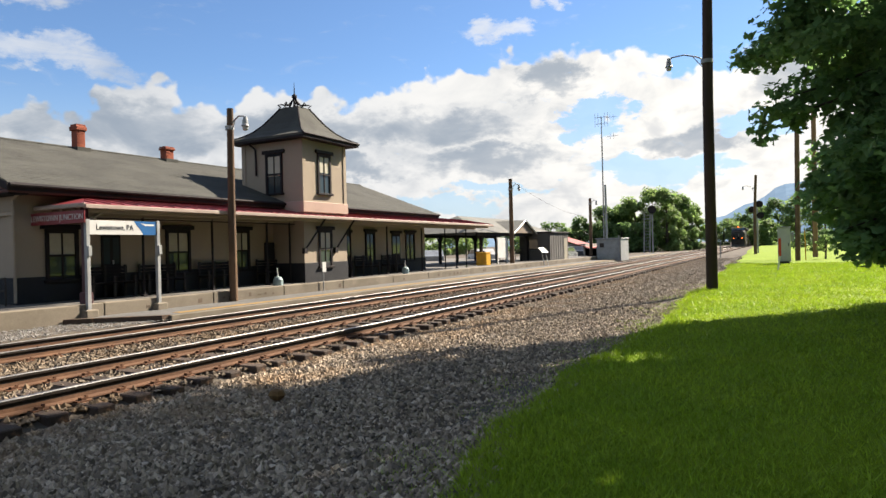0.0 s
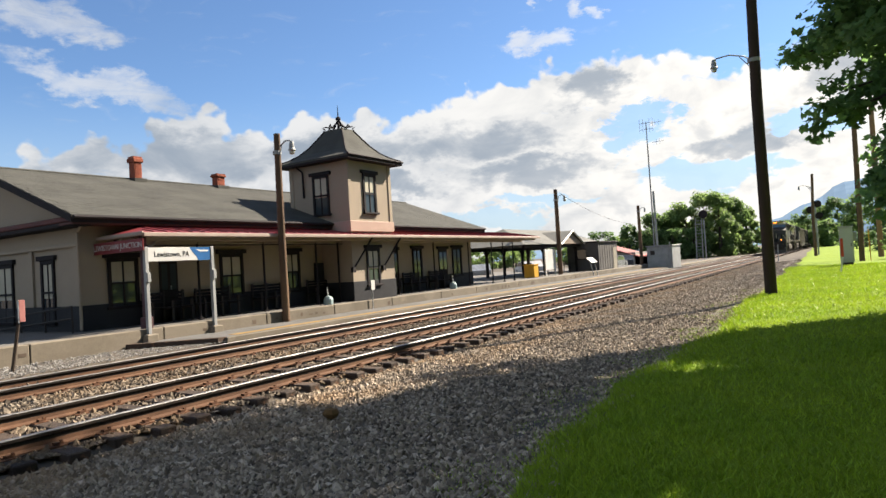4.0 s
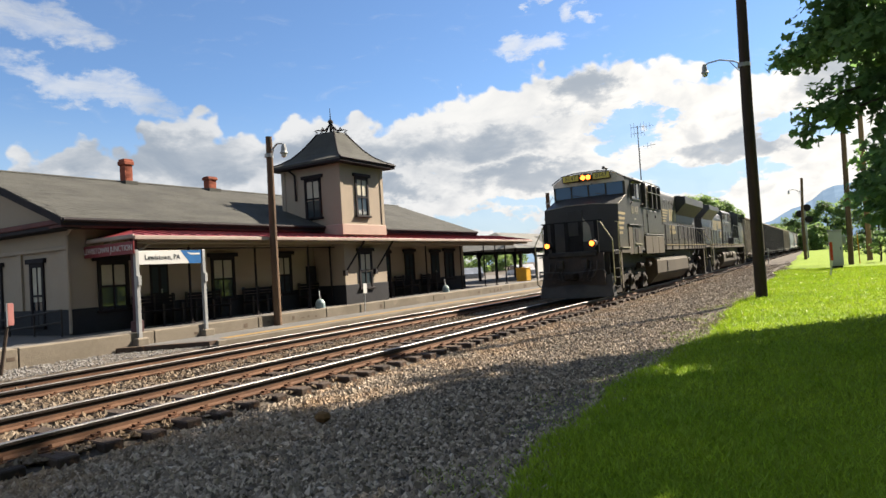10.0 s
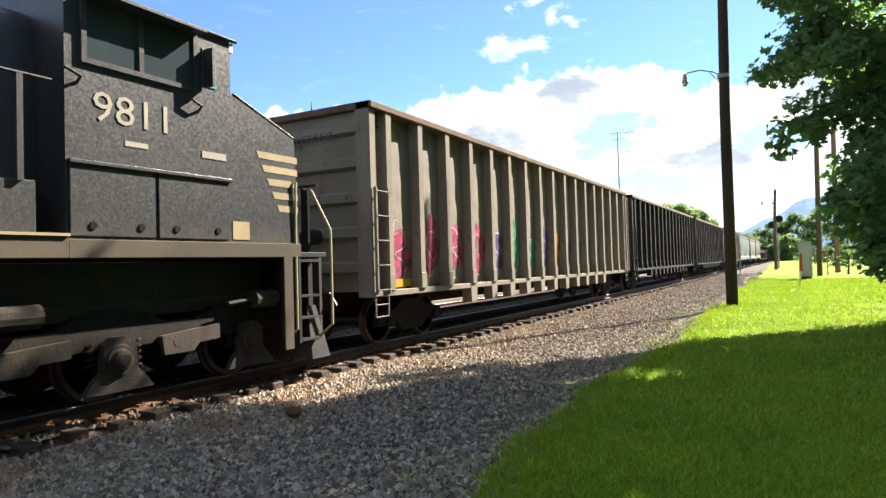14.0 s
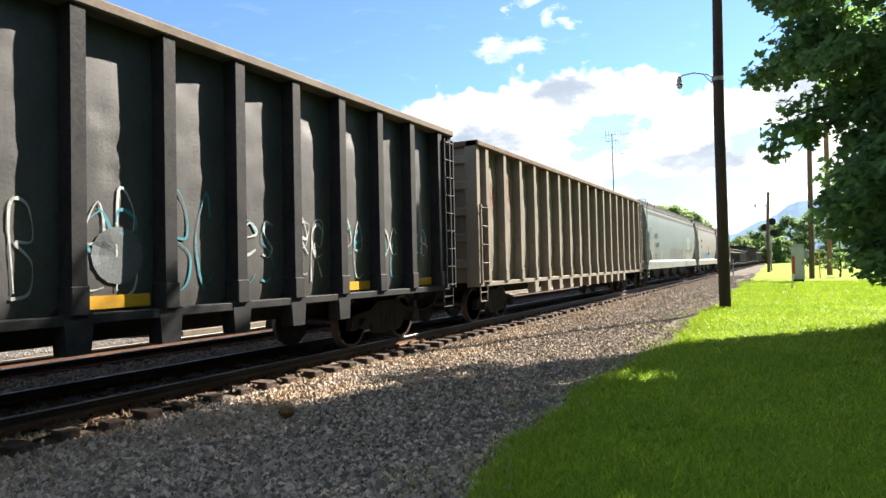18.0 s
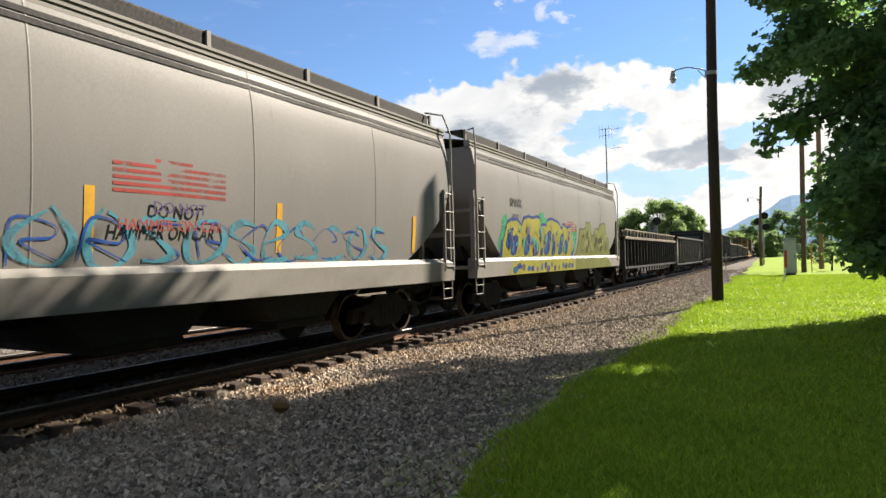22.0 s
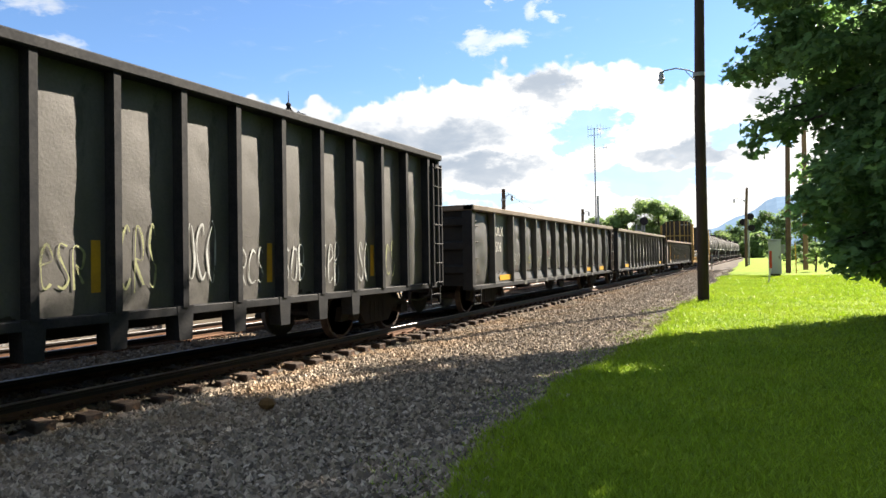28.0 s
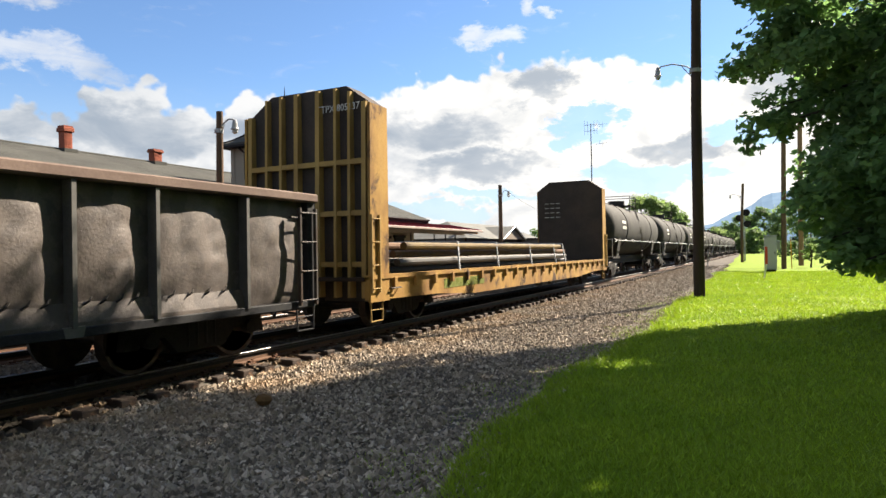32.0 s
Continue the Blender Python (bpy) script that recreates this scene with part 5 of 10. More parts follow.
GLYPHS = (((0.2, 0.0), (0.2, 1.0), (0.7, 0.95), (0.75, 0.6), (0.25, 0.5), (0.8, 0.35), (0.7, 0.02), (0.2, 0.0)),
          ((0.8, 0.85), (0.5, 1.0), (0.15, 0.7), (0.1, 0.3), (0.45, 0.0), (0.85, 0.15)),
          ((0.8, 0.9), (0.4, 1.0), (0.2, 0.75), (0.5, 0.5), (0.8, 0.25), (0.5, 0.0), (0.15, 0.1)),
          ((0.5, 1.0), (0.1, 0.6), (0.2, 0.1), (0.6, 0.0), (0.9, 0.4), (0.75, 0.9), (0.5, 1.0)),
          ((0.15, 0.0), (0.2, 0.95), (0.75, 0.9), (0.7, 0.5), (0.25, 0.5), (0.85, 0.0)),
          ((0.1, 0.5), (0.8, 0.65), (0.5, 1.0), (0.15, 0.6), (0.25, 0.1), (0.85, 0.1)))


def scrawl(car, name, surf, y, z, w, h, material, seed, thick=0.07, loops=5, label="", rise=0.0):
    """Painted strokes that say nothing: bent lines on a side, surf(z, y) metres out, one part a stroke."""
    r = random.Random(seed)
    for i in range(loops):
        y0 = y + w * i / loops
        pts = [(y0 + w / loops * 1.05 * (p + r.uniform(-0.08, 0.08)), z + h * (q + r.uniform(-0.09, 0.09))) for p, q in r.choice(GLYPHS)]
        pts = [pts[0]] + pts + [pts[-1]]
        line = []
        for a, b, c, d in zip(pts, pts[1:], pts[2:], pts[3:]):
            for q in (0.0, 0.17, 0.33, 0.5, 0.67, 0.83):
                line.append(tuple(0.5 * (2 * b[k] + (c[k] - a[k]) * q + (2 * a[k] - 5 * b[k] + 4 * c[k] - d[k]) * q * q + (3 * b[k] - a[k] - 3 * c[k] + d[k]) * q ** 3) for k in (0, 1)))
        left, right = [], []
        for k in range(len(line)):
            (ya, za), (yb, zb) = line[max(k - 1, 0)], line[min(k + 1, len(line) - 1)]
            d = math.hypot(yb - ya, zb - za) or 1
            half = thick * 0.33 * (0.75 + 0.4 * math.sin(k * 0.4 + seed))
            ny, nz = -(zb - za) / d * half, (yb - ya) / d * half
            (yc, zc), x = line[k], 0.006 + 0.0012 * (i % 3) + rise
            left.append((surf(zc + nz, yc + ny) + x, yc + ny, zc + nz))
            right.append((surf(zc - nz, yc - ny) + x, yc - ny, zc - nz))
        part(name, Shape().grid([left, right]), material, car, label)


def spread(car, name, surf, y0, y1, low, crest, material, rise=0.006, label="", n=60):
    """A sprayed field between a foot line and a stepped crest; crest: pairs of y and height."""
    def height(y):
        for (a, za), (b, zb) in zip(crest, crest[1:]):
            if y <= b:
                return za + (zb - za) * min(max((y - a) / max(b - a, 1e-6), 0), 1)
        return crest[-1][1]

    rows = []
    for i in range(9):
        row = []
        for j in range(n + 1):
            y = y0 + (y1 - y0) * j / n
            z = low + (max(height(y) + 0.02 * math.sin(9 * y) + 0.012 * math.sin(31 * y), low + 0.01) - low) * i / 8
            row.append((surf(z, y) + rise, y, z))
        rows.append(row)
    return part(name, Shape().grid(rows), material, car, label)


def blot(car, name, surf, y, z, ry, rz, material, rise=0.01, label="", lean=0.0, wob=0.0):
    """A round sprayed spot."""
    rows = []
    for q in (0.02, 0.35, 0.7, 1.0):
        ring = []
        for k in range(17):
            a = 2 * math.pi * k / 16
            f = q * (1 + wob * math.sin(3 * a + 7 * y) + 0.5 * wob * math.sin(5 * a + z))
            zz = z + f * rz * math.sin(a)
            yy = y + f * ry * math.cos(a) + lean * (zz - z)
            ring.append((surf(zz, yy) + rise, yy, zz))
        rows.append(ring)
    return part(name, Shape().grid(rows), material, car, label)


def patch(car, name, surf, y, z, w, h, material, seed=0, wob=0.0, rise=0.005, label="", lean=0.0):
    """A painted patch with an uneven outline that follows the side."""
    r = random.Random(seed)
    ph = [r.uniform(0, 6.3) for _ in range(4)]
    rows = []
    for i in range(11):
        v = i / 10
        k = math.sqrt(max(0.0, 1 - (2 * v - 1) ** 4)) if wob else 1.0
        a = y + lean * v * h + w / 2 * (1 - k) + wob * w * 0.12 * math.sin(7 * v + ph[0])
        b = y + lean * v * h + w - w / 2 * (1 - k) + wob * w * 0.12 * math.sin(8 * v + ph[1])
        zz = z + h * v
        rows.append([(surf(zz, a + (b - a) * q) + rise, a + (b - a) * q, zz + wob * h * 0.05 * math.sin(9 * q + ph[2]) * (i in (0, 10))) for q in (0, 0.34, 0.67, 1)])
    return part(name, Shape().grid(rows), material, car, label)


TONE = 0.62          # sprayed paint is scaled down less
def worn_through(m, bare):
    """Lets flecks of the ground show through a paint."""
    t = m.node_tree
    out = next(n for n in t.nodes if n.bl_idname == "ShaderNodeOutputMaterial")
    coat = out.inputs[0].links[0].from_socket
    at, noise, ramp = t.nodes.new("ShaderNodeTexCoord"), t.nodes.new("ShaderNodeTexNoise"), t.nodes.new("ShaderNodeMapRange")
    clear, mixer = t.nodes.new("ShaderNodeBsdfTransparent"), t.nodes.new("ShaderNodeMixShader")
    t.links.new(at.outputs["Object"], noise.inputs["Vector"])
    noise.inputs["Scale"].default_value, noise.inputs["Detail"].default_value, noise.inputs["Roughness"].default_value = 3.5, 8.0, 0.7
    ramp.inputs[1].default_value, ramp.inputs[2].default_value = bare - 0.12, bare + 0.12
    t.links.new(noise.outputs["Fac"], ramp.inputs[0])
    t.links.new(ramp.outputs[0], mixer.inputs[0])
    t.links.new(clear.outputs[0], mixer.inputs[1]), t.links.new(coat, mixer.inputs[2])
    t.links.new(mixer.outputs[0], out.inputs[0])
    return m


PAINT = {n: worn_through(surface("spray_" + n, c, tuple(v * 0.8 for v in c), 0.6, size=2.5, grain=50, bump=0.02), 0.40) for n, c in dict(
    white=(0.66, 0.68, 0.66), cyan=(0.10, 0.36, 0.46), blue=(0.02, 0.10, 0.42), yellow=(0.55, 0.50, 0.07), olive=(0.24, 0.27, 0.06), pink=(0.50, 0.08, 0.17),
    red=(0.45, 0.07, 0.06), green=(0.03, 0.34, 0.14), black=(0.02, 0.02, 0.022), orange=(0.6, 0.22, 0.03), violet=(0.13, 0.08, 0.24), lime=(0.5, 0.52, 0.28), teal=(0.10, 0.30, 0.29)).items()}
TONE = 0.34



def gondola(label, length, top, sill, pitch, panel, frame_paint, chord_paint, depth=0.24, post_w=0.17, chord_h=0.14, flare=0.0, belly=0.0, rack=False, lip=0.0,
            first=0.55, seed=1, dent=0.02, fin=0.42, plates=(), number="", mark="", mark_bay=1, letter=M_LETTER, post_paint=None, wide=0.0):
    car = thing("gondola_car", label, "rail car", "cars of the train")
    half, out = length / 2, 1.55
    wall = out - depth
    inner = first + wide
    n = max(2, round((length - 2 * inner) / pitch))
    pitch = (length - 2 * inner) / n
    posts = [-half + inner + i * pitch for i in range(n + 1)]
    if wide:
        posts = [-half + first] + posts + [half - first]
    n = len(posts) - 1
    # floor, far side and ends
    part("floor", Shape().box(-wall, wall, -half + 0.15, half - 0.15, sill + 0.02, sill + 0.1), M_STEEL, car)
    part("far_side", Shape().box(-wall - 0.03, -wall + 0.02, -half + 0.1, half - 0.1, sill, top - 0.1), panel, car)
    for i in range(n + 1):
        if i % 2 == 0:
            part("side_post", Shape().box(-out, -wall - 0.03, posts[i] - post_w / 2, posts[i] + post_w / 2, sill, top - 0.1), frame_paint, car)
    for s in (-1, 1):
        end = Shape().box(-wall - 0.05, wall + 0.05, s * (half - 0.06), s * (half - 0.10), sill, top - 0.1)
        part("end_wall", end, frame_paint if top < 3 else panel, car)
        for k in range(3 if top < 3.2 else 5):
            z = sill + (top - sill) * (k + 0.7) / (3.4 if top < 3.2 else 5.4)
            part("end_rib", Shape().prism([(s * (half - 0.06), z - 0.13), (s * (half + 0.05), z - 0.08), (s * (half + 0.05), z + 0.08), (s * (half - 0.06), z + 0.13)], 0, -wall, wall), frame_paint, car)
        part("corner_post", Shape().box(wall - 0.12, out - 0.03, s * (half - 0.16), s * (half + 0.04), sill - 0.1, top - 0.05, 0.015), frame_paint, car)
        part("corner_post", Shape().box(-wall + 0.12, -out + 0.03, s * (half - 0.16), s * (half + 0.04), sill - 0.1, top - 0.05, 0.015), frame_paint, car)
    # top chord
    chord = Shape()
    chord.box(wall - 0.08, out + 0.03, -half - 0.06, half + 0.06, top - chord_h, top, 0.02).box(-wall + 0.08, -out - 0.03, -half - 0.06, half + 0.06, top - chord_h, top, 0.02)
    for s in (-1, 1):
        chord.box(-out, out, s * (half - 0.14), s * (half + 0.06), top - chord_h, top, 0.02)
    part("top_chord", chord, chord_paint, car)
    # near side: panels between posts, each post with its foot
    rises = [hammered(seed * 10 + k, pitch, top - 0.12 - sill, dent if k < 4 else 0.006) for k in range(5)]
    variants = [mesh_of("panel", dented(f, pitch, top - 0.12 - sill), panel, True) for f in rises]
    skins = []
    if wide:
        broad_rises = [hammered(seed * 10 + 6 + k, wide, top - 0.12 - sill, 0.006 if k == 0 and mark else dent) for k in range(2)]
        broad_meshes = [mesh_of("panel", dented(f, wide, top - 0.12 - sill), panel, True) for f in broad_rises]
    post_s = Shape().prism([(wall - 0.02, sill), (out, sill), (out, top - chord_h), (wall - 0.02, top - chord_h)], 1, -post_w / 2, post_w / 2)
    post_m = mesh_of("side_post", post_s, post_paint or frame_paint)
    foot_w = max(post_w, 0.13)
    foot_m = mesh_of("post_foot", Shape().prism([(-foot_w * 1.0, 0.02), (foot_w * 1.0, 0.02), (foot_w * 0.78, -fin), (-foot_w * 0.78, -fin)], 0, out - 0.26, out - 0.015), post_paint or frame_paint)
    tall_car = top > 4.2
    shoe_m = mesh_of("post_shoe", Shape().box(wall, out + 0.02, -post_w * 0.62, post_w * 0.62, 0.0, 0.32, 0.012), frame_paint)
    rnd = random.Random(seed)
    for i, y in enumerate(posts):
        linked("side_post", post_m, car, pose(0, y, 0))
        if tall_car:
            linked("post_shoe", shoe_m, car, pose(0, y, sill))
        if fin and 0 < i < n and abs(y) < half - 3.1:
            linked("post_foot", foot_m, car, pose(0, y, sill))
        if i < n:
            bay = posts[i + 1] - y
            if wide and i in (0, n - 1):
                skins.append((y, broad_rises[i > 0], bay))
                linked("panel", broad_meshes[i > 0], car, pose(wall, y, sill))
            else:
                k = 4 if mark and i == mark_bay else rnd.randrange(4)
                skins.append((y, rises[k], bay))
                linked("panel", variants[k], car, pose(wall, y, sill))
            if flare:
                part("foot_plate", Shape().prism([(wall + 0.055, sill + flare), (wall + 0.105, sill + 0.06), (wall + 0.105, sill - 0.08), (wall, sill - 0.08)], 1, y + post_w / 2, y + bay - post_w / 2), panel, car)
                for q in range(4):
                    yq = y + bay * (0.14 + 0.19 * q)
                    part("lashing_ring", Shape().tube([(wall + 0.07, yq, sill + flare - 0.035), (wall + 0.11, yq + 0.05, sill + flare + 0.01), (wall + 0.07, yq + 0.10, sill + flare + 0.055)], 0.012, 4), M_STEEL, car)
    end_rise = hammered(seed * 10 + 8, first - 0.06, top - 0.12 - sill, dent if first > 0.8 else 0.004)
    end_mesh = mesh_of("panel", dented(end_rise, first - 0.06, top - 0.12 - sill), panel, True)
    for y0 in (-half + 0.06, half - first):
        linked("panel", end_mesh, car, pose(wall, y0, sill))
        skins.append((y0, end_rise, first))
    part("side_sill", Shape().box(wall - 0.1, out - 0.02 - 0.5 * lip, -half, half, sill - 0.10, sill + 0.012, 0.01), frame_paint, car)
    part("side_sill", Shape().box(-wall + 0.1, -out + 0.02, -half, half, sill - 0.10, sill + 0.012, 0.01), frame_paint, car)
    if belly:
        a, b = half - 2.6, half - 4.2
        s = Shape()
        for x in (out - 0.10, -out + 0.10):
            s.prism([(-a, sill), (-b, sill - belly), (b, sill - belly), (a, sill)], 0, x - 0.02, x + 0.02)
        part("belly_plate", s, surface("belly_grey", (0.32, 0.30, 0.27), (0.24, 0.22, 0.20), 0.8, size=2, grain=30, stain=(0.16, 0.12, 0.09)), car, "worn grey belly plate")
    part("centre_sill", Shape().box(-0.33, 0.33, -half - 0.05, half + 0.05, sill - 0.42 if sill > 0.95 else 0.62, sill), M_SIDEFRAME, car)
    if rack:
        s = Shape()
        for y in posts:
            s.box(out - 0.10, out - 0.02, y - 0.04, y + 0.04, top, top + 0.30)
        s.box(out - 0.12, out, -half, half, top + 0.29, top + 0.36, 0.01)
        part("side_rack", s, chord_paint, car)
        part("rack_board", Shape().box(out - 0.19, out - 0.17, -half, half, top - 0.02, top + 0.31), M_STEEL, car, "black board behind the rack")
        s = Shape().box(-out + 0.12, -out, -half, half, top + 0.29, top + 0.36, 0.01)
        for y in posts:
            s.box(-out + 0.1, -out + 0.02, y - 0.04, y + 0.04, top, top + 0.30)
        part("side_rack", s, chord_paint, car)
    zt = top - 0.25
    if top > 3.2:
        ladder(car, out + 0.02, half - 0.42, half - 0.02, sill - 0.05, zt, frame_paint)
        ladder(car, out + 0.02, -half + 0.04, -half + 0.44, sill - 0.05, sill + 0.55 * (top - sill), frame_paint)
    else:
        ladder(car, out + 0.02, half - 0.42, half - 0.02, sill - 0.05, zt, M_RUSTRAIL, name="ladder")
        for k in range(4):
            grab(car, wall + 0.02, -half + 0.12, -half + 0.5, sill + 0.3 + 0.42 * k, M_RUSTRAIL)
    for s in (-1, 1):
        stirrup(car, out - 0.03, s * (half - 0.25), sill - 0.04, frame_paint)
        grab(car, wall, s * (half - 0.3) - 0.2, s * (half - 0.3) + 0.2, top - 0.4, M_RUSTRAIL)
        add_truck(car, s * (half - 2.0))
    add_couplers(car, half)
    part("brake_rigging", Shape().tube([(0.55, -half + 3.4, sill - 0.18), (0.55, half - 3.4, sill - 0.18)], 0.03, 6).tube([(-0.5, 0.4, sill - 0.3), (-0.5, 1.6, sill - 0.3)], 0.16, 8), M_SIDEFRAME, car)
    for i in plates:
        y, y1 = posts[i], posts[i + 1]
        zr = sill + (0.08 if flare else 0.05)
        part("reflector", Shape().box(wall + (0.107 if flare else 0.035), wall + (0.115 if flare else 0.05), y + post_w + 0.3 * (y1 - y) * bool(flare), y1 - post_w, zr, zr + 0.15), M_REFLECT, car, "yellow reflector strip")
    y = posts[mark_bay] + (0.44 if wide else 0.52) * (posts[mark_bay + 1] - posts[mark_bay])
    if mark and top < 2.5:
        part("number_plate", Shape().box(wall + 0.004, wall + 0.012, y - 0.40 * pitch, y + 0.44 * pitch, sill + 0.42 * (top - sill), sill + 0.84 * (top - sill)), BLK, car, "black painted number panel")
    if mark:
        lettering(mark, 0.36 if top > 3 else 0.42, letter, car, wall + 0.018, y, sill + 0.70 * (top - sill) + (0.25 if top > 3 else 0.0), "stencilled white letters", 0.74 if top < 3 else 0.82)
    if number:
        lettering(number, 0.36 if top > 3 else 0.42, letter, car, wall + 0.018, y, sill + 0.70 * (top - sill) - (0.15 if top > 3 else 0.46), "stencilled white numbers", 0.74 if top < 3 else 0.82)
    BAYS[car.name] = (wall, half, first, pitch)
    POSTS[car.name] = posts
    SKINS[car.name] = lambda z, y: wall + 0.006 + next((f(y - y0, z - sill) for y0, f, w in skins if y0 <= y <= y0 + w), 0.0)
    return car


def tag_bays(car, bays, colours, z0, h, seed, thick=0.05, loops=2):
    """Scrawls inside a gondola's bays."""
    r = random.Random(seed)
    posts = POSTS[car.name]
    for i in bays:
        y, pitch = posts[i] + 0.12, posts[i + 1] - posts[i]
        scrawl(car, "spray_paint", SKINS[car.name], y, z0 + r.uniform(-.1, .1), pitch - 0.42, h * r.uniform(0.7, 1.1), PAINT[r.choice(colours)], seed * 50 + i, thick, loops, "sprayed scrawl")


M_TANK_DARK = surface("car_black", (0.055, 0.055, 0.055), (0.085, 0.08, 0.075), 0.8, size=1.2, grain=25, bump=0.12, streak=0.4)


def hopper(label, length, paint, edge_paint, seed=1, top=4.42):
    """A covered hopper with rounded sides, sloped ends, a ribbed roof edge and a walkway on top."""
    car = thing("covered_hopper_car", label, "rail car", "cars of the train")
    half = length / 2

    def side(z, y=0):
        return 1.575 - 0.085 * ((z - 2.9) / 1.4) ** 2 - (0.05 * max(0, z - 3.9) / 0.5)

    def reach(z):
        if z > 3.15:
            return half - 0.12
        q = (3.15 - z) / 1.6
        return half - 0.12 - 1.75 * q ** 1.7

    zs = [1.5 + (top - 0.14 - 1.5) * i / 16 for i in range(17)]
    ny = max(20, int(length * 1.6))
    r = random.Random(seed)
    soft = [(r.uniform(-half, half), r.uniform(1.7, 4), r.uniform(0.3, 0.9), r.uniform(-0.012, 0.012)) for _ in range(26)]

    def skin(y, z):
        return side(z) + sum(a * math.exp(-((y - u) ** 2 + (z - v) ** 2) / (s * s)) for u, v, s, a in soft)

    rows = [[(skin(y, z), y, z) for y in (-reach(z) + 2 * reach(z) * j / ny for j in range(ny + 1))] for z in zs]
    part("side_sheet", Shape().grid(rows), paint, car, smooth=True)
    part("side_sheet", Shape().grid([[(-side(z), y, z) for y in (-reach(z) + 2 * reach(z) * j / 8 for j in range(9))][::-1] for z in zs]), paint, car, smooth=True)
    for s in (-1, 1):
        sheet = Shape().grid([[(side(z) * (1 - 2 * j / 4), s * reach(z), z) for j in range(5)][::s] for z in zs])
        part("end_sheet", sheet, paint, car, smooth=True)
    # weld seams
    for k in range(1, int(length / 3.1)):
        y = -half + k * length / int(length / 3.1)
        part("seam", Shape().grid([[(skin(y, z) + 0.002, y - 0.012, z), (skin(y, z) + 0.0045, y, z), (skin(y, z) + 0.002, y + 0.012, z)] for z in zs if reach(z) > abs(y) + 0.1]), paint, car)
    # roof with its three ribs along the edge
    x1 = side(top)
    roof = Shape().grid([[(x, y, top + 0.16 * (1 - (x / x1) ** 2)) for x in (x1 * q for q in (1, 0.75, 0.4, 0, -0.4, -0.75, -1))] for y in (-half + 0.06, half - 0.06)])
    roof.box(x1 - 0.12, x1 + 0.012, -half + 0.06, half - 0.06, top - 0.15, top + 0.012).box(-x1 - 0.012, -x1 + 0.12, -half + 0.06, half - 0.06, top - 0.15, top + 0.012)
    part("roof", roof, paint, car)
    for k, z in enumerate((top - 0.17, top - 0.09, top - 0.01)):
        part("roof_rib", Shape().prism([(x1 - 0.01, z - 0.028), (x1 + 0.045, z - 0.02), (x1 + 0.045, z + 0.02), (x1 - 0.01, z + 0.028)], 1, -half + 0.04, half - 0.04), edge_paint, car)
    # walkway of open mesh on posts
    xs = x1 - 0.22
    walkway = Shape().box(xs - 0.5, xs, -half + 0.2, half - 0.2, top + 0.30, top + 0.325)
    part("running_board", walkway, M_STEEL, car, "dark steel walkway grating")
    part("running_board", Shape().box(-xs + 0.5, -xs, -half + 0.2, half - 0.2, top + 0.30, top + 0.325), M_STEEL, car)
    screen = Shape().box(xs + 0.01, xs + 0.02, -half + 0.4, half - 0.4, top + 0.05, top + 0.29)
    part("walkway_screen", screen, M_TANK_DARK, car)
    n = round(length / 2.2)
    for i in range(n + 1):
        y = -half + 0.3 + (length - 0.6) * i / n
        part("walkway_post", Shape().box(xs, xs + 0.05, y - 0.035, y + 0.035, top - 0.02, top + 0.33), edge_paint, car)
    part("hatch", Shape().box(-0.35, 0.35, -half + 1.2, half - 1.2, top + 0.12, top + 0.3, 0.04), paint, car)
    # sill and end frames
    part("side_sill", Shape().prism([(1.35, 1.06), (1.60, 1.06), (1.62, 1.46), (1.53, 1.55), (1.35, 1.55)], 1, -half, half), edge_paint, car)
    part("side_sill", Shape().prism([(-1.35, 1.06), (-1.60, 1.06), (-1.62, 1.46), (-1.53, 1.55), (-1.35, 1.55)], 1, -half, half), edge_paint, car)
    part("centre_sill", Shape().box(-0.35, 0.35, -half - 0.05, half + 0.05, 0.85, 1.28), M_SIDEFRAME, car)
    for s in (-1, 1):
        part("end_platform", Shape().box(-1.55, 1.55, s * (half - 1.5), s * half, 1.28, 1.36, 0.01), edge_paint, car)
        frame_s = Shape()
        for x in (1.5, -1.5, 0.75, -0.75):
            frame_s.box(x - 0.05, x + 0.05, s * (half - 0.06), s * (half + 0.03), 1.3, 3.25 if abs(x) > 1 else 2.8)
        frame_s.box(-1.5, 1.5, s * (half - 0.05), s * (half + 0.02), 2.72, 2.8).box(-1.5, 1.5, s * (half - 0.05), s * (half + 0.02), 2.1, 2.16)
        part("end_frame", frame_s, paint, car)
        ladder(car, 1.60, s * (half - 0.44), s * (half - 0.04), 1.3, 3.1, edge_paint, 0.34)
        part("ladder_rail", Shape().tube([(1.6, s * (half - 0.04), 3.1), (1.6, s * (half - 0.05), top - 0.1), (1.5, s * (half - 0.2), top + 0.32), (1.2, s * (half - 0.5), top + 0.36)], 0.022, 6), edge_paint, car)
        stirrup(car, 1.55, s * (half - 0.24), 1.08, edge_paint)
        add_truck(car, s * (half - 2.0))
        part("slope_brace", Shape().box(-0.06, 0.06, s * (half - 1.6), s * (half - 0.1), 1.36, 1.5).prism([(s * (half - 1.7), 1.36), (s * (half - 0.5), 2.9), (s * (half - 0.6), 2.9), (s * (half - 1.85), 1.36)], 0, -0.6, -0.5)
             .prism([(s * (half - 1.7), 1.36), (s * (half - 0.5), 2.9), (s * (half - 0.6), 2.9), (s * (half - 1.85), 1.36)], 0, 0.5, 0.6), M_SIDEFRAME, car)
    # discharge bays below
    bays = 4 if length > 17 else 3
    span = length - 6.6
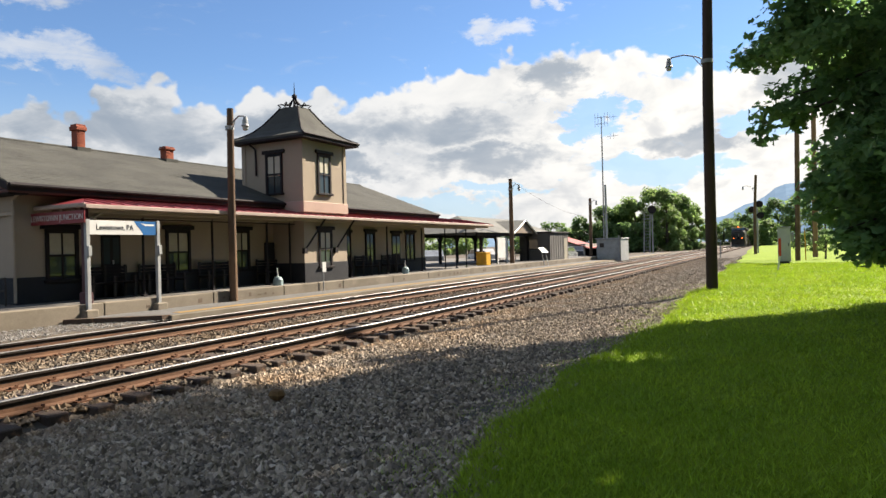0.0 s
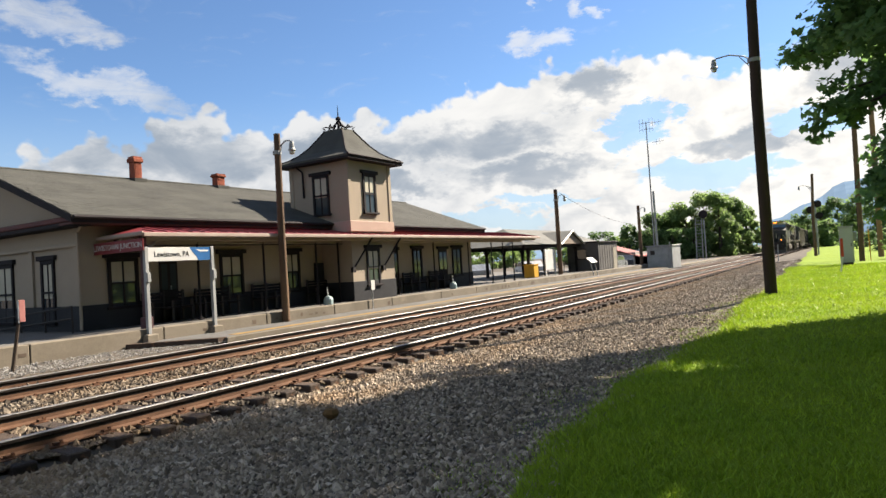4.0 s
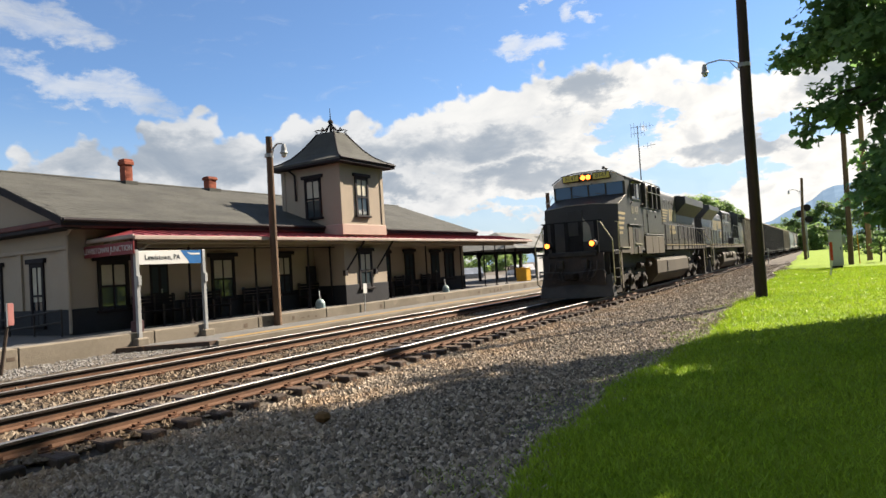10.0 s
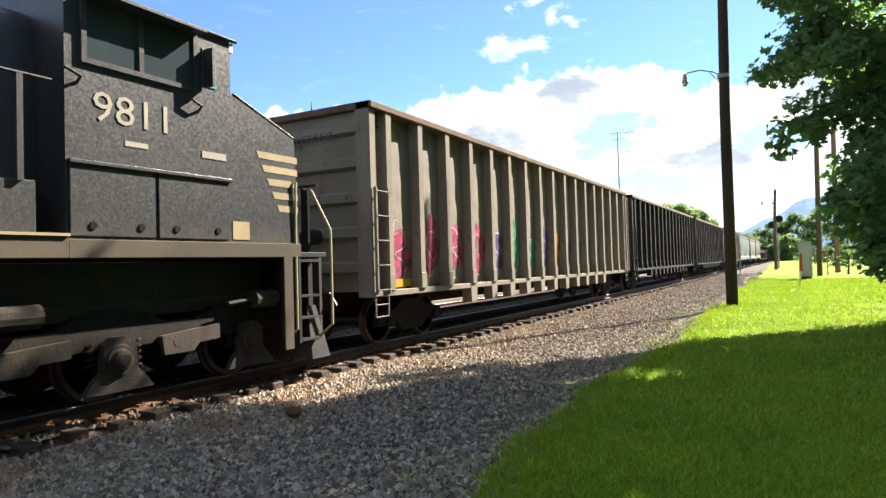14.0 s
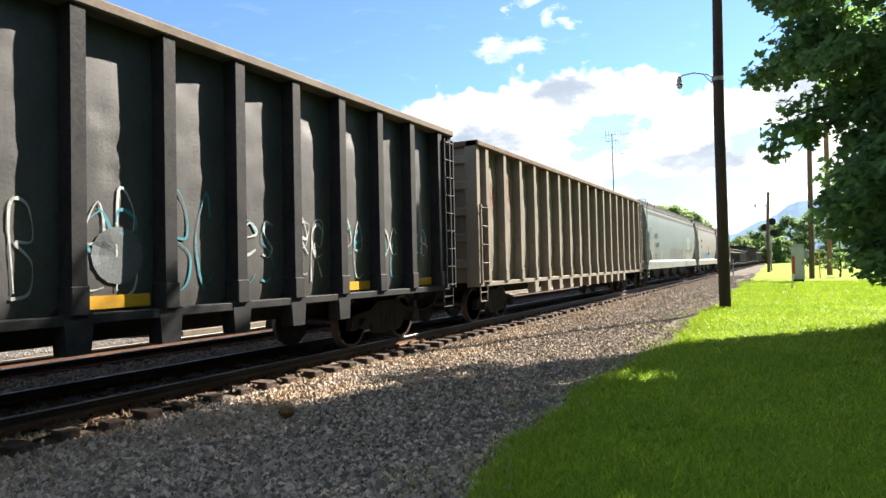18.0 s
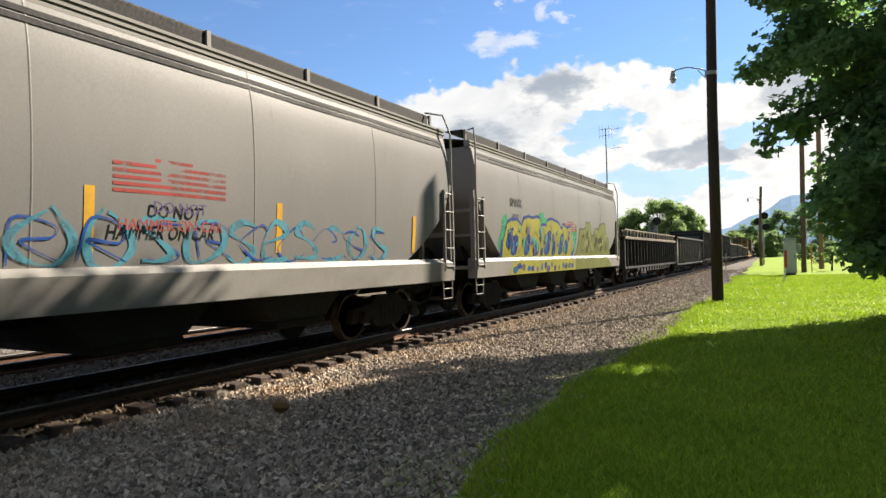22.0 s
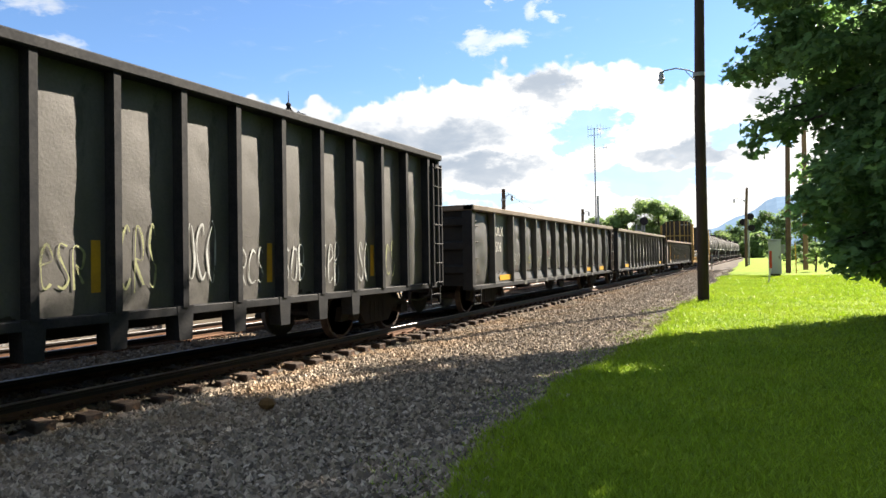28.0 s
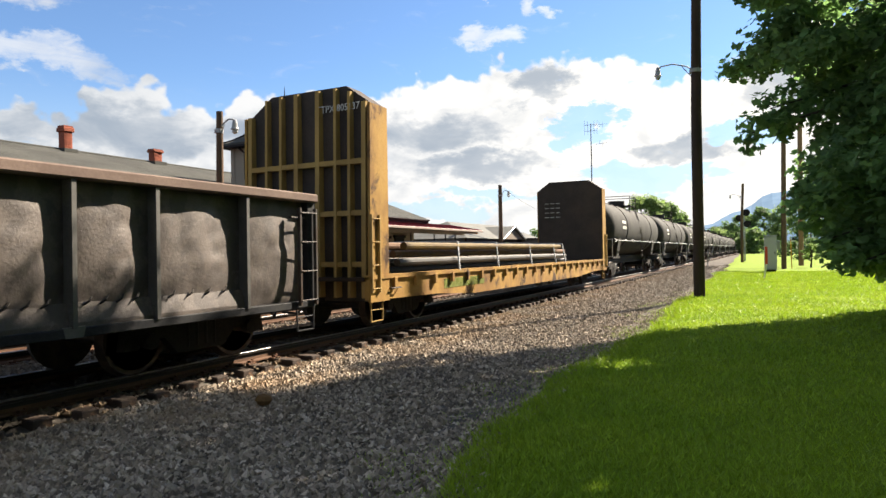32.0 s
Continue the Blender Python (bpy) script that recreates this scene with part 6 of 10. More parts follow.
    for i in range(bays):
        y = -span / 2 + span * (i + 0.5) / bays
        w = span / bays
        # bays are black instead of body paint, for the shade below the sill
        part("outlet_bay", Shape().prism([(y - w * 0.48, 1.3), (y + w * 0.48, 1.3), (y + w * 0.22, 0.62), (y - w * 0.22, 0.62)], 0, -1.15, 1.15), M_TANK_DARK, car)
        part("outlet_gate", Shape().box(-1.2, 1.2, y - w * 0.2, y + w * 0.2, 0.5, 0.62, 0.02), M_SIDEFRAME, car)
    add_couplers(car, half)
    # shade in the roof edge's grooves, painted as dark strips on the sheet
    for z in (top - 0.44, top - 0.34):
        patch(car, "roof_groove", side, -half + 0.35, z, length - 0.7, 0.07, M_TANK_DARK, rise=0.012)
    return car, side


def bulkhead_flat(length):
    car = thing("bulkhead_flat_car", "rusty yellow bulkhead flat car with tall end walls", "rail car", "cars of the train")
    half = length / 2
    rust = surface("flat_rust_yellow", (0.98, 0.58, 0.15), (0.55, 0.29, 0.10), 0.85, size=1.2, grain=30, bump=0.3, stain=(0.16, 0.09, 0.05), stain_at=0.58, streak=0.4)
    ribs = surface("flat_rib_yellow", (0.95, 0.62, 0.20), (0.70, 0.44, 0.15), 0.8, size=1.5, grain=30, bump=0.2, streak=0.5)
    plate = surface("bulkhead_plate", (0.10, 0.085, 0.075), (0.16, 0.12, 0.095), 0.8, size=1.2, grain=30, bump=0.25)
    part("deck", Shape().box(-1.5, 1.5, -half, half, 1.02, 1.10), surface("deck_planks", (0.16, 0.10, 0.06), (0.09, 0.06, 0.04), 0.9, size=2, grain=25), car)
    for s in (-1, 1):
        sill = Shape().prism([(-half, 1.1), (-half, 0.66), (-half + 2.8, 0.62), (-half + 5, 0.5), (half - 5, 0.5), (half - 2.8, 0.62), (half, 0.66), (half, 1.1)], 0, s * 1.46, s * 1.55)
        sill.box(s * 1.44, s * 1.6, -half, half, 1.06, 1.14)
        part("side_sill", sill, rust, car)
        for i in range(22):
            y = -half + 0.9 + (length - 1.8) * i / 21
            part("stake_pocket", Shape().box(s * 1.55, s * 1.63, y - 0.06, y + 0.06, 0.86, 1.08, 0.01), rust, car)
    part("centre_sill", Shape().box(-0.35, 0.35, -half, half, 0.6, 1.02), M_SIDEFRAME, car)
    for s in (-1, 1):
        top, yo, yi = 4.87, s * (half - 0.02), s * (half - 0.70)
        outline = [(-1.55, 0.62), (1.55, 0.62), (1.55, top - 0.42), (0.95, top), (-0.95, top), (-1.55, top - 0.42)]
        part("bulkhead", Shape().prism(outline, 1, min(yi, yo - s * 0.2), max(yi, yo - s * 0.2)), plate, car, "dark steel end wall with yellow ribs")
        w, base = 0.06, 0.7
        for i, x in enumerate((-1.45, -1.0, -0.62, -0.22, 0.32, 0.75, 1.08, 1.42)):
            t = top - 0.05 if abs(x) < 0.98 else top - 0.05 - (abs(x) - 0.95) * 0.7
            wide = 0.1 if i in (3, 4, 0, 7) else w
            part("bulkhead_rib", Shape().prism([(yi + s * 0.085, base), (yo, base), (yo - s * 0.08, t), (yi + s * 0.085, t)], 0, x - wide / 2, x + wide / 2), ribs, car)
        for z in (1.35, 2.35, 3.35):
            part("bulkhead_rail", Shape().box(-1.45, 1.45, yo - s * 0.2, yo - s * 0.06, z - 0.05, z + 0.05), ribs, car)
        for x in (-1.55, 1.55):
            part("bulkhead_edge", Shape().prism([(yo, 0.62), (yi, 0.62), (yi, top - 0.42), (yo - s * 0.06, top - 0.42)], 0, x - 0.03, x + 0.03), rust, car)
        ladder(car, 1.60, yo - s * 0.30, yo - s * 0.02, 0.8, 2.3, ribs, 0.36)
        ys = yi - s * 0.02
        for row in range(4):
            for col in range(3):
                part("bulkhead_slot", Shape().box(-1.2 + 0.28 * col, -1.0 + 0.28 * col, ys - 0.012, ys + 0.0, top - 1.05 - 0.22 * row, top - 1.02 - 0.22 * row), M_LETTER, car) if s > 0 else None
        add_truck(car, s * (half - 2.3))
        stirrup(car, 1.5, s * (half - 0.35), 0.66, ribs)
        grab(car, 1.56, s * (half - 0.9) - 0.2, s * (half - 0.9) + 0.2, 0.86, M_RUSTRAIL)
    lettering("TTPX 805137", 0.2, M_LETTER, car, 0.82, -half + 0.10, 4.42, "stencilled white letters", 0.9, toward=0)
    part("lettering_bar", Shape().box(1.552, 1.556, -half + 3.2, -half + 5.6, 0.72, 0.94), PAINT["olive"], car, "worn unreadable stencil")
    add_couplers(car, half)
    # a load of pipes in layers with stakes and straps
    pipe_paints = [surface("pipe_rust", (0.42, 0.22, 0.11), (0.28, 0.16, 0.10), 0.8, size=2, grain=30), surface("pipe_grey", (0.15, 0.14, 0.13), (0.10, 0.095, 0.09), 0.6, size=2, grain=30),
                   surface("pipe_yellow", (0.36, 0.23, 0.06), (0.22, 0.14, 0.05), 0.7, size=2, grain=30), surface("pipe_black", (0.04, 0.042, 0.045), (0.07, 0.07, 0.07), 0.5, size=2, grain=30)]
    r = random.Random(4)
    for layer in range(4):
        for i in range(8):
            x = -1.3 + 0.35 * i + (0.17 if layer % 2 else 0)
            if x > 1.35:
                continue
            y0, y1 = -half + 1.1 + r.uniform(0, 0.8), half - 5.4 - 0.5 * layer + r.uniform(-0.6, 0.6)
            z = 1.10 + 0.085 + 0.175 * layer
            part("pipe", Shape().tube([(x, y0, z), (x, y1, z)], 0.085, 10), pipe_paints[r.choice((0, 0, 1, 1, 2, 3))], car)
    for y in (-half + 4, -half + 6.6, -half + 9.5, -half + 12.2, -half + 13.4):
        part("strap", Shape().tube([(1.58, y, 1.1), (1.35, y + 0.4, 1.82), (0, y + 0.4, 1.84), (-1.35, y + 0.4, 1.82), (-1.58, y, 1.1)], 0.03, 5), M_GALV, car, "pale tie-down strap")
    part("wood_board", Shape().box(-1.3, 0.95, half - 0.62, half - 0.57, 1.12, 2.35), surface("plywood", (0.60, 0.38, 0.22), (0.48, 0.30, 0.17), 0.85, size=1.5, grain=30), car, "brown plywood sheet against the end wall")
    return car


def tank_car(seed):
    car = thing("tank_car", "dull black tank car with a dusty top", "rail car", "cars of the train")
    half, r, zc = 8.3, 1.46, 2.78
    shell = TANK_SHELL
    linked("tank", shell, car)
    linked("dome", TANK_DOME, car)
    linked("platform_rail", TANK_RAIL, car)
    linked("tank_band", TANK_BAND, car, pose(0, -4.2, 0)), linked("tank_band", TANK_BAND, car, pose(0, 4.2, 0))
    linked("side_rail", TANK_SIDE, car)
    linked("centre_sill", TANK_SILL, car)
    for s in (-1, 1):
        linked("saddle", TANK_SADDLE, car, pose(0, s * 5.9, 0))
        linked("end_rail", TANK_END, car, pose(0, 0, 0, 0, 0, 0 if s > 0 else 180))
        add_truck(car, s * (half - 1.9))
    linked("ladder", TANK_LADDER, car)
    linked("lettering_bar", TANK_MARK, car)
    return car


M_TANK = surface("tank_black", (0.06, 0.058, 0.052), (0.10, 0.094, 0.085), 0.85, size=0.9, grain=25, bump=0.12, streak=0.5, stain=(0.12, 0.11, 0.095), stain_at=0.62)


def tank_meshes():
    half, r, zc = 8.3, 1.46, 2.78
    prof = [(-half, 0.05), (-half + 0.02, 0.5), (-half + 0.16, 1.0), (-half + 0.36, 1.28), (-half + 0.6, 1.42), (-half + 0.85, r)]
    prof = prof + [(-2.7, r), (0, r), (2.7, r)] + [(-a, b) for a, b in prof[::-1]]
    out = [mesh_of("tank", Shape().tube([(0, a, zc) for a, _ in prof], [b for _, b in prof], 28), M_TANK, True)]
    out.append(mesh_of("dome", Shape().tube([(0, 0, zc + r - 0.15), (0, 0, zc + r + 0.38)], 0.5, 14).box(-1.0, 1.0, -0.9, 0.9, zc + r + 0.02, zc + r + 0.06), M_STEEL))
    rail = Shape()
    for x in (-1.0, 1.0):
        rail.tube([(x, -0.95, zc + 0.9), (x, -0.95, zc + r + 0.62), (x, 0.95, zc + r + 0.62), (x, 0.95, zc + 0.9)], 0.025, 6).tube([(x, -0.95, zc + r + 0.3), (x, 0.95, zc + r + 0.3)], 0.02, 6)
    for y in (-0.95, 0.95):
        rail.tube([(-1, y, zc + r + 0.62), (1, y, zc + r + 0.62)], 0.025, 6)
    out.append(mesh_of("platform_rail", rail, M_STEEL))
    out.append(mesh_of("tank_band", Shape().tube([((r + 0.012) * math.cos(a), 0, zc + (r + 0.012) * math.sin(a)) for a in (math.pi * 2 * i / 32 for i in range(33))], 0.03, 5), M_STEEL))
    side = Shape()
    for s in (-1, 1):
        side.tube([(s * 1.5, -half + 0.3, 1.95), (s * 1.55, -half + 0.5, 2.05), (s * 1.55, half - 0.5, 2.05), (s * 1.5, half - 0.3, 1.95)], 0.022, 6)
        for i in range(7):
            y = -half + 0.8 + (2 * half - 1.6) * i / 6
            side.tube([(s * 1.55, y, 2.05), (s * 1.4, y, 2.15)], 0.018, 5)
    out.append(mesh_of("side_rail", side, M_GALV))
    out.append(mesh_of("centre_sill", Shape().box(-0.35, 0.35, -half - 0.3, half + 0.3, 0.75, 1.2).box(-1.5, 1.5, -half - 0.2, -half + 1.6, 1.12, 1.2).box(-1.5, 1.5, half - 1.6, half + 0.2, 1.12, 1.2)
                       .box(-0.12, 0.12, half + 0.2, half + 0.75, 0.75, 0.95).box(-0.12, 0.12, -half - 0.75, -half - 0.2, 0.75, 0.95), M_SIDEFRAME))
    out.append(mesh_of("saddle", Shape().prism([(-1.2, 1.2), (1.2, 1.2), (1.35, 2.2), (0.9, 1.75), (0, 1.4), (-0.9, 1.75), (-1.35, 2.2)], 1, -0.35, 0.35), M_STEEL))
    end = Shape()
    for x in (-1.45, -0.5, 0.5, 1.45):
        end.tube([(x, half + 0.1, 1.2), (x, half + 0.1, 2.1)], 0.022, 6)
    end.tube([(-1.45, half + 0.1, 2.1), (1.45, half + 0.1, 2.1)], 0.022, 6)
    end.tube([(1.5, half - 0.1, 1.2), (1.5, half - 0.1, 0.55), (1.5, half - 0.5, 0.55), (1.5, half - 0.5, 1.2)], 0.02, 6)
    out.append(mesh_of("end_rail", end, M_GALV))
    lad = Shape()
    for y in (-0.2, 0.2):
        lad.tube([(1.5, y, 1.1), (1.54, y, 2.5), (1.3, y, 3.5), (1.0, y, zc + r + 0.1)], 0.022, 6)
    for i in range(8):
        z = 1.2 + 0.3 * i
        x = 1.52 if z < 2.6 else 1.52 - (z - 2.6) * 0.27
        lad.tube([(x, -0.2, z), (x, 0.2, z)], 0.015, 5)
    out.append(mesh_of("ladder", lad, M_STEEL))
    mark = Shape()
    for i in range(2):
        z = 3.0 - 0.3 * i
        mark.grid([[(math.sqrt(r * r - (z + d - zc) ** 2) + 0.006, y, z + d) for y in (-5.6, -4.6)] for d in (0, 0.16)])
    out.append(mesh_of("lettering_bar", mark, M_LETTER))
    return out


TANK_SHELL, TANK_DOME, TANK_RAIL, TANK_BAND, TANK_SIDE, TANK_SILL, TANK_SADDLE, TANK_END, TANK_LADDER, TANK_MARK = tank_meshes()

# ---- locomotives ----
TAN_DUST = (0.18, 0.152, 0.115)
M_LOCO = surface("loco_black", (0.112, 0.111, 0.106), (0.085, 0.085, 0.082), 0.5, size=0.7, grain=35, bump=0.05, streak=0.5, stain=(0.17, 0.16, 0.135), stain_at=0.66, foot=(1.7, 2.9, TAN_DUST))
M_LOCO_CLEAN = surface("loco_blue_black", (0.062, 0.066, 0.076), (0.085, 0.086, 0.09), 0.38, size=0.7, grain=35, bump=0.04, streak=0.5, stain=(0.12, 0.115, 0.105), stain_at=0.68, spec=0.5, foot=(1.6, 2.2, TAN_DUST))
M_LOCO_DUST = surface("loco_dust", (0.215, 0.178, 0.128), (0.155, 0.128, 0.095), 0.85, size=0.9, grain=35, bump=0.1, streak=0.5, stain=(0.13, 0.115, 0.10), stain_at=0.66)
M_CREAM = surface("loco_cream", (0.80, 0.64, 0.36), (0.62, 0.50, 0.30), 0.6, size=2, grain=40, bump=0.04)
M_RAIL_CREAM = surface("rail_cream", (0.85, 0.78, 0.40), (0.62, 0.58, 0.36), 0.6, size=3, grain=40, bump=0.04)
M_LOCO_WHITE = surface("loco_white", (0.78, 0.72, 0.58), (0.62, 0.57, 0.46), 0.6, size=2, grain=40, bump=0.04)
M_BROW = surface("brow_white", (1.7, 1.6, 1.4), (1.2, 1.1, 0.95), 0.7, size=3, grain=40, bump=0.05, stain=(0.5, 0.42, 0.32), stain_at=0.6)
M_LAMP_ON = glow("headlamp_lit", (1.0, 0.18, 0.022), 2.2)
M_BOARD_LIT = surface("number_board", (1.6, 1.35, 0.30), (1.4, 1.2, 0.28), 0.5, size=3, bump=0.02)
M_GRILLE = surface("grille", (0.02, 0.02, 0.02), (0.045, 0.035, 0.03), 0.8, size=5, grain=30, bump=0.2)
M_HANDRAIL = surface("handrail_paint", (0.16, 0.16, 0.165), (0.10, 0.10, 0.10), 0.4, size=5, bump=0.02)
M_POSTBLACK = surface("post_black", (0.035, 0.036, 0.04), (0.05, 0.05, 0.052), 0.75, size=3, grain=30, bump=0.1, spec=0.04)
M_END = surface("end_black", (0.07, 0.07, 0.072), (0.10, 0.095, 0.085), 0.65, size=1.5, grain=30, bump=0.15, spec=0.1)
M_SEAM = surface("door_gap", (0.012, 0.012, 0.012), None, 0.9, bump=0.0)
M_SLAT = surface("slat_rust", (0.16, 0.10, 0.065), None, 0.8)
M_WING = surface("wing_grey", (0.15, 0.158, 0.175), (0.12, 0.123, 0.13), 0.45, size=1, grain=30, bump=0.05)
M_PLOW = surface("plow_grey", (0.16, 0.155, 0.15), (0.11, 0.105, 0.10), 0.6, size=1.2, grain=30, bump=0.15)


LEVELS = ((-1, -1), (1.2, 1.2), (1.36, 1.52), (1.46, 1.68), (1.56, 1.80), (2.78, 2.96), (6, 6.2))


def lifted(z):
    """Heights of the end decks' drawing to heights fitted to the camera's view."""
    for (a, ra), (b, rb) in zip(LEVELS, LEVELS[1:]):
        if z <= b:
            return ra + (rb - ra) * (z - a) / (b - a)
    return z


def loco_ends(car, Y, span, out, lit, paint):
    """Plows, couplers, hoses, steps, railings and ditch lights at both ends."""
    for front in (True, False):
        d0, d1 = (-0.65, -0.10) if front else (21.2, 20.65)
        sg = 1 if front else -1
        plow = Shape().add([(-1.45, Y(d0 + 0.42 * sg), 0.10), (0, Y(d0), 0.08), (1.45, Y(d0 + 0.42 * sg), 0.10), (1.35, Y(d1 + 0.1 * sg), 0.95), (0.55, Y(d0 + 0.32 * sg), 0.60), (-0.55, Y(d0 + 0.32 * sg), 0.60),
                            (-1.35, Y(d1 + 0.1 * sg), 0.95), (-1.45, Y(d1 + 0.3 * sg), 0.10), (1.45, Y(d1 + 0.3 * sg), 0.10), (1.35, Y(d1 + 0.3 * sg), 0.95), (-1.35, Y(d1 + 0.3 * sg), 0.95)],
                           [(0, 1, 5, 6), (1, 4, 5), (1, 2, 3, 4), (2, 8, 9, 3), (0, 6, 10, 7), (3, 9, 10, 6, 5, 4), (0, 7, 8, 2, 1), (7, 10, 9, 8)])
        part("snow_plow", plow, M_PLOW, car, "dark grey steel plow")
        span("end_plate", -1.3, 1.3, d1 + 0.1 * sg, d1 + 0.2 * sg, 0.6, 1.5, paint)
        span("anticlimber", -0.95, 0.95, d0 + 0.22 * sg, d1 + 0.2 * sg, 1.42, 1.58, paint, 0.03)
        span("coupler", -0.2, 0.2, d0 - 0.2 * sg, d1 + 0.3 * sg, 0.75, 1.0, M_SIDEFRAME, 0.05)
        for x in (-0.75, -0.55, -0.4, 0.45, 0.6, 0.8):
            part("air_hose", Shape().tube([(x, Y(d1), 1.2), (x * 1.05, Y(d0 + 0.15 * sg), 1.05), (x * 0.9, Y(d0 + 0.12 * sg), 0.7), (x * 0.6, Y(d0 + 0.1 * sg), 0.75)], 0.025, 6), M_STEEL, car)
        for x in (-0.9, -0.65, 0.5, 0.7, 0.95):
            part("air_hose", Shape().tube([(x, Y(d0 + 0.28 * sg), 1.3), (x + 0.06, Y(d0 + 0.05 * sg), 1.15), (x - 0.1, Y(d0 + 0.02 * sg), 0.85), (x - 0.3 * x, Y(d0 + 0.05 * sg), 0.8)], 0.032, 6), M_STEEL, car)
        part("cut_lever", Shape().tube([(-1.3, Y(d0 + 0.1 * sg), 1.1), (-0.3, Y(d0 - 0.05 * sg), 1.05), (0.3, Y(d0 - 0.05 * sg), 1.05), (1.2, Y(d0 + 0.1 * sg), 1.12), (1.35, Y(d0 + 0.1 * sg), 0.9)], 0.018, 6), M_HANDRAIL, car)
        span("pilot_plate", -1.2, 1.2, d0 + 0.3 * sg, d0 + 0.36 * sg, 0.55, 1.5, M_STEEL)
        for x in (-0.45, 0.5):
            span("receptacle", x - 0.12, x + 0.12, d0 + 0.14 * sg, d0 + 0.3 * sg, 1.18, 1.36, M_STEEL, 0.02)
        for s in (-1, 1):
            steps = Shape()
            for k in range(4):
                steps.box(s * 1.05, s * out, Y(d1 + 0.15 * sg), Y(d1 + 0.62 * sg), 0.42 + 0.34 * k, 0.45 + 0.34 * k)
            steps.box(s * 1.03, s * 1.06, Y(d1 + 0.15 * sg), Y(d1 + 0.65 * sg), 0.4, 1.5).box(s * 1.03, s * out, Y(d1 + 0.62 * sg), Y(d1 + 0.67 * sg), 0.4, 1.5)
            part("steps", steps, paint, car)
            part("step_plate", Shape().box(s * (out - 0.02), s * (out + 0.02), Y(d1 + 0.82 * sg), Y(d1 + 1.0 * sg), 0.34, 1.5), M_LOCO_DUST, car)
            for off, top_x in ((-0.12, 1.0), (0.72, 1.42)):
                path = [(s * top_x, Y(d1 + (off + 0.05) * sg), 2.70), (s * (top_x + 0.12), Y(d1 + off * sg), 2.68), (s * out, Y(d1 + off * sg), 1.95), (s * out, Y(d1 + off * sg), 0.62), (s * (out - 0.1), Y(d1 + (off + 0.1) * sg), 0.5)]
                part("handrail", Shape().tube(path, 0.022, 6), M_RAIL_CREAM, car, "pale yellow painted grab rail")
        for x in (-1.05, -0.75, -0.2, 0.35, 0.95):
            part("end_post", Shape().box(x - 0.075, x + 0.075, Y(d0 + 0.35 * sg), Y(d0 + 0.42 * sg), 1.5, 2.74, 0.01), M_POSTBLACK, car)
        part("end_railing", Shape().tube([(-1.2, Y(d0 + 0.38 * sg), 2.76), (1.2, Y(d0 + 0.38 * sg), 2.76)], 0.025, 6), M_POSTBLACK, car)
        part("crossover_plate", Shape().box(-0.2, 0.35, Y(d0 + 0.39 * sg), Y(d0 + 0.41 * sg), 1.56, 2.2), M_POSTBLACK, car)
        for x in (-0.87, 0.87):
            body = part("ditch_light", Shape().tube([(x, Y(d0 + 0.02 * sg), 1.86), (x, Y(d0 + 0.3 * sg), 1.86)], 0.15, 14), paint, car)
            on = front and lit
            part("lens", Shape().tube([(x, Y(d0 + 0.005 * sg), 1.86), (x, Y(d0 + 0.025 * sg), 1.86)], 0.095, 14), M_LAMP_ON if on else M_PANE, body, "lit amber lamp" if on else "")
    done = set()
    for ob in car.children_recursive:
        if ob.type == "MESH" and ob.data.name not in done:
            done.add(ob.data.name)
            for v in ob.data.vertices:
                v.co.z = lifted(v.co.z)


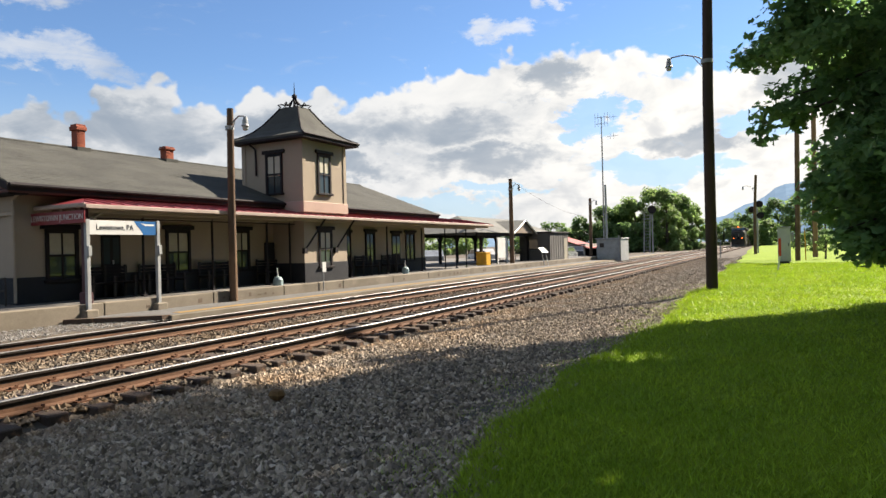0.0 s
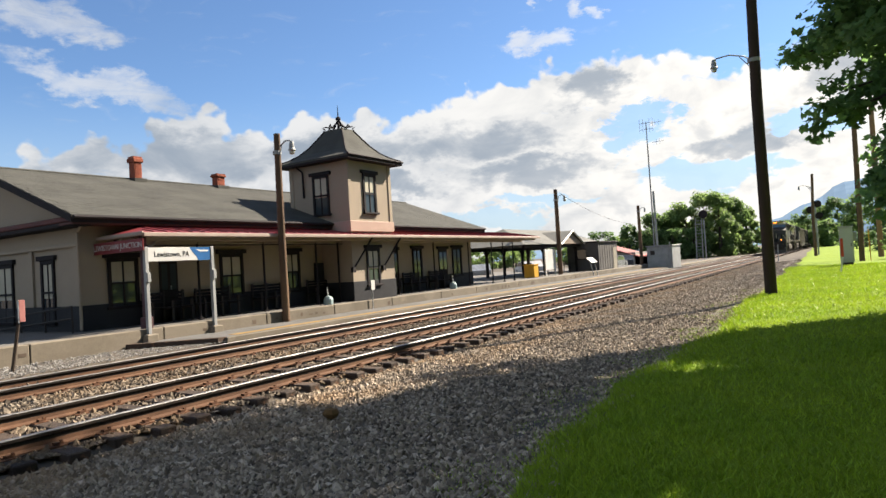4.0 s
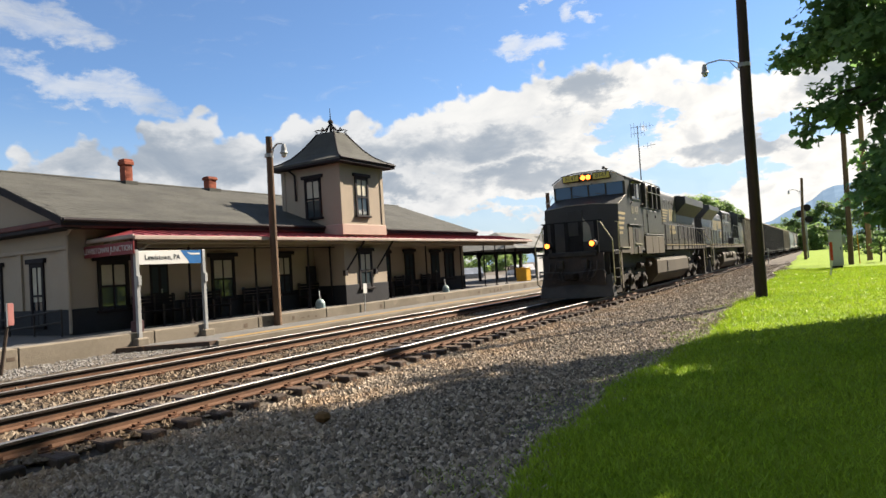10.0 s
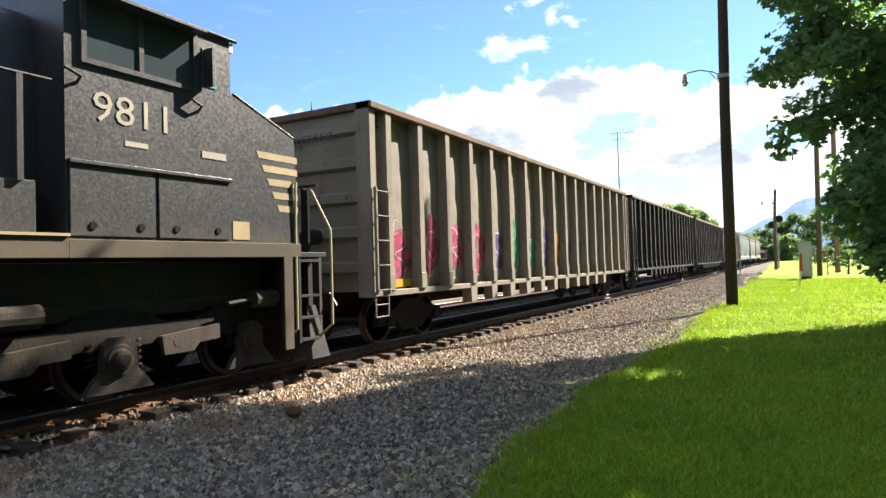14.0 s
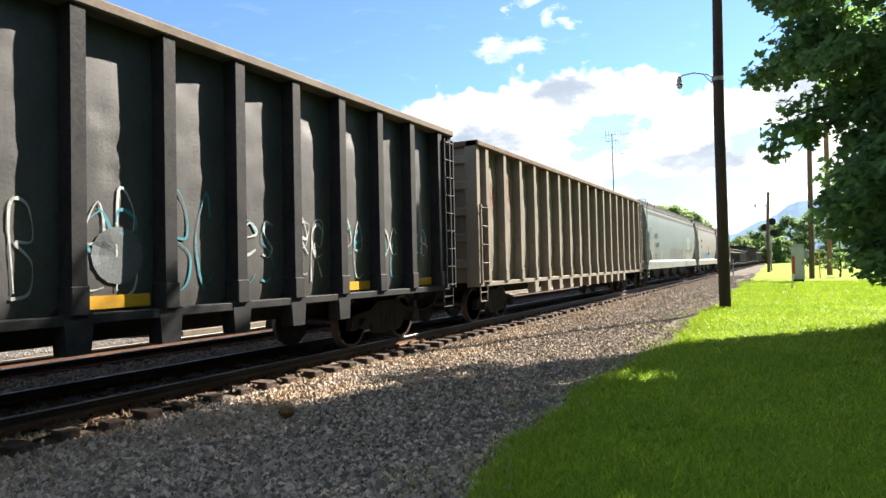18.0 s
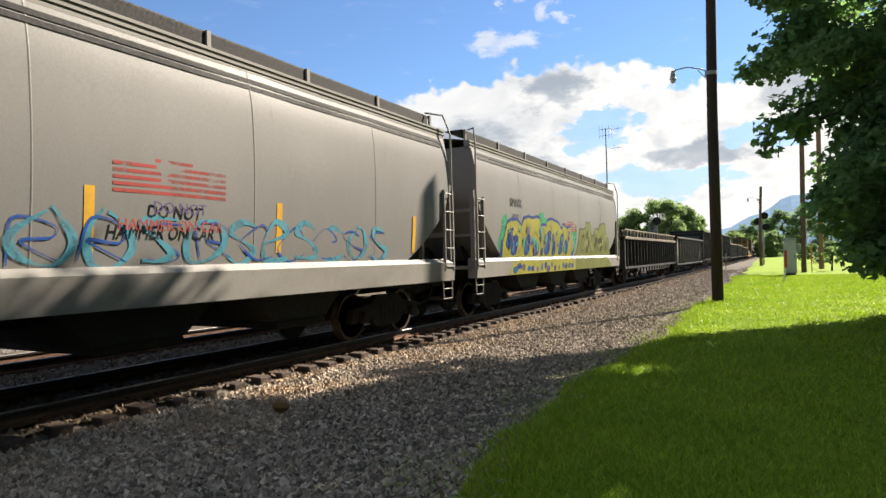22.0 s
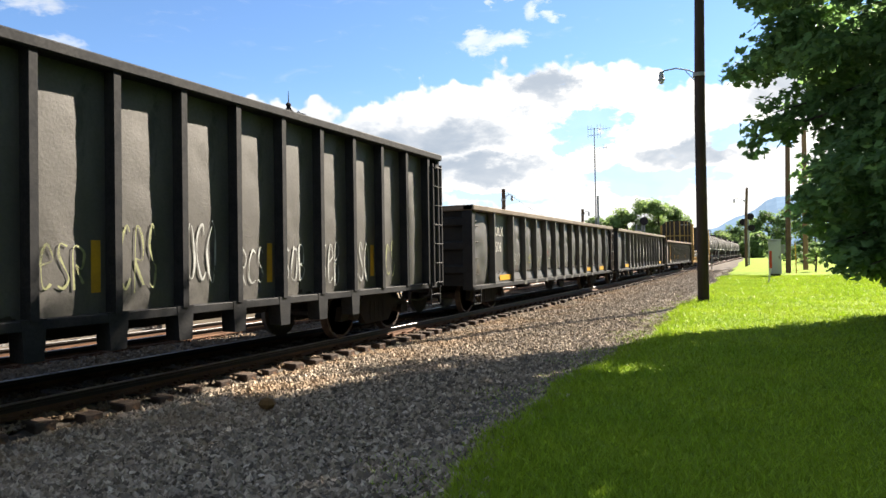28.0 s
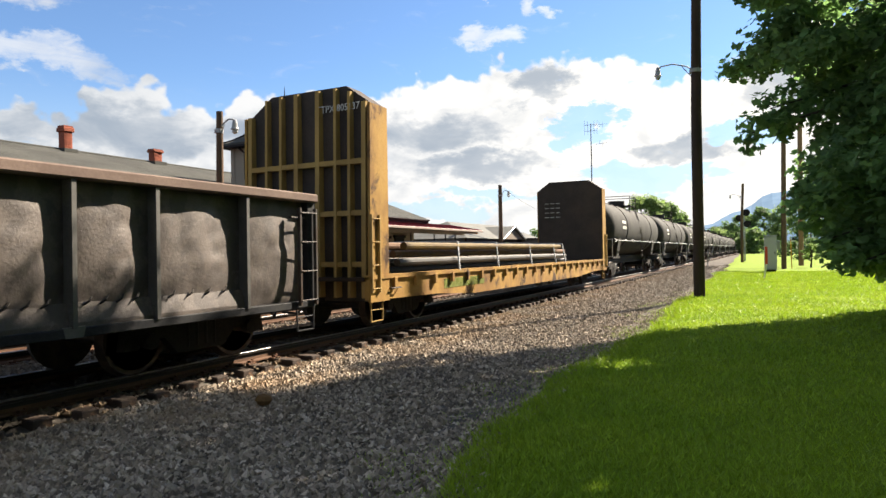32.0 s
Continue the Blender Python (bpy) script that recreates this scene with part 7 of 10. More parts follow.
def loco_truck(car, Y, c, g):
    """A three-axle truck: side frames, axle guides with their caps, brackets and brake cylinders."""
    truck = part("truck", Shape().box(-1.0, 1.0, Y(c - 2.6), Y(c + 2.6), 0.66, 0.92, 0.03), M_SIDEFRAME, car)
    truck.location = (0, 0, 0)
    for s in (-1, 1):
        line = [(-2.9, 0.78), (-2.75, 1.02), (-1.5, 1.04), (-1.2, 0.92), (-0.7, 0.92), (-0.45, 1.06), (0.45, 1.06), (0.7, 0.92), (1.2, 0.92), (1.5, 1.04), (2.75, 1.02), (2.9, 0.78), (2.5, 0.66), (-2.5, 0.66)]
        part("side_frame", Shape().prism([(Y(c) + a, z) for a, z in line], 0, s * 1.05 - 0.06, s * 1.05 + 0.06), M_SIDEFRAME, truck)
        for a in (-1.05, 1.02):
            part("frame_bracket", Shape().prism([(Y(c + a) - 0.42, 0.50), (Y(c + a) - 0.46, 0.74), (Y(c + a) + 0.46, 0.82), (Y(c + a) + 0.46, 0.62), (Y(c + a) + 0.12, 0.60), (Y(c + a) + 0.02, 0.50)], 0, s * 1.12, s * 1.2), M_DUSTFRAME, truck, "dusty cast bracket")
            part("bracket_hole", Shape().tube([(s * 1.2, Y(c + a) - 0.24, 0.64), (s * 1.205, Y(c + a) - 0.24, 0.64)], 0.05, 10), M_STEEL, truck)
        for a in (-2.07, 0.0, 2.07):
            y = Y(c + a)
            shoe = [(y - 0.44, 0.16), (y - 0.36, 0.28), (y - 0.24, 0.40), (y - 0.20, 0.72), (y - 0.10, 0.80), (y + 0.10, 0.80), (y + 0.20, 0.72), (y + 0.24, 0.40), (y + 0.36, 0.28), (y + 0.44, 0.16)]
            box = part("axle_guide", Shape().prism(shoe, 0, s * 1.14, s * 1.23), M_DUSTFRAME, truck, "tan dusty axle guide")
            part("bearing_ring", Shape().tube([(s * 1.22, y, 0.53), (s * 1.26, y, 0.53)], [0.19, 0.175], 16), M_STEEL, box)
            part("bearing_cap", Shape().tube([(s * 1.25, y, 0.53), (s * 1.31, y, 0.53), (s * 1.33, y, 0.53)], [0.135, 0.12, 0.07], 14), M_DUSTFRAME, box)
            for e in (-0.3, 0.3):
                part("coil_spring", Shape().tube([(s * 1.08 + 0.055 * math.cos(q * 0.9), y + e + 0.055 * math.sin(q * 0.9), 0.42 + 0.011 * q) for q in range(30)], 0.016, 4), M_SIDEFRAME, truck)
        for a, b in ((-2.5, -2.05), (0.95, 1.4), (2.45, 2.85)):
            part("brake_cylinder", Shape().tube([(s * 1.27, Y(c + a), 1.12), (s * 1.27, Y(c + b), 1.12)], 0.13, 12).tube([(s * 1.27, Y(c + b), 1.12), (s * 1.27, Y(c + b + 0.45), 1.08)], 0.035, 6), M_DUSTFRAME, truck, "dusty brake cylinder")
        part("brake_pipe", Shape().tube([(s * 1.16, Y(c - 2.6), 1.22), (s * 1.18, Y(c - 1.0), 1.16), (s * 1.18, Y(c + 1.0), 1.18), (s * 1.16, Y(c + 2.6), 1.22)], 0.02, 5), M_STEEL, truck)
    for a in (-2.07, 0.0, 2.07):
        w = linked("wheelset", LOCO_WHEEL, truck, pose(0, Y(c + a), 0.52))
        WHEELSETS.append((w, Y(c + a), 0.52))


def locomotive(label, g, number, paint, nose_d, cab_d, lit):
    """A six-axle road engine. g: 1 cab first, -1 hood first. Lengths d run from the cab's end."""
    car = thing("locomotive", label, "locomotive", "engines of the train")
    half, out = 10.6, 1.52
    leader = g > 0

    def Y(d):
        return g * (d - half)

    def span(name, x0, x1, d0, d1, z0, z1, mat, c=0.0, label="", parent=None):
        return part(name, Shape().box(x0, x1, Y(d0), Y(d1), z0, z1, c), mat, parent or car, label)

    def along(outline, d0, d1):
        return Shape().prism(outline, 1, min(Y(d0), Y(d1)), max(Y(d0), Y(d1)))

    def louvre(x, d0, d1, z0, z1, n, slat, frame_mat=None):
        """An opening with its slats, proud of the side."""
        v = span("vent", x, x + 0.012, d0, d1, z0, z1, M_GRILLE)
        if frame_mat:
            rim = Shape()
            for a, b, p, q in ((d0 - 0.05, d0, z0 - 0.05, z1 + 0.05), (d1, d1 + 0.05, z0 - 0.05, z1 + 0.05), (d0, d1, z0 - 0.05, z0), (d0, d1, z1, z1 + 0.05)):
                rim.box(x, x + 0.03, Y(a), Y(b), p, q)
            part("vent_frame", rim, frame_mat, v)
        for q in range(n):
            z = z0 + (z1 - z0) * (q + 0.25) / n
            span("slat", x + 0.012, x + 0.03, d0, d1, z, z + (z1 - z0) / n * 0.42, slat, 0.0, "", v)
        return v

    loco_ends(car, Y, span, out, lit, M_END)
    # frame, walkway and its dusty edge
    span("frame", -0.95, 0.95, 0.8, 20.6, 1.0, 1.68, M_STEEL)
    span("walkway", -out, out, -0.1, 20.75, 1.72, 1.80, M_END, 0.01)
    e0, e1 = (8.7, 20.7) if leader else (cab_d[1], 20.7)
    for s in (-1, 1):
        edge = span("walkway_edge", s * (out - 0.02), s * (out + 0.03), e0, e1, 1.73, 1.96, M_LOCO_DUST, 0.0, "tan dusty sill stripe")
        span("walkway_lip", s * (out + 0.0), s * (out + 0.06), e0, e1, 1.955, 1.985, M_CREAM if s > 0 else paint, 0.0, "", edge)
    # nose
    f1 = nose_d
    f0, back = f1 - 0.07, cab_d[0]
    ring = [(-1.5, f1), (-0.55, f0), (0.55, f0), (1.5, f1)]
    lo = [(x, Y(d), 1.80) for x, d in ring]
    hi = [(x, Y(d + 0.08), 3.56 if abs(x) > 1 else 3.66) for x, d in ring]
    bk = [(x, Y(back), 3.99 if abs(x) > 1 else 4.08) for x, _ in ring]
    nose = Shape().add(lo + hi + bk + [(1.5, Y(back), 1.80), (-1.5, Y(back), 1.80), (1.5, Y(back), 3.99), (-1.5, Y(back), 3.99)],
                       [(0, 1, 5, 4), (1, 2, 6, 5), (2, 3, 7, 6), (4, 5, 9, 8), (5, 6, 10, 9), (6, 7, 11, 10), (3, 12, 14, 11, 7), (0, 4, 8, 15, 13)])
    part("nose", nose, paint, car)
    span("nose_door", -0.52, 0.1, f0 + 0.015, f0 + 0.07, 2.0, 3.45, paint, 0.01)
    part("nose_trim", Shape().tube([hi[0], hi[1], hi[2], hi[3], (1.5, Y(back - 0.05), 3.99)], 0.014, 6), M_LOCO_WHITE, car, "pale line along the edge of the nose")
    for k in range(5):
        z = 2.40 + 0.19 * k
        for s in (-1, 1):
            reach = (0.48 + 0.125 * k) if leader else (0.42 + 0.10 * k)
            part("nose_stripe", Shape().add([(s * 1.505, Y(f1 + 0.02), z), (s * 1.505, Y(f1 + reach), z), (s * 1.505, Y(f1 + reach + 0.05), z + 0.10), (s * 1.505, Y(f1 + 0.02), z + 0.10)], [(0, 1, 2, 3)]), M_CREAM, car, "cream painted stripe")
            o = 0.020 + 0.0046 * (z - 1.8) / 0.1
            part("nose_stripe", Shape().add([(s * 1.5, Y(f1 + o - 0.012), z), (s * 0.56, Y(f0 + o - 0.012), z), (s * 0.56, Y(f0 + o - 0.008), z + 0.10), (s * 1.5, Y(f1 + o - 0.008), z + 0.10)], [(0, 1, 2, 3)]), M_CREAM, car, "cream painted stripe")
    part("nose_emblem", Shape().add([(-0.42, Y(f0 + 0.004), 2.2), (0.45, Y(f0 + 0.012), 2.2), (0.36, Y(f0 + 0.03), 2.8), (0.08, Y(f0 + 0.05), 3.2), (-0.3, Y(f0 + 0.04), 2.9)], [(0, 1, 2, 3, 4)]), M_LOCO_WHITE, car, "white painted shape")
    # cab: faceted roof, windscreen under a pale brow
    c0, c1 = cab_d
    top = 5.06 if leader else 4.96
    section = [(-1.5, 1.80), (1.5, 1.80), (1.5, 4.70), (1.05, top - 0.09), (0.5, top), (-0.5, top), (-1.05, top - 0.09), (-1.5, 4.70)]
    part("cab", along(section, c0, c1), paint, car)
    part("windscreen", Shape().add([(x, Y(c0 - 0.015), z) for x, z in ((-1.42, 4.06), (1.42, 4.06), (1.42, 4.56), (-1.42, 4.56))], [(0, 1, 2, 3)]), glass("windscreen_glass", (0.02, 0.06, 0.13), 0.04), car)
    part("cab_brow", along([(-1.49, 4.56), (1.49, 4.56), (1.49, 4.69), (1.04, top - 0.10), (0.5, top - 0.01), (-0.5, top - 0.01), (-1.04, top - 0.10), (-1.49, 4.69)], c0 - 0.07, c0 - 0.002), M_BROW, car, "dusty pale band above the windscreen")
    lip = [(1.52, Y(c0 - 0.10), 4.71), (1.06, Y(c0 - 0.12), top - 0.07), (0.5, Y(c0 - 0.12), top + 0.015), (-0.5, Y(c0 - 0.12), top + 0.015), (-1.06, Y(c0 - 0.12), top - 0.07), (-1.52, Y(c0 - 0.10), 4.71)]
    part("roof_lip", Shape().tube(lip, 0.022, 6), M_STEEL, car)
    part("roof_gutter", Shape().tube([(1.53, Y(c0 - 0.08), 4.71), (1.53, Y(c1), 4.71)], 0.026, 6), M_HANDRAIL, car)
    for x in (-0.72, 0.0, 0.72, 1.44, -1.44):
        part("screen_post", Shape().box(x - 0.03, x + 0.03, Y(c0 - 0.035), Y(c0), 4.03, 4.58), paint, car)
    for x in (0.75, -0.2):
        part("wiper", Shape().tube([(x, Y(c0 - 0.05), 4.06), (x - 0.45, Y(c0 - 0.06), 4.18)], 0.012, 5), M_STEEL, car)
    for x in (-0.64, 0.64):
        b = span("number_board", x - 0.37, x + 0.37, c0 - 0.26, c0 - 0.06, 4.70, 5.0, M_STEEL, 0.03, "number board in a black frame")
        span("board_face", x - 0.33, x + 0.33, c0 - 0.268, c0 - 0.258, 4.735, 4.965, M_BOARD_LIT, 0.0, "yellow board face", b)
        if leader:
            lettering(number, 0.24, M_LETTER_DARK, b, x, Y(c0 - 0.271), 4.85, "black numbers", 1.0, toward=0)
    lamps = span("headlight", -0.24, 0.24, c0 - 0.28, c0 - 0.06, 4.70, 4.98, paint, 0.03)
    for x in (-0.11, 0.11):
        part("lens", Shape().tube([(x, Y(c0 - 0.295), 4.84), (x, Y(c0 - 0.275), 4.84)], 0.095, 12), M_LAMP_ON if lit else M_PANE, lamps, "lit warm lamp" if lit else "")
    part("antenna_base", Shape().box(-0.5, 0.4, Y(c0 + 0.7), Y(c0 + 1.7), top - 0.02, top + 0.09, 0.03), M_STEEL, car)
    part("horn", Shape().tube([(0.7, Y(c0 + 0.3), top - 0.05), (0.7, Y(c0 + 0.3), top + 0.13)], 0.03, 6).tube([(0.66, Y(c0 + 0.05), top + 0.12), (0.7, Y(c0 + 0.5), top + 0.13)], [0.07, 0.025], 8), M_STEEL, car)
    # side windows in two panes, awning, mirror, grab rails
    w0, w1 = (2.95, 4.25) if leader else (2.48, 3.9)
    for s in (-1, 1):
        w = span("side_window", s * 1.495, s * 1.515, w0, w1, 3.92, 4.58, M_PANE)
        rim = Shape()
        for a, b, p, q in ((w0 - 0.06, w1 + 0.06, 3.86, 3.92), (w0 - 0.06, w1 + 0.06, 4.58, 4.63), (w0 - 0.06, w0, 3.92, 4.58), (w1, w1 + 0.06, 3.92, 4.58), (w0 + 0.72, w0 + 0.78, 3.92, 4.58)):
            rim.box(s * 1.5, s * 1.54, Y(a), Y(b), p, q)
        part("window_frame", rim, M_HANDRAIL, w)
        part("window_awning", Shape().prism([(Y(w0 - 0.05), 4.62), (Y(w1 + 0.05), 4.62), (Y(w1 + 0.05), 4.60), (Y(w0 - 0.05), 4.60)], 0, s * 1.5, s * 1.74), M_WING, car)
        span("mirror", s * 1.52, s * 1.70, w0 - 0.2, w0 - 0.16, 3.95, 4.45, paint)
        if not leader:
            span("quarter_window", s * 1.5, s * 1.512, 2.1, 2.32, 3.98, 4.48, glass("quarter_glass", (0.10, 0.22, 0.24), 0.05))
        for a in (c0 + 0.55, w1 + 0.1):
            part("grab_iron", Shape().tube([(s * 1.5, Y(a), 3.62), (s * 1.58, Y(a), 3.68), (s * 1.58, Y(a + 0.16), 3.74), (s * 1.5, Y(a + 0.16), 3.72)], 0.02, 5), M_STEEL, car)
    n_at = 3.37 if leader else 3.3
    lettering(number, 0.48, M_LOCO_WHITE, car, 1.507, Y(n_at), 3.40, "cream road number", 1.12)
    span("emblem_bar", 1.503, 1.508, n_at - 0.16, n_at + 0.14, 3.02, 3.08, M_LOCO_WHITE)
    if not leader:
        span("builder_plate", 1.503, 1.509, 1.95, 2.35, 3.03, 3.12, M_LOCO_WHITE, 0.0, "pale painted plate")
        for a, b in ((1.92, 3.02), (3.06, 4.1)):
            d = span("equipment_door", 1.5, 1.525, a, b, 1.96, 2.72, paint, 0.008)
            for q in (a + 0.2, b - 0.25):
                part("latch", Shape().tube([(1.525, Y(q), 2.08), (1.54, Y(q), 2.08)], 0.045, 8), M_SEAM, d)
        span("door_rail", 1.5, 1.56, 1.88, 4.12, 2.74, 2.79, paint, 0.01)
        span("cab_skirt", 1.5, 1.54, nose_d, c1, 1.72, 1.93, M_LOCO_DUST, 0.01, "tan dusty sill stripe")
        span("skirt_patch", 1.503, 1.508, 1.55, 1.85, 1.97, 2.22, M_CREAM, 0.0, "cream painted patch")
    else:
        span("cab_skirt", 1.5, 1.56, nose_d, 2.05, 1.66, 1.84, M_LOCO_DUST, 0.01, "tan dusty sill stripe")
        span("step_tread", 1.5, 1.6, nose_d + 0.02, 2.0, 1.86, 1.90, M_LOCO_WHITE, 0.0)
        for a, b in ((2.12, 2.7), (2.74, 4.1)):
            span("equipment_door", 1.5, 1.53, a, b, 1.60, 2.74, M_LOCO_DUST if a < 2.5 else paint, 0.01, "dusty equipment door")
        span("door_rail", 1.5, 1.58, 2.1, 4.2, 2.77, 2.82, paint, 0.01)
        span("vent", 1.53, 1.545, 3.12, 3.58, 2.12, 2.64, M_GRILLE)
        span("vent_sill", 1.53, 1.58, 3.0, 4.0, 1.99, 2.03, M_LOCO_WHITE)
        span("valve_box", 1.50, 1.57, 3.35, 3.75, 1.60, 1.92, M_LOCO_DUST, 0.02)
    hx = 0.98
    # body behind the cab
    if leader:
        start = 8.6
        part("equipment_cab", along([(-1.5, 1.80), (1.5, 1.80), (1.5, 4.62), (1.2, 4.93), (-1.2, 4.93), (-1.5, 4.62)], c1, 8.35), paint, car)
        span("equipment_end", -1.35, 1.35, 8.35, 8.62, 1.8, 4.85, paint, 0.03)
        span("equipment_door", 1.5, 1.53, 5.45, 8.2, 2.50, 3.52, paint, 0.01)
        span("equipment_door", 1.5, 1.515, 4.7, 5.38, 2.50, 3.50, paint, 0.008)
        span("door_rail", 1.5, 1.58, 4.75, 8.35, 2.40, 2.45, paint, 0.01)
        for a, b in ((4.7, 5.9), (5.94, 7.1), (7.14, 8.3)):
            sk = span("equipment_skirt", 1.5, 1.565, a, b, 1.58, 2.36, M_LOCO_DUST, 0.012, "dusty lower skirt")
        for k, (a, b) in enumerate(((5.1, 5.75), (6.1, 6.6), (6.95, 7.4))):
            louvre(1.5, a, b, 3.98, 4.50, 7, M_SLAT, M_CREAM)
        span("vent", 1.5, 1.515, 7.95, 8.25, 4.0, 4.45, M_GRILLE)
        for a in (4.75, 5.95, 6.8, 7.62):
            part("bracket", Shape().prism([(Y(a), 3.62), (Y(a + 0.13), 3.62), (Y(a + 0.13), 4.66), (Y(a), 4.66)], 0, 1.5, 1.66), paint, car)
        part("cable_tray", Shape().box(1.5, 1.54, Y(4.7), Y(8.2), 3.60, 3.66), paint, car)
        part("handrail", Shape().tube([(1.68, Y(4.75), 4.28), (1.68, Y(7.7), 4.28)], 0.02, 6), M_HANDRAIL, car)
        part("handrail", Shape().tube([(1.6, Y(4.7), 4.72), (1.6, Y(7.75), 4.72), (1.56, Y(8.1), 4.6), (1.42, Y(8.9), 3.3), (1.4, Y(8.95), 2.98)], 0.02, 6), M_HANDRAIL, car)
        for a in (5.35, 6.85):
            part("lift_lug", Shape().box(1.52, 1.56, Y(a), Y(a + 0.06), 3.2, 3.34), M_SEAM, car)
        hz, s0, s1, n0, rad = 4.94, 10.45, 12.35, 12.5, 14.5
    else:
        start = c1
        part("brake_section", along([(-1.08, 1.8), (1.08, 1.8), (1.08, 4.62), (0.95, 4.80), (-0.95, 4.80), (-1.08, 4.62)], 5.6, 11.0), paint, car)
        louvre(1.08, 9.37, 10.86, 4.05, 4.56, 9, M_STEEL, paint)
        louvre(1.08, 6.75, 7.4, 4.02, 4.60, 8, M_STEEL, M_HANDRAIL)
        louvre(1.08, 6.2, 6.55, 4.28, 4.60, 5, M_STEEL, M_HANDRAIL)
        louvre(1.08, 5.68, 6.05, 3.9, 4.60, 9, M_STEEL)
        part("lift_lug", Shape().tube([(1.08, Y(8.6), 4.5), (1.14, Y(8.6), 4.58), (1.14, Y(8.45), 4.62), (1.08, Y(8.4), 4.6)], 0.03, 6), M_STEEL, car)
        d = 7.6
        for w in (0.62, 0.60, 0.62, 0.70, 0.66):
            door = span("hood_door", 1.08, 1.105, d + 0.02, d + w - 0.02, 2.02, 3.86 - 0.12 * (d > 9), paint, 0.012)
            part("latch", Shape().box(1.105, 1.12, Y(d + w - 0.16), Y(d + w - 0.08), 2.15, 2.28), M_SEAM, door)
            part("latch", Shape().box(1.105, 1.12, Y(d + w - 0.16), Y(d + w - 0.08), 3.5, 3.63), M_CREAM, door)
            d += w
        # raised side box with louvred doors
        box = span("walkway_box", 1.0, 1.5, c1 + 0.3, 7.7, 1.96, 2.52, paint, 0.015)
        for a in (5.1, 6.55):
            v = span("vent", 1.5, 1.512, a, a + 0.42, 2.14, 2.40, M_GRILLE, 0.0, "", box)
            for q in range(5):
                span("slat", 1.505, 1.53, a, a + 0.42, 2.15 + 0.052 * q, 2.175 + 0.052 * q, M_WING, 0.0, "", box)
        part("step_block", Shape().box(1.05, 1.5, Y(7.75), Y(8.25), 1.96, 2.25, 0.02).box(1.05, 1.5, Y(7.75), Y(8.05), 2.25, 2.5, 0.02), paint, car)
        hz, s0, s1, n0, rad = 4.54, 12.95, 15.6, 10.85, 16.0
    sec = [(-hx, 1.80), (hx, 1.80), (hx, hz - 0.34), (hx - 0.06, hz - 0.18), (hx - 0.2, hz - 0.06), (hx - 0.42, hz), (-hx + 0.42, hz), (-hx + 0.2, hz - 0.06), (-hx + 0.06, hz - 0.18), (-hx, hz - 0.34)]
    part("hood", along(sec, start, 20.4), paint, car, smooth=True)
    # hood doors with dark gaps, hinges and latches
    d, k = start + 0.12, 0
    if not leader:
        d = 11.1
    door_m = {}
    while d < 20.1:
        w = ((0.46, 0.46, 0.62, 0.30, 0.62) if leader else (0.50, 0.50, 0.32, 0.58, 0.58))[k % 5]
        under = d > rad - 0.2
        key = (w, under)
        if key not in door_m:
            z1 = (3.30 if under else hz - 0.52)
            door_m[key] = mesh_of("hood_door", Shape().box(0, 0.022, 0.012, w - 0.012, 2.06, z1, 0.012), paint), z1
        mesh, z1 = door_m[key]
        y0 = Y(d) if g > 0 else Y(d) - w
        part("door_gap", Shape().box(hx, hx + 0.006, y0 - 0.012, y0 + 0.012, 2.04, z1 + 0.03), M_SEAM, car)
        door = linked("hood_door", mesh, car, pose(hx + 0.001, y0, 0))
        if w > 0.4:
            part("latch", Shape().tube([(0.022, w - 0.13, 2.28), (0.034, w - 0.13, 2.28)], 0.045, 8), M_SEAM, door)
            if k % 2:
                part("latch", Shape().tube([(0.022, w - 0.13, z1 - 0.16), (0.036, w - 0.13, z1 - 0.16)], 0.05, 8), M_SEAM, door)
        if under and w > 0.4:
            part("vent", Shape().box(0.022, 0.030, 0.10, w - 0.10, 2.35, z1 - 0.08), M_GRILLE, door)
        d += w
        k += 1
    span("hood_foot", hx, hx + 0.05, start if leader else 8.0, 20.3, 1.81, 2.02, M_LOCO_DUST)
    # stripes, the slanted emblem and rows of blocks where the road's name stands
    lift = 3.22 if leader else 3.14
    for q in range(5):
        a, b = (s0, s1 - 0.16 * (4 - q)) if leader else (s0 + 0.16 * (4 - q), s1)
        span("hood_stripe", hx + 0.026, hx + 0.031, a, b, lift + 0.145 * q, lift + 0.07 + 0.145 * q, M_CREAM, 0.0, "cream painted stripe")
    for a, w in ((0.0, 0.30), (0.42, 0.26), (0.82, 0.30), (1.28, 0.52)):
        pts = [(n0 + a, lift + 0.08), (n0 + a + w, lift + 0.08), (n0 + a + w + 0.14, lift + 0.72), (n0 + a + 0.14, lift + 0.72)]
        if not leader:
            pts = [(2 * n0 + 1.9 - p, z) for p, z in pts]
        part("emblem_bar", Shape().add([(hx + 0.033, Y(p), z) for p, z in pts], [(0, 1, 2, 3)]), M_CREAM, car, "cream painted shape")
    for row, count in ((0, 7), (1, 8)):
        for q in range(count):
            a = 0.03 + 0.205 * q
            z = lift - 0.36 - 0.27 * row
            pts = [(n0 + a, z), (n0 + a + 0.15, z), (n0 + a + 0.18, z + 0.2), (n0 + a + 0.03, z + 0.2)]
            if not leader:
                pts = [(2 * n0 + 1.9 - p, zz) for p, zz in pts]
            part("name_block", Shape().add([(hx + 0.03, Y(p), zz) for p, zz in pts], [(0, 1, 2, 3)]), M_CREAM, car, "cream painted block")
    # radiator wings, exhaust and roof gear
    wz0, wz1 = (4.28, 4.72) if leader else (4.33, 4.68)
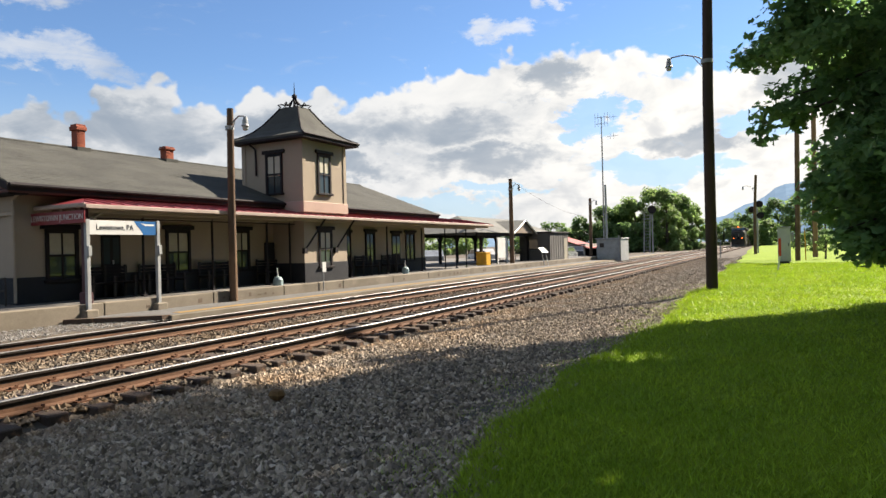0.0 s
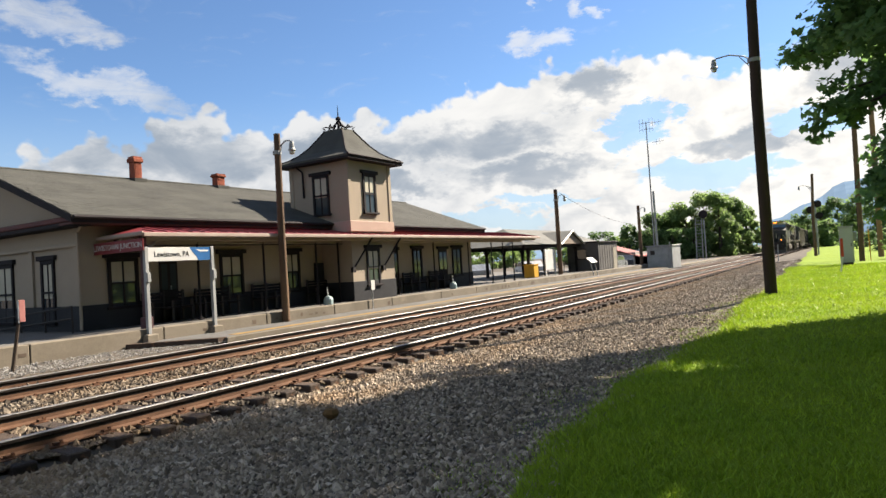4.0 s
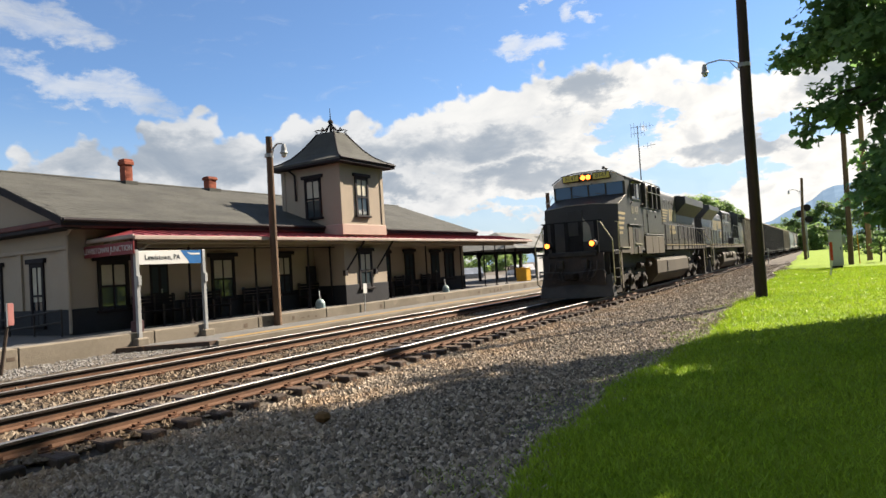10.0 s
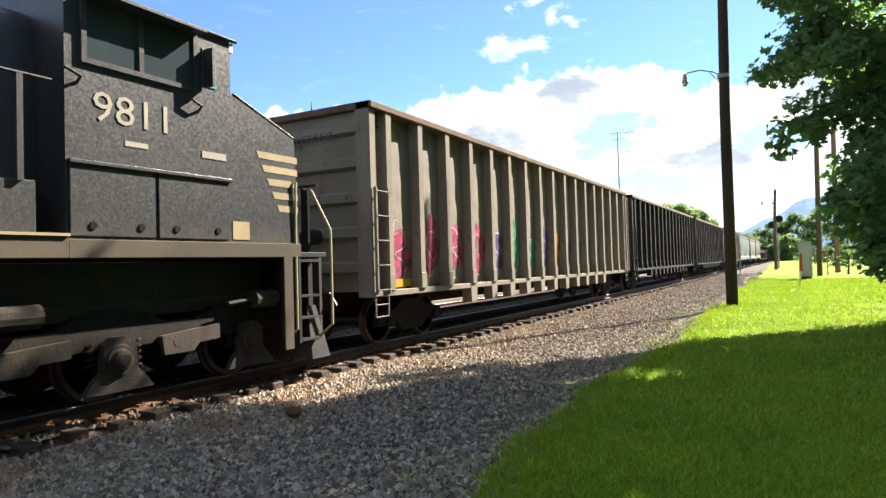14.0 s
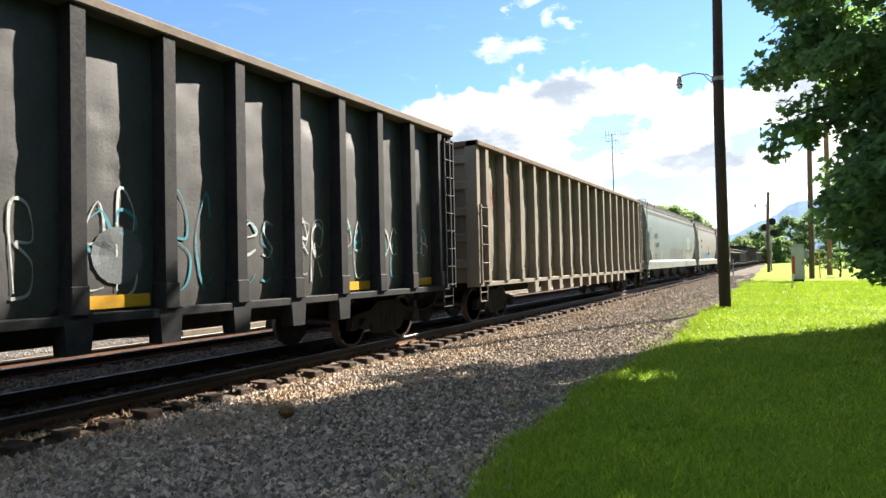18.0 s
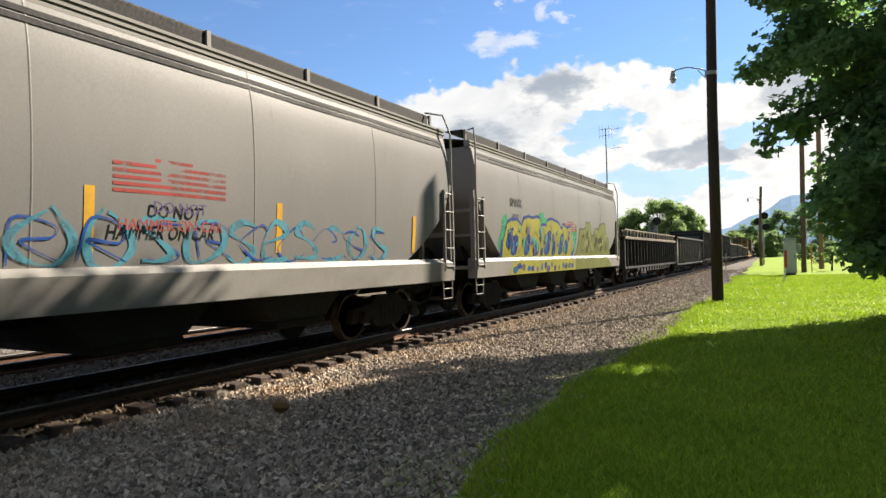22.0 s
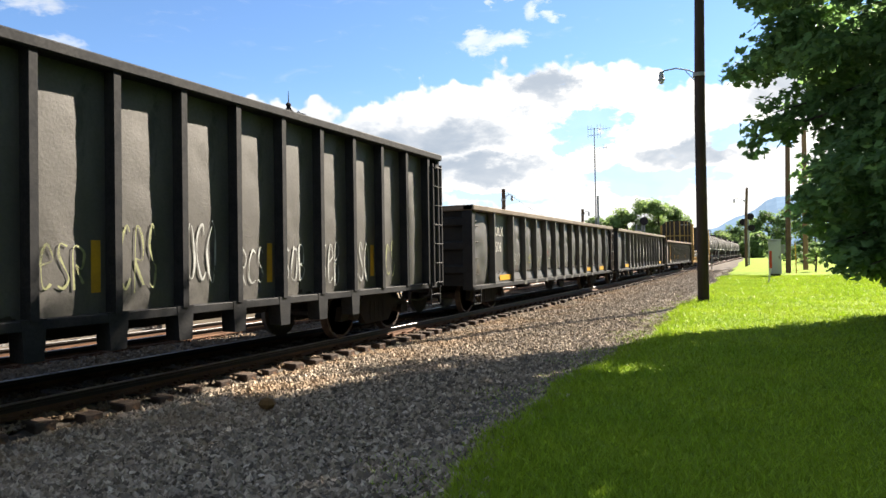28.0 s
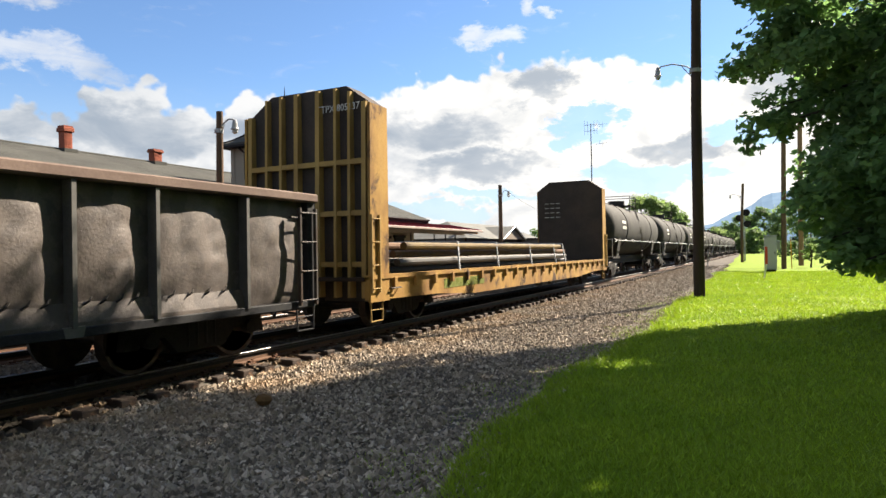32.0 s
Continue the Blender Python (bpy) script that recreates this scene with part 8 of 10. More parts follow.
    rsec = [(-1.5, wz0), (-1.54, wz0 + 0.05), (-1.52, wz1), (1.52, wz1), (1.54, wz0 + 0.05), (1.5, wz0), (hx, wz0 - 0.55), (-hx, wz0 - 0.55)]
    part("radiator_wing", along(rsec, rad, 20.5), paint, car, "overhanging radiator housing")
    span("radiator_lip", 1.52, 1.56, rad + 0.01, 20.49, wz0 + 0.02, wz1 - 0.01, M_WING, 0.01)
    part("radiator_grating", along([(-1.3, wz1), (1.3, wz1), (1.2, wz1 + 0.09), (-1.2, wz1 + 0.09)], rad + 0.4, 20.2), M_STEEL, car)
    part("exhaust_pipe", Shape().tube([(0, Y(rad - 1.4), hz - 0.05), (0, Y(rad - 1.4), hz + 0.30)], 0.3, 12), M_STEEL, car)
    for x in (-0.3, -0.1, 0.1, 0.3):
        part("horn_bell", Shape().tube([(x, Y(rad - 2.9), hz + 0.1), (x, Y(rad - 3.2), hz + 0.12)], [0.03, 0.09], 8), M_STEEL, car)
    part("lift_bar", Shape().tube([(-hx + 0.3, Y(start + 3.2), hz + 0.04), (hx - 0.3, Y(start + 3.2), hz + 0.04)], 0.04, 6), M_STEEL, car)
    # handrail along the walkway, on broad dark posts
    if leader:
        part("handrail", Shape().tube([(out, Y(8.7), 2.97), (out, Y(20.3), 2.97)], 0.02, 6), M_HANDRAIL, car)
        posts = (8.75, 10.2, 11.9, 13.5, 14.55, 15.65, 16.5, 17.3, 18.1, 18.9, 19.7, 20.35)
    else:
        part("handrail", Shape().tube([(out, Y(20.3), 2.95), (out, Y(8.7), 2.95), (out, Y(8.55), 3.0), (out, Y(8.0), 3.55), (out, Y(7.85), 3.58), (out, Y(c1 + 0.15), 3.58)], 0.02, 6), M_HANDRAIL, car)
        posts = (8.6, 10.2, 11.8, 13.4, 15.0, 16.6, 18.2, 19.4, 20.35)
        for a in (7.85, 6.2, 4.6):
            part("stanchion", Shape().box(out - 0.025, out + 0.025, Y(a - 0.03), Y(a + 0.03), 2.5, 3.58), paint, car)
    wide = 0.075 if leader else 0.04
    stan = mesh_of("stanchion", Shape().prism([(-wide * 1.25, 1.74), (wide * 1.25, 1.74), (wide, 2.1), (wide, 2.96), (-wide, 2.96), (-wide, 2.1)], 0, out + 0.03, out + 0.055), M_POSTBLACK)
    for a in posts:
        linked("stanchion", stan, car, pose(0, Y(a), 0))
    # fuel tank
    keel = [(-1.1, 0.22), (1.1, 0.22), (1.40, 0.55), (1.46, 0.66)]
    full = keel + [(1.46, 1.22), (1.34, 1.38), (-1.34, 1.38), (-1.46, 1.22), (-1.46, 0.66), (-1.40, 0.55)]
    if leader:
        part("fuel_tank", along(full, 7.0, 14.6), M_LOCO_DUST, car, "dusty tan fuel tank")
        gauges = (9.1,)
    else:
        low = keel + [(1.46, 0.84), (-1.46, 0.84), (-1.46, 0.66), (-1.40, 0.55)]
        for a, b, o in ((6.7, 8.6, full), (8.6, 13.3, low), (13.3, 14.35, full)):
            part("fuel_tank", along(o, a, b), M_LOCO_DUST, car, "dusty tan fuel tank")
        span("tank_back", -1.0, 0.95, 8.6, 13.3, 0.84, 1.4, M_STEEL)
        for d0, d1 in ((8.75, 10.7), (11.2, 13.15)):
            t = part("air_tank", Shape().tube([(1.2, Y(d0), 1.17), (1.2, Y(d0 + 0.03), 1.17), (1.2, Y(d0 + 0.12), 1.17), (1.2, Y(d1 - 0.12), 1.17), (1.2, Y(d1 - 0.03), 1.17), (1.2, Y(d1), 1.17)], [0.08, 0.2, 0.255, 0.255, 0.2, 0.08], 16), M_LOCO_DUST, car, "dusty air reservoir", smooth=True)
            for q in (d0 + 0.4, d1 - 0.4):
                part("tank_strap", Shape().tube([(1.2 + 0.262 * math.cos(a), Y(q), 1.17 + 0.262 * math.sin(a)) for a in (math.pi * 2 * i / 16 for i in range(17))], 0.018, 5), M_STEEL, t)
        gauges = (8.1,)
    for a in gauges:
        gauge = span("fuel_gauge", 1.46, 1.49, a, a + 0.14, 0.72, 1.2, M_STEEL)
        for q in range(5):
            span("gauge_mark", 1.49, 1.494, a + 0.04, a + 0.10, 0.76 + 0.09 * q, 0.80 + 0.09 * q, M_WING, 0.0, "", gauge)
    part("fill_pipe", Shape().tube([(1.25, Y(11.6), 1.36), (1.32, Y(11.6), 1.5), (1.42, Y(11.55), 1.52)], 0.04, 6), M_HANDRAIL, car)
    for z in (1.62, 1.5):
        part("conduit", Shape().tube([(1.3, Y(4.8), z), (1.3, Y(16.4), z)], 0.03, 6), M_STEEL, car)
    if leader:
        part("chain", Shape().tube([(1.5, Y(15.2 + 0.3 * q), 1.66 - 0.30 * math.sin(math.pi * (q % 5) / 5)) for q in range(11)], 0.012, 5), M_HANDRAIL, car)
    for c in (3.35, 17.85):
        loco_truck(car, Y, c, g)
    return car


def loco_wheel():
    wheel, r = Shape(), 0.52
    for s in (-1, 1):
        x = 0.7525 * s
        wheel.tube([(x - 0.07 * s, 0, 0), (x - 0.04 * s, 0, 0), (x - 0.03 * s, 0, 0), (x + 0.06 * s, 0, 0), (x + 0.06 * s, 0, 0), (x + 0.03 * s, 0, 0), (x + 0.05 * s, 0, 0)], [r + 0.026, r + 0.02, r, r - 0.006, r - 0.07, r - 0.1, 0.12], 22)
    wheel.tube([(-1.1, 0, 0), (1.1, 0, 0)], 0.1, 10).box(0.79, 0.80, -0.03, 0.03, 0.2, 0.38)
    return mesh_of("wheelset", wheel, M_WHEEL, True)


LOCO_WHEEL = loco_wheel()

# ---- the train, car by car; the numbers are the leading and trailing ends along the line at 0 s ----
def put_car(car, u0, u1):
    TRAIN.append((car, (u0 + u1) / 2))
    return car


put_car(locomotive("dusty black road locomotive with lit headlights, leading the train", 1, "8147", M_LOCO, 0.85, (2.12, 4.6), True), 171.0, 192.2)
put_car(locomotive("dusty black locomotive running hood first behind the leader", -1, "9811", M_LOCO_CLEAN, 0.52, (1.85, 4.13), False), 193.4, 214.6)

TAN = surface("tan_gon_paint", (0.56, 0.50, 0.41), (0.44, 0.39, 0.32), 0.85, size=1.4, grain=30, bump=0.15, streak=0.5, stain=(0.20, 0.12, 0.07), stain_at=0.64)
TAN_RUST = surface("tan_gon_rust", (0.34, 0.25, 0.17), (0.24, 0.15, 0.10), 0.85, size=2, grain=30, bump=0.2)
BLK = surface("black_gon_paint", (0.089, 0.093, 0.1), (0.14, 0.14, 0.14), 0.55, size=1.3, grain=30, bump=0.12, streak=0.5, stain=(0.07, 0.07, 0.07), stain_at=0.58, spec=0.5)
BLK_FRAME = surface("black_gon_frame", (0.038, 0.041, 0.048), (0.075, 0.075, 0.075), 0.75, size=2, grain=30, bump=0.12, spec=0.15)
POST_GREY = surface("worn_post", (0.24, 0.23, 0.21), (0.14, 0.135, 0.125), 0.55, size=3, grain=30, bump=0.1, stain=(0.17, 0.155, 0.14), spec=0.55)
BLK_CHORD = surface("gon_chord", (0.46, 0.38, 0.30), (0.33, 0.27, 0.22), 0.85, size=1.5, grain=30, bump=0.2)
OLDBLK = surface("worn_gon_panel", (0.25, 0.235, 0.215), (0.15, 0.142, 0.13), 0.55, size=1.2, grain=28, bump=0.07, streak=0.3, stain=(0.10, 0.08, 0.062), stain_at=0.58, spec=0.7)
DIMBLK = surface("dim_gon_panel", (0.24, 0.225, 0.205), (0.16, 0.15, 0.138), 0.55, size=1.2, grain=28, bump=0.15, streak=0.5, stain=(0.07, 0.065, 0.06), stain_at=0.6, spec=0.55)
MIDBLK = surface("grey_gon_panel", (0.115, 0.111, 0.108), (0.072, 0.07, 0.068), 0.55, size=1.2, grain=28, bump=0.07, streak=0.3, stain=(0.13, 0.085, 0.05), stain_at=0.6, spec=0.65)
RUSTY = surface("rusty_gon_panel", (0.24, 0.189, 0.159), (0.144, 0.111, 0.096), 0.6, size=3.2, sharp=0.05, grain=28, bump=0.25, stain=(0.34, 0.29, 0.26), stain_at=0.66, spec=0.5)
RUSTY_CHORD = surface("rusty_chord", (0.48, 0.35, 0.29), (0.35, 0.25, 0.21), 0.9, size=1.5, grain=28, bump=0.2)
BROWN = surface("brown_gon_panel", (0.44, 0.27, 0.175), (0.30, 0.225, 0.17), 0.85, size=0.5, grain=28, bump=0.2, stain=(0.30, 0.28, 0.25), stain_at=0.56)

g1 = put_car(gondola("tall tan ribbed gondola car with pink and green spray paint", 19.85, 4.58, 1.08, 1.19, TAN, TAN, TAN_RUST, seed=3, dent=0.06, plates=(0,), mark="WCTX 527"[:0]), 216.0, 235.9)
for i, c in enumerate(("pink", "pink", "pink", "pink", "violet", "green", "teal", "violet", "orange", "violet", "green", "green", "green")):
    w, h2, f, p = BAYS[g1.name]
    y = -h2 + f + (i + 0.16) * p
    patch(g1, "spray_paint", SKINS[g1.name], y, 1.25 + 0.1 * (i % 3), p * 0.66, 1.0 + 0.25 * (i % 2), PAINT[c], i, 1.0, label="sprayed colour patch")
    scrawl(g1, "spray_paint", SKINS[g1.name], y + 0.1, 1.3, p * 0.5, 1.0, PAINT["white"], 70 + i, 0.05, 1)
lettering("WCTX 527", 0.2, M_LETTER_DARK, g1, 0.2, -19.85 / 2 - 0.052, 4.02, "stencilled letters", 1.0, toward=0)
g2 = put_car(gondola("tall black ribbed gondola car with white spray scrawls", 20.0, 4.60, 1.08, 1.19, BLK, BLK_FRAME, BLK_CHORD, seed=5, dent=0.04, plates=(14,)), 237.15, 257.15)
tag_bays(g2, range(1, 16), ("white", "white", "lime", "pink"), 1.3, 1.0, 11)
g3 = put_car(gondola("tall black ribbed gondola car with pale and blue scrawls", 19.7, 4.60, 1.08, 1.19, BLK, BLK_FRAME, BLK_CHORD, seed=7, dent=0.04, plates=(0, 4, 9, 13, 15), number="6366", mark="DEX", mark_bay=1), 258.65, 278.35)
tag_bays(g3, range(0, 16), ("white", "white", "cyan", "white"), 1.3, 1.1, 13)
scrawl(g3, "spray_paint", SKINS[g3.name], -8.95, 1.2, 1.9, 1.15, PAINT["white"], 21, 0.12, 2, "large white scrawl")
blot(g3, "spray_paint", SKINS[g3.name], 1.75, 1.74, 0.33, 0.34, surface("grey_spray", (0.30, 0.33, 0.35), None, 0.7), 0.008, "round grey sprayed patch")
for k, i in enumerate((9, 11, 12, 13, 14, 15)):
    w, h2, f, p = BAYS[g3.name]
    scrawl(g3, "spray_paint", SKINS[g3.name], -h2 + f + i * p + 0.15, 1.75, p * 0.62, 0.5, PAINT["white" if k % 3 else "cyan"], 500 + k, 0.07, 2, "white scrawl")
lettering("IL 64", 0.13, M_LETTER, g2, 1.335, 7.74, 1.90, "small white stencil")
lettering("CU FT 6400", 0.13, M_LETTER, g2, 1.335, 7.86, 1.76, "small white stencil", 0.8)
for a, b, z0, z1 in ((7.62, 8.14, 1.33, 1.345), (7.62, 8.14, 1.655, 1.67), (7.62, 7.635, 1.33, 1.67), (8.125, 8.14, 1.33, 1.67), (7.87, 7.885, 1.33, 1.67), (7.62, 8.14, 1.42, 1.43)):
    part("stencil_frame", Shape().box(1.336, 1.34, a, b, z0, z1), M_LETTER, g2)
scrawl(g2, "spray_paint", SKINS[g2.name], 7.5, 2.1, 0.62, 0.4, PAINT["lime"], 23, 0.08, 3, "pale green scrawl")
scrawl(g2, "spray_paint", SKINS[g2.name], 8.95, 2.0, 0.5, 0.45, PAINT["white"], 24, 0.09, 2, "white scrawl")
g4 = put_car(gondola("tall weathered tan ribbed gondola car with dented sides", 19.6, 4.62, 1.08, 1.19, TAN, TAN, TAN_RUST, seed=9, dent=0.07, plates=(4, 6)), 279.75, 299.35)
tag_bays(g4, (0, 1), ("red", "red"), 2.9, 0.9, 15, 0.07)
RINGS = surface("faded_ring", (0.34, 0.33, 0.28), None, 0.8, bump=0.0)
for k in range(5):
    w, h2, f, p = BAYS[g4.name]
    blot(g4, "spray_paint", SKINS[g4.name], -h2 + f + (4.45 + k) * p, 2.0, 0.42, 0.62, RINGS, 0.003, "faded sprayed ring", 0.0, 0.03)
    blot(g4, "spray_paint", SKINS[g4.name], -h2 + f + (4.45 + k) * p, 2.0, 0.37, 0.56, TAN, 0.007)
    blot(g4, "spray_paint", SKINS[g4.name], -h2 + f + (4.5 + k) * p, 1.9, 0.13, 0.3, RINGS, 0.011)

GREENISH = surface("pale_green_paint", (0.315, 0.40, 0.408), (0.285, 0.36, 0.368), 0.55, size=0.8, grain=35, bump=0.04, streak=0.75, stain=(0.26, 0.27, 0.225), stain_at=0.64)
GREENISH_EDGE = surface("pale_green_edge", (0.56, 0.61, 0.58), (0.46, 0.50, 0.47), 0.55, size=1, grain=35, bump=0.04, stain=(0.36, 0.22, 0.14), stain_at=0.68)
WARM = surface("warm_grey_paint", (0.48, 0.465, 0.445), (0.43, 0.415, 0.395), 0.55, size=0.8, grain=35, bump=0.04, streak=0.75, stain=(0.36, 0.33, 0.29), stain_at=0.66)
WARM_EDGE = surface("warm_grey_edge", (0.60, 0.57, 0.52), (0.50, 0.47, 0.42), 0.55, size=1, grain=35, bump=0.04)

FLAT_BLACK = surface("flat_black_spray", (0.02, 0.02, 0.022), None, 0.6, bump=0.0)
FLAT_PALE = surface("flat_pale_spray", (0.62, 0.60, 0.56), (0.54, 0.52, 0.49), 0.6, size=2, bump=0.0)
FLAT_BLUE = surface("deep_blue_spray", (0.02, 0.07, 0.42), (0.015, 0.05, 0.30), 0.55, size=2.5, bump=0.0)
FLAT_MID = surface("mid_blue_spray", (0.03, 0.20, 0.62), (0.03, 0.16, 0.5), 0.55, size=2.5, bump=0.0)
FLAT_YELLOW = surface("yellow_spray", (0.66, 0.62, 0.08), (0.50, 0.47, 0.07), 0.55, size=1.5, bump=0.0)
FLAT_OLIVE = surface("olive_spray", (0.36, 0.38, 0.08), (0.27, 0.29, 0.07), 0.6, size=2.0, bump=0.0)
PALE_OLIVE = surface("pale_olive_spray", (0.50, 0.50, 0.17), (0.42, 0.43, 0.14), 0.6, size=2.0, bump=0.0)
GRAFFITI_SHADE = surface("graffiti_shade", (0.10, 0.12, 0.04), None, 0.6, bump=0.0)
FADED = surface("faded_spray", (0.25, 0.28, 0.275), (0.30, 0.34, 0.335), 0.7, size=3, grain=30, bump=0.02)
M_FAINT_PALE = surface("pale_spray", (0.42, 0.45, 0.44), None, 0.7)
FAINT = surface("faint_lettering", (0.25, 0.30, 0.30), None, 0.7)
ha, sa = hopper("pale green covered hopper car with faint rust and scrawls", 19.95, GREENISH, GREENISH_EDGE, 21, 4.53)
put_car(ha, 300.7, 320.65)
lettering("ACFX", 0.42, M_LETTER_DARK, ha, 1.585, -7.3, 2.91, "stencilled letters", 1.1)
lettering("462028", 0.38, M_LETTER_DARK, ha, 1.585, -7.05, 2.42, "stencilled numbers", 1.15)
lettering("ACFX", 0.24, M_LETTER_DARK, ha, 0.1, -9.87, 4.1, "stencilled letters", toward=0)
lettering("462028", 0.22, M_LETTER_DARK, ha, 0.1, -9.87, 3.85, "stencilled numbers", toward=0)
scrawl(ha, "spray_paint", sa, -9.5, 2.98, 0.75, 0.3, PAINT["black"], 3, 0.05, 3, "black scrawl")
scrawl(ha, "spray_paint", sa, -9.2, 2.66, 0.5, 0.24, PAINT["black"], 4, 0.04, 2, "black scrawl")
for y in (-8.35, -5.4, -1.8, 3.75, 5.9, 8.5):
    patch(ha, "reflector", sa, y, 1.64, 0.12, 0.95 if y in (-8.35, 8.5) else 0.45, M_REFLECT, label="yellow reflector strip")
for q in range(2):
    patch(ha, "lettering_bar", sa, -7.6, 1.82 - 0.17 * q, 1.0, 0.06, M_LETTER_DARK)
patch(ha, "company_panel", sa, 5.2, 2.22, 1.25, 0.98, surface("panel_cream", (0.74, 0.66, 0.57), (0.68, 0.60, 0.51), 0.6, size=2, grain=40, bump=0.03), 5, 0.12, label="cream painted panel")
for k, (dy, dz, w, h) in enumerate(((0.25, 0.3, 0.12, 0.45), (0.45, 0.25, 0.2, 0.35), (0.35, 0.75, 0.14, 0.14), (0.55, 0.8, 0.14, 0.14), (0.15, 0.65, 0.12, 0.12), (0.45, 0.95, 0.13, 0.12))):
    patch(ha, "panel_mark", sa, 5.22 + dy * 0.75, 2.26 + dz * 0.62, w * 0.8, h * 0.7, PAINT["green"], k, 1.0, 0.012)
for q in range(4):
    patch(ha, "lettering_bar", sa, 6.9, 2.72 - 0.12 * q, 1.05 - 0.12 * (q % 2), 0.045, FAINT)
for q in range(2):
    patch(ha, "panel_mark", sa, 5.78, 2.72 - 0.10 * q, 0.5, 0.045, PAINT["green"], rise=0.012)
def sill_face(z, y=0):
    return 1.60 + 0.05 * (z - 1.06)


# a row of five fat white letters that run over the sill
FAT = ((4.35, 0.70, 0.60), (5.0, 0.80, 0.62), (5.75, 0.72, 0.60), (6.4, 0.78, 0.62), (7.1, 0.95, 0.74))
for k, (y, w, h) in enumerate(FAT):
    arch = [(y, 1.62), (y + 0.08, 1.55 + h * 0.75), (y + w * 0.3, 1.55 + h), (y + w * 0.7, 1.55 + h), (y + w - 0.06, 1.55 + h * 0.8), (y + w, 1.75)]
    spread(ha, "spray_paint", sa, y - 0.16, y + w + 0.14, 1.56, [(a + (a - y - w / 2) * 0.3, b + 0.07) for a, b in arch], FLAT_BLACK, 0.008 + 0.0006 * k, "black sprayed outline", 24)
    spread(ha, "spray_paint", sa, y, y + w, 1.56, arch, FLAT_PALE, 0.014 + 0.0006 * k, "pale sprayed letter", 24)
    scrawl(ha, "spray_paint", sa, y + 0.2, 1.72, w * 0.5, h * 0.55, FLAT_BLACK, 40 + k, 0.05, 1, rise=0.018)
    spread(ha, "spray_paint", sill_face, y - 0.08, y + w + 0.06, 1.07, [(y, 1.45), (y + w, 1.45)], FLAT_PALE, 0.004 + 0.0005 * k, "pale sprayed letter", 8)
    spread(ha, "spray_paint", sill_face, y - 0.10, y - 0.03, 1.07, [(y - 0.1, 1.45), (y, 1.45)], FLAT_BLACK, 0.010, "black sprayed outline", 2)
spread(ha, "spray_paint", sill_face, 4.0, 4.28, 1.07, [(4.0, 1.30), (4.1, 1.45), (4.3, 1.45)], FLAT_BLACK, 0.010, "black sprayed outline", 6)
scrawl(ha, "spray_paint", sill_face, 8.15, 1.18, 0.5, 0.2, FLAT_BLACK, 61, 0.03, 3, "black scrawl")
for k, y in enumerate((-8.6, -6.9, -5.0, -2.9)):
    scrawl(ha, "spray_paint", sill_face, y, 1.18, 1.0, 0.17, PAINT["black" if k % 2 else "teal"], 70 + k, 0.02, 5, "black scrawl")
for k in range(5):
    blot(ha, "spray_paint", sa, -1.9 + 1.15 * k, 1.92, 0.55, 0.36 + 0.05 * math.sin(k * 2.1), FADED, 0.004 + 0.0006 * k, "faded grey sprayed letter", 0.1, 0.12)
    scrawl(ha, "spray_paint", sa, -2.25 + 1.15 * k, 1.68, 0.7, 0.45, M_FAINT_PALE, 90 + k, 0.03, 2, rise=0.012)
for k, y in enumerate((-4.6, -1.2, 0.3)):
    scrawl(ha, "spray_paint", sa, y, 2.15 + 0.1 * (k % 3), 0.5, 0.3, PAINT["black"], 95 + k, 0.018, 2, "thin black scrawl")
scrawl(ha, "spray_paint", sa, -1.8, 1.7, 3.4, 0.7, surface("faded_scrawl", (0.36, 0.34, 0.30), None, 0.8), 8, 0.08, 5, "faded scrawl")

hb, sb = hopper("warm grey covered hopper car with blue sprayed letters", 15.5, WARM, WARM_EDGE, 22, 4.50)
put_car(hb, 322.05, 337.55)
lettering("SMNX", 0.34, M_LETTER_DARK, hb, 1.585, -5.0, 3.1, "stencilled letters")
lettering("640", 0.34, M_LETTER_DARK, hb, 1.585, -5.2, 2.6, "stencilled numbers")
lettering("DO NOT", 0.2, PAINT["violet"], hb, 1.585, 0.25, 2.25, "stencilled words")
lettering("HAMMER ON CAR", 0.2, PAINT["red"], hb, 1.585, 0.15, 2.03, "stencilled words", 0.95)
for q in range(6):
    patch(hb, "lettering_bar", sb, -0.66 + 0.55 * (q == 0), 2.80 - 0.078 * q, 1.66 - 1.1 * (q == 0), 0.042, PAINT["red"], label="unreadable red notice")
scrawl(hb, "spray_paint", sb, -5.2, 1.58, 10.3, 0.58, PAINT["cyan"], 17, 0.15, 15, "blue sprayed letters")
scrawl(hb, "spray_paint", sb, -5.0, 1.58, 10.1, 0.5, PAINT["blue"], 18, 0.05, 13, "blue sprayed letters")
for y in (-6.2, -1.0, 2.0, 6.0):
    patch(hb, "reflector", sb, y, 1.7, 0.12, 0.75, M_REFLECT, label="yellow reflector strip")
hc, sc = hopper("warm grey covered hopper car with large yellow and blue graffiti", 15.55, WARM, WARM_EDGE, 23, 4.50)
put_car(hc, 338.8, 354.35)
lettering("SMNX", 0.34, M_LETTER_DARK, hc, 1.585, -5.0, 3.1, "stencilled letters")
patch(hc, "lettering_bar", sc, -5.3, 2.5, 0.5, 0.28, M_LETTER_DARK)
r = random.Random(12)
for q in range(5):
    patch(hc, "lettering_bar", sc, -0.5 + 0.45 * (q == 0), 2.74 - 0.08 * q, 1.6 - 0.9 * (q == 0), 0.04, PAINT["red"], label="unreadable red notice")
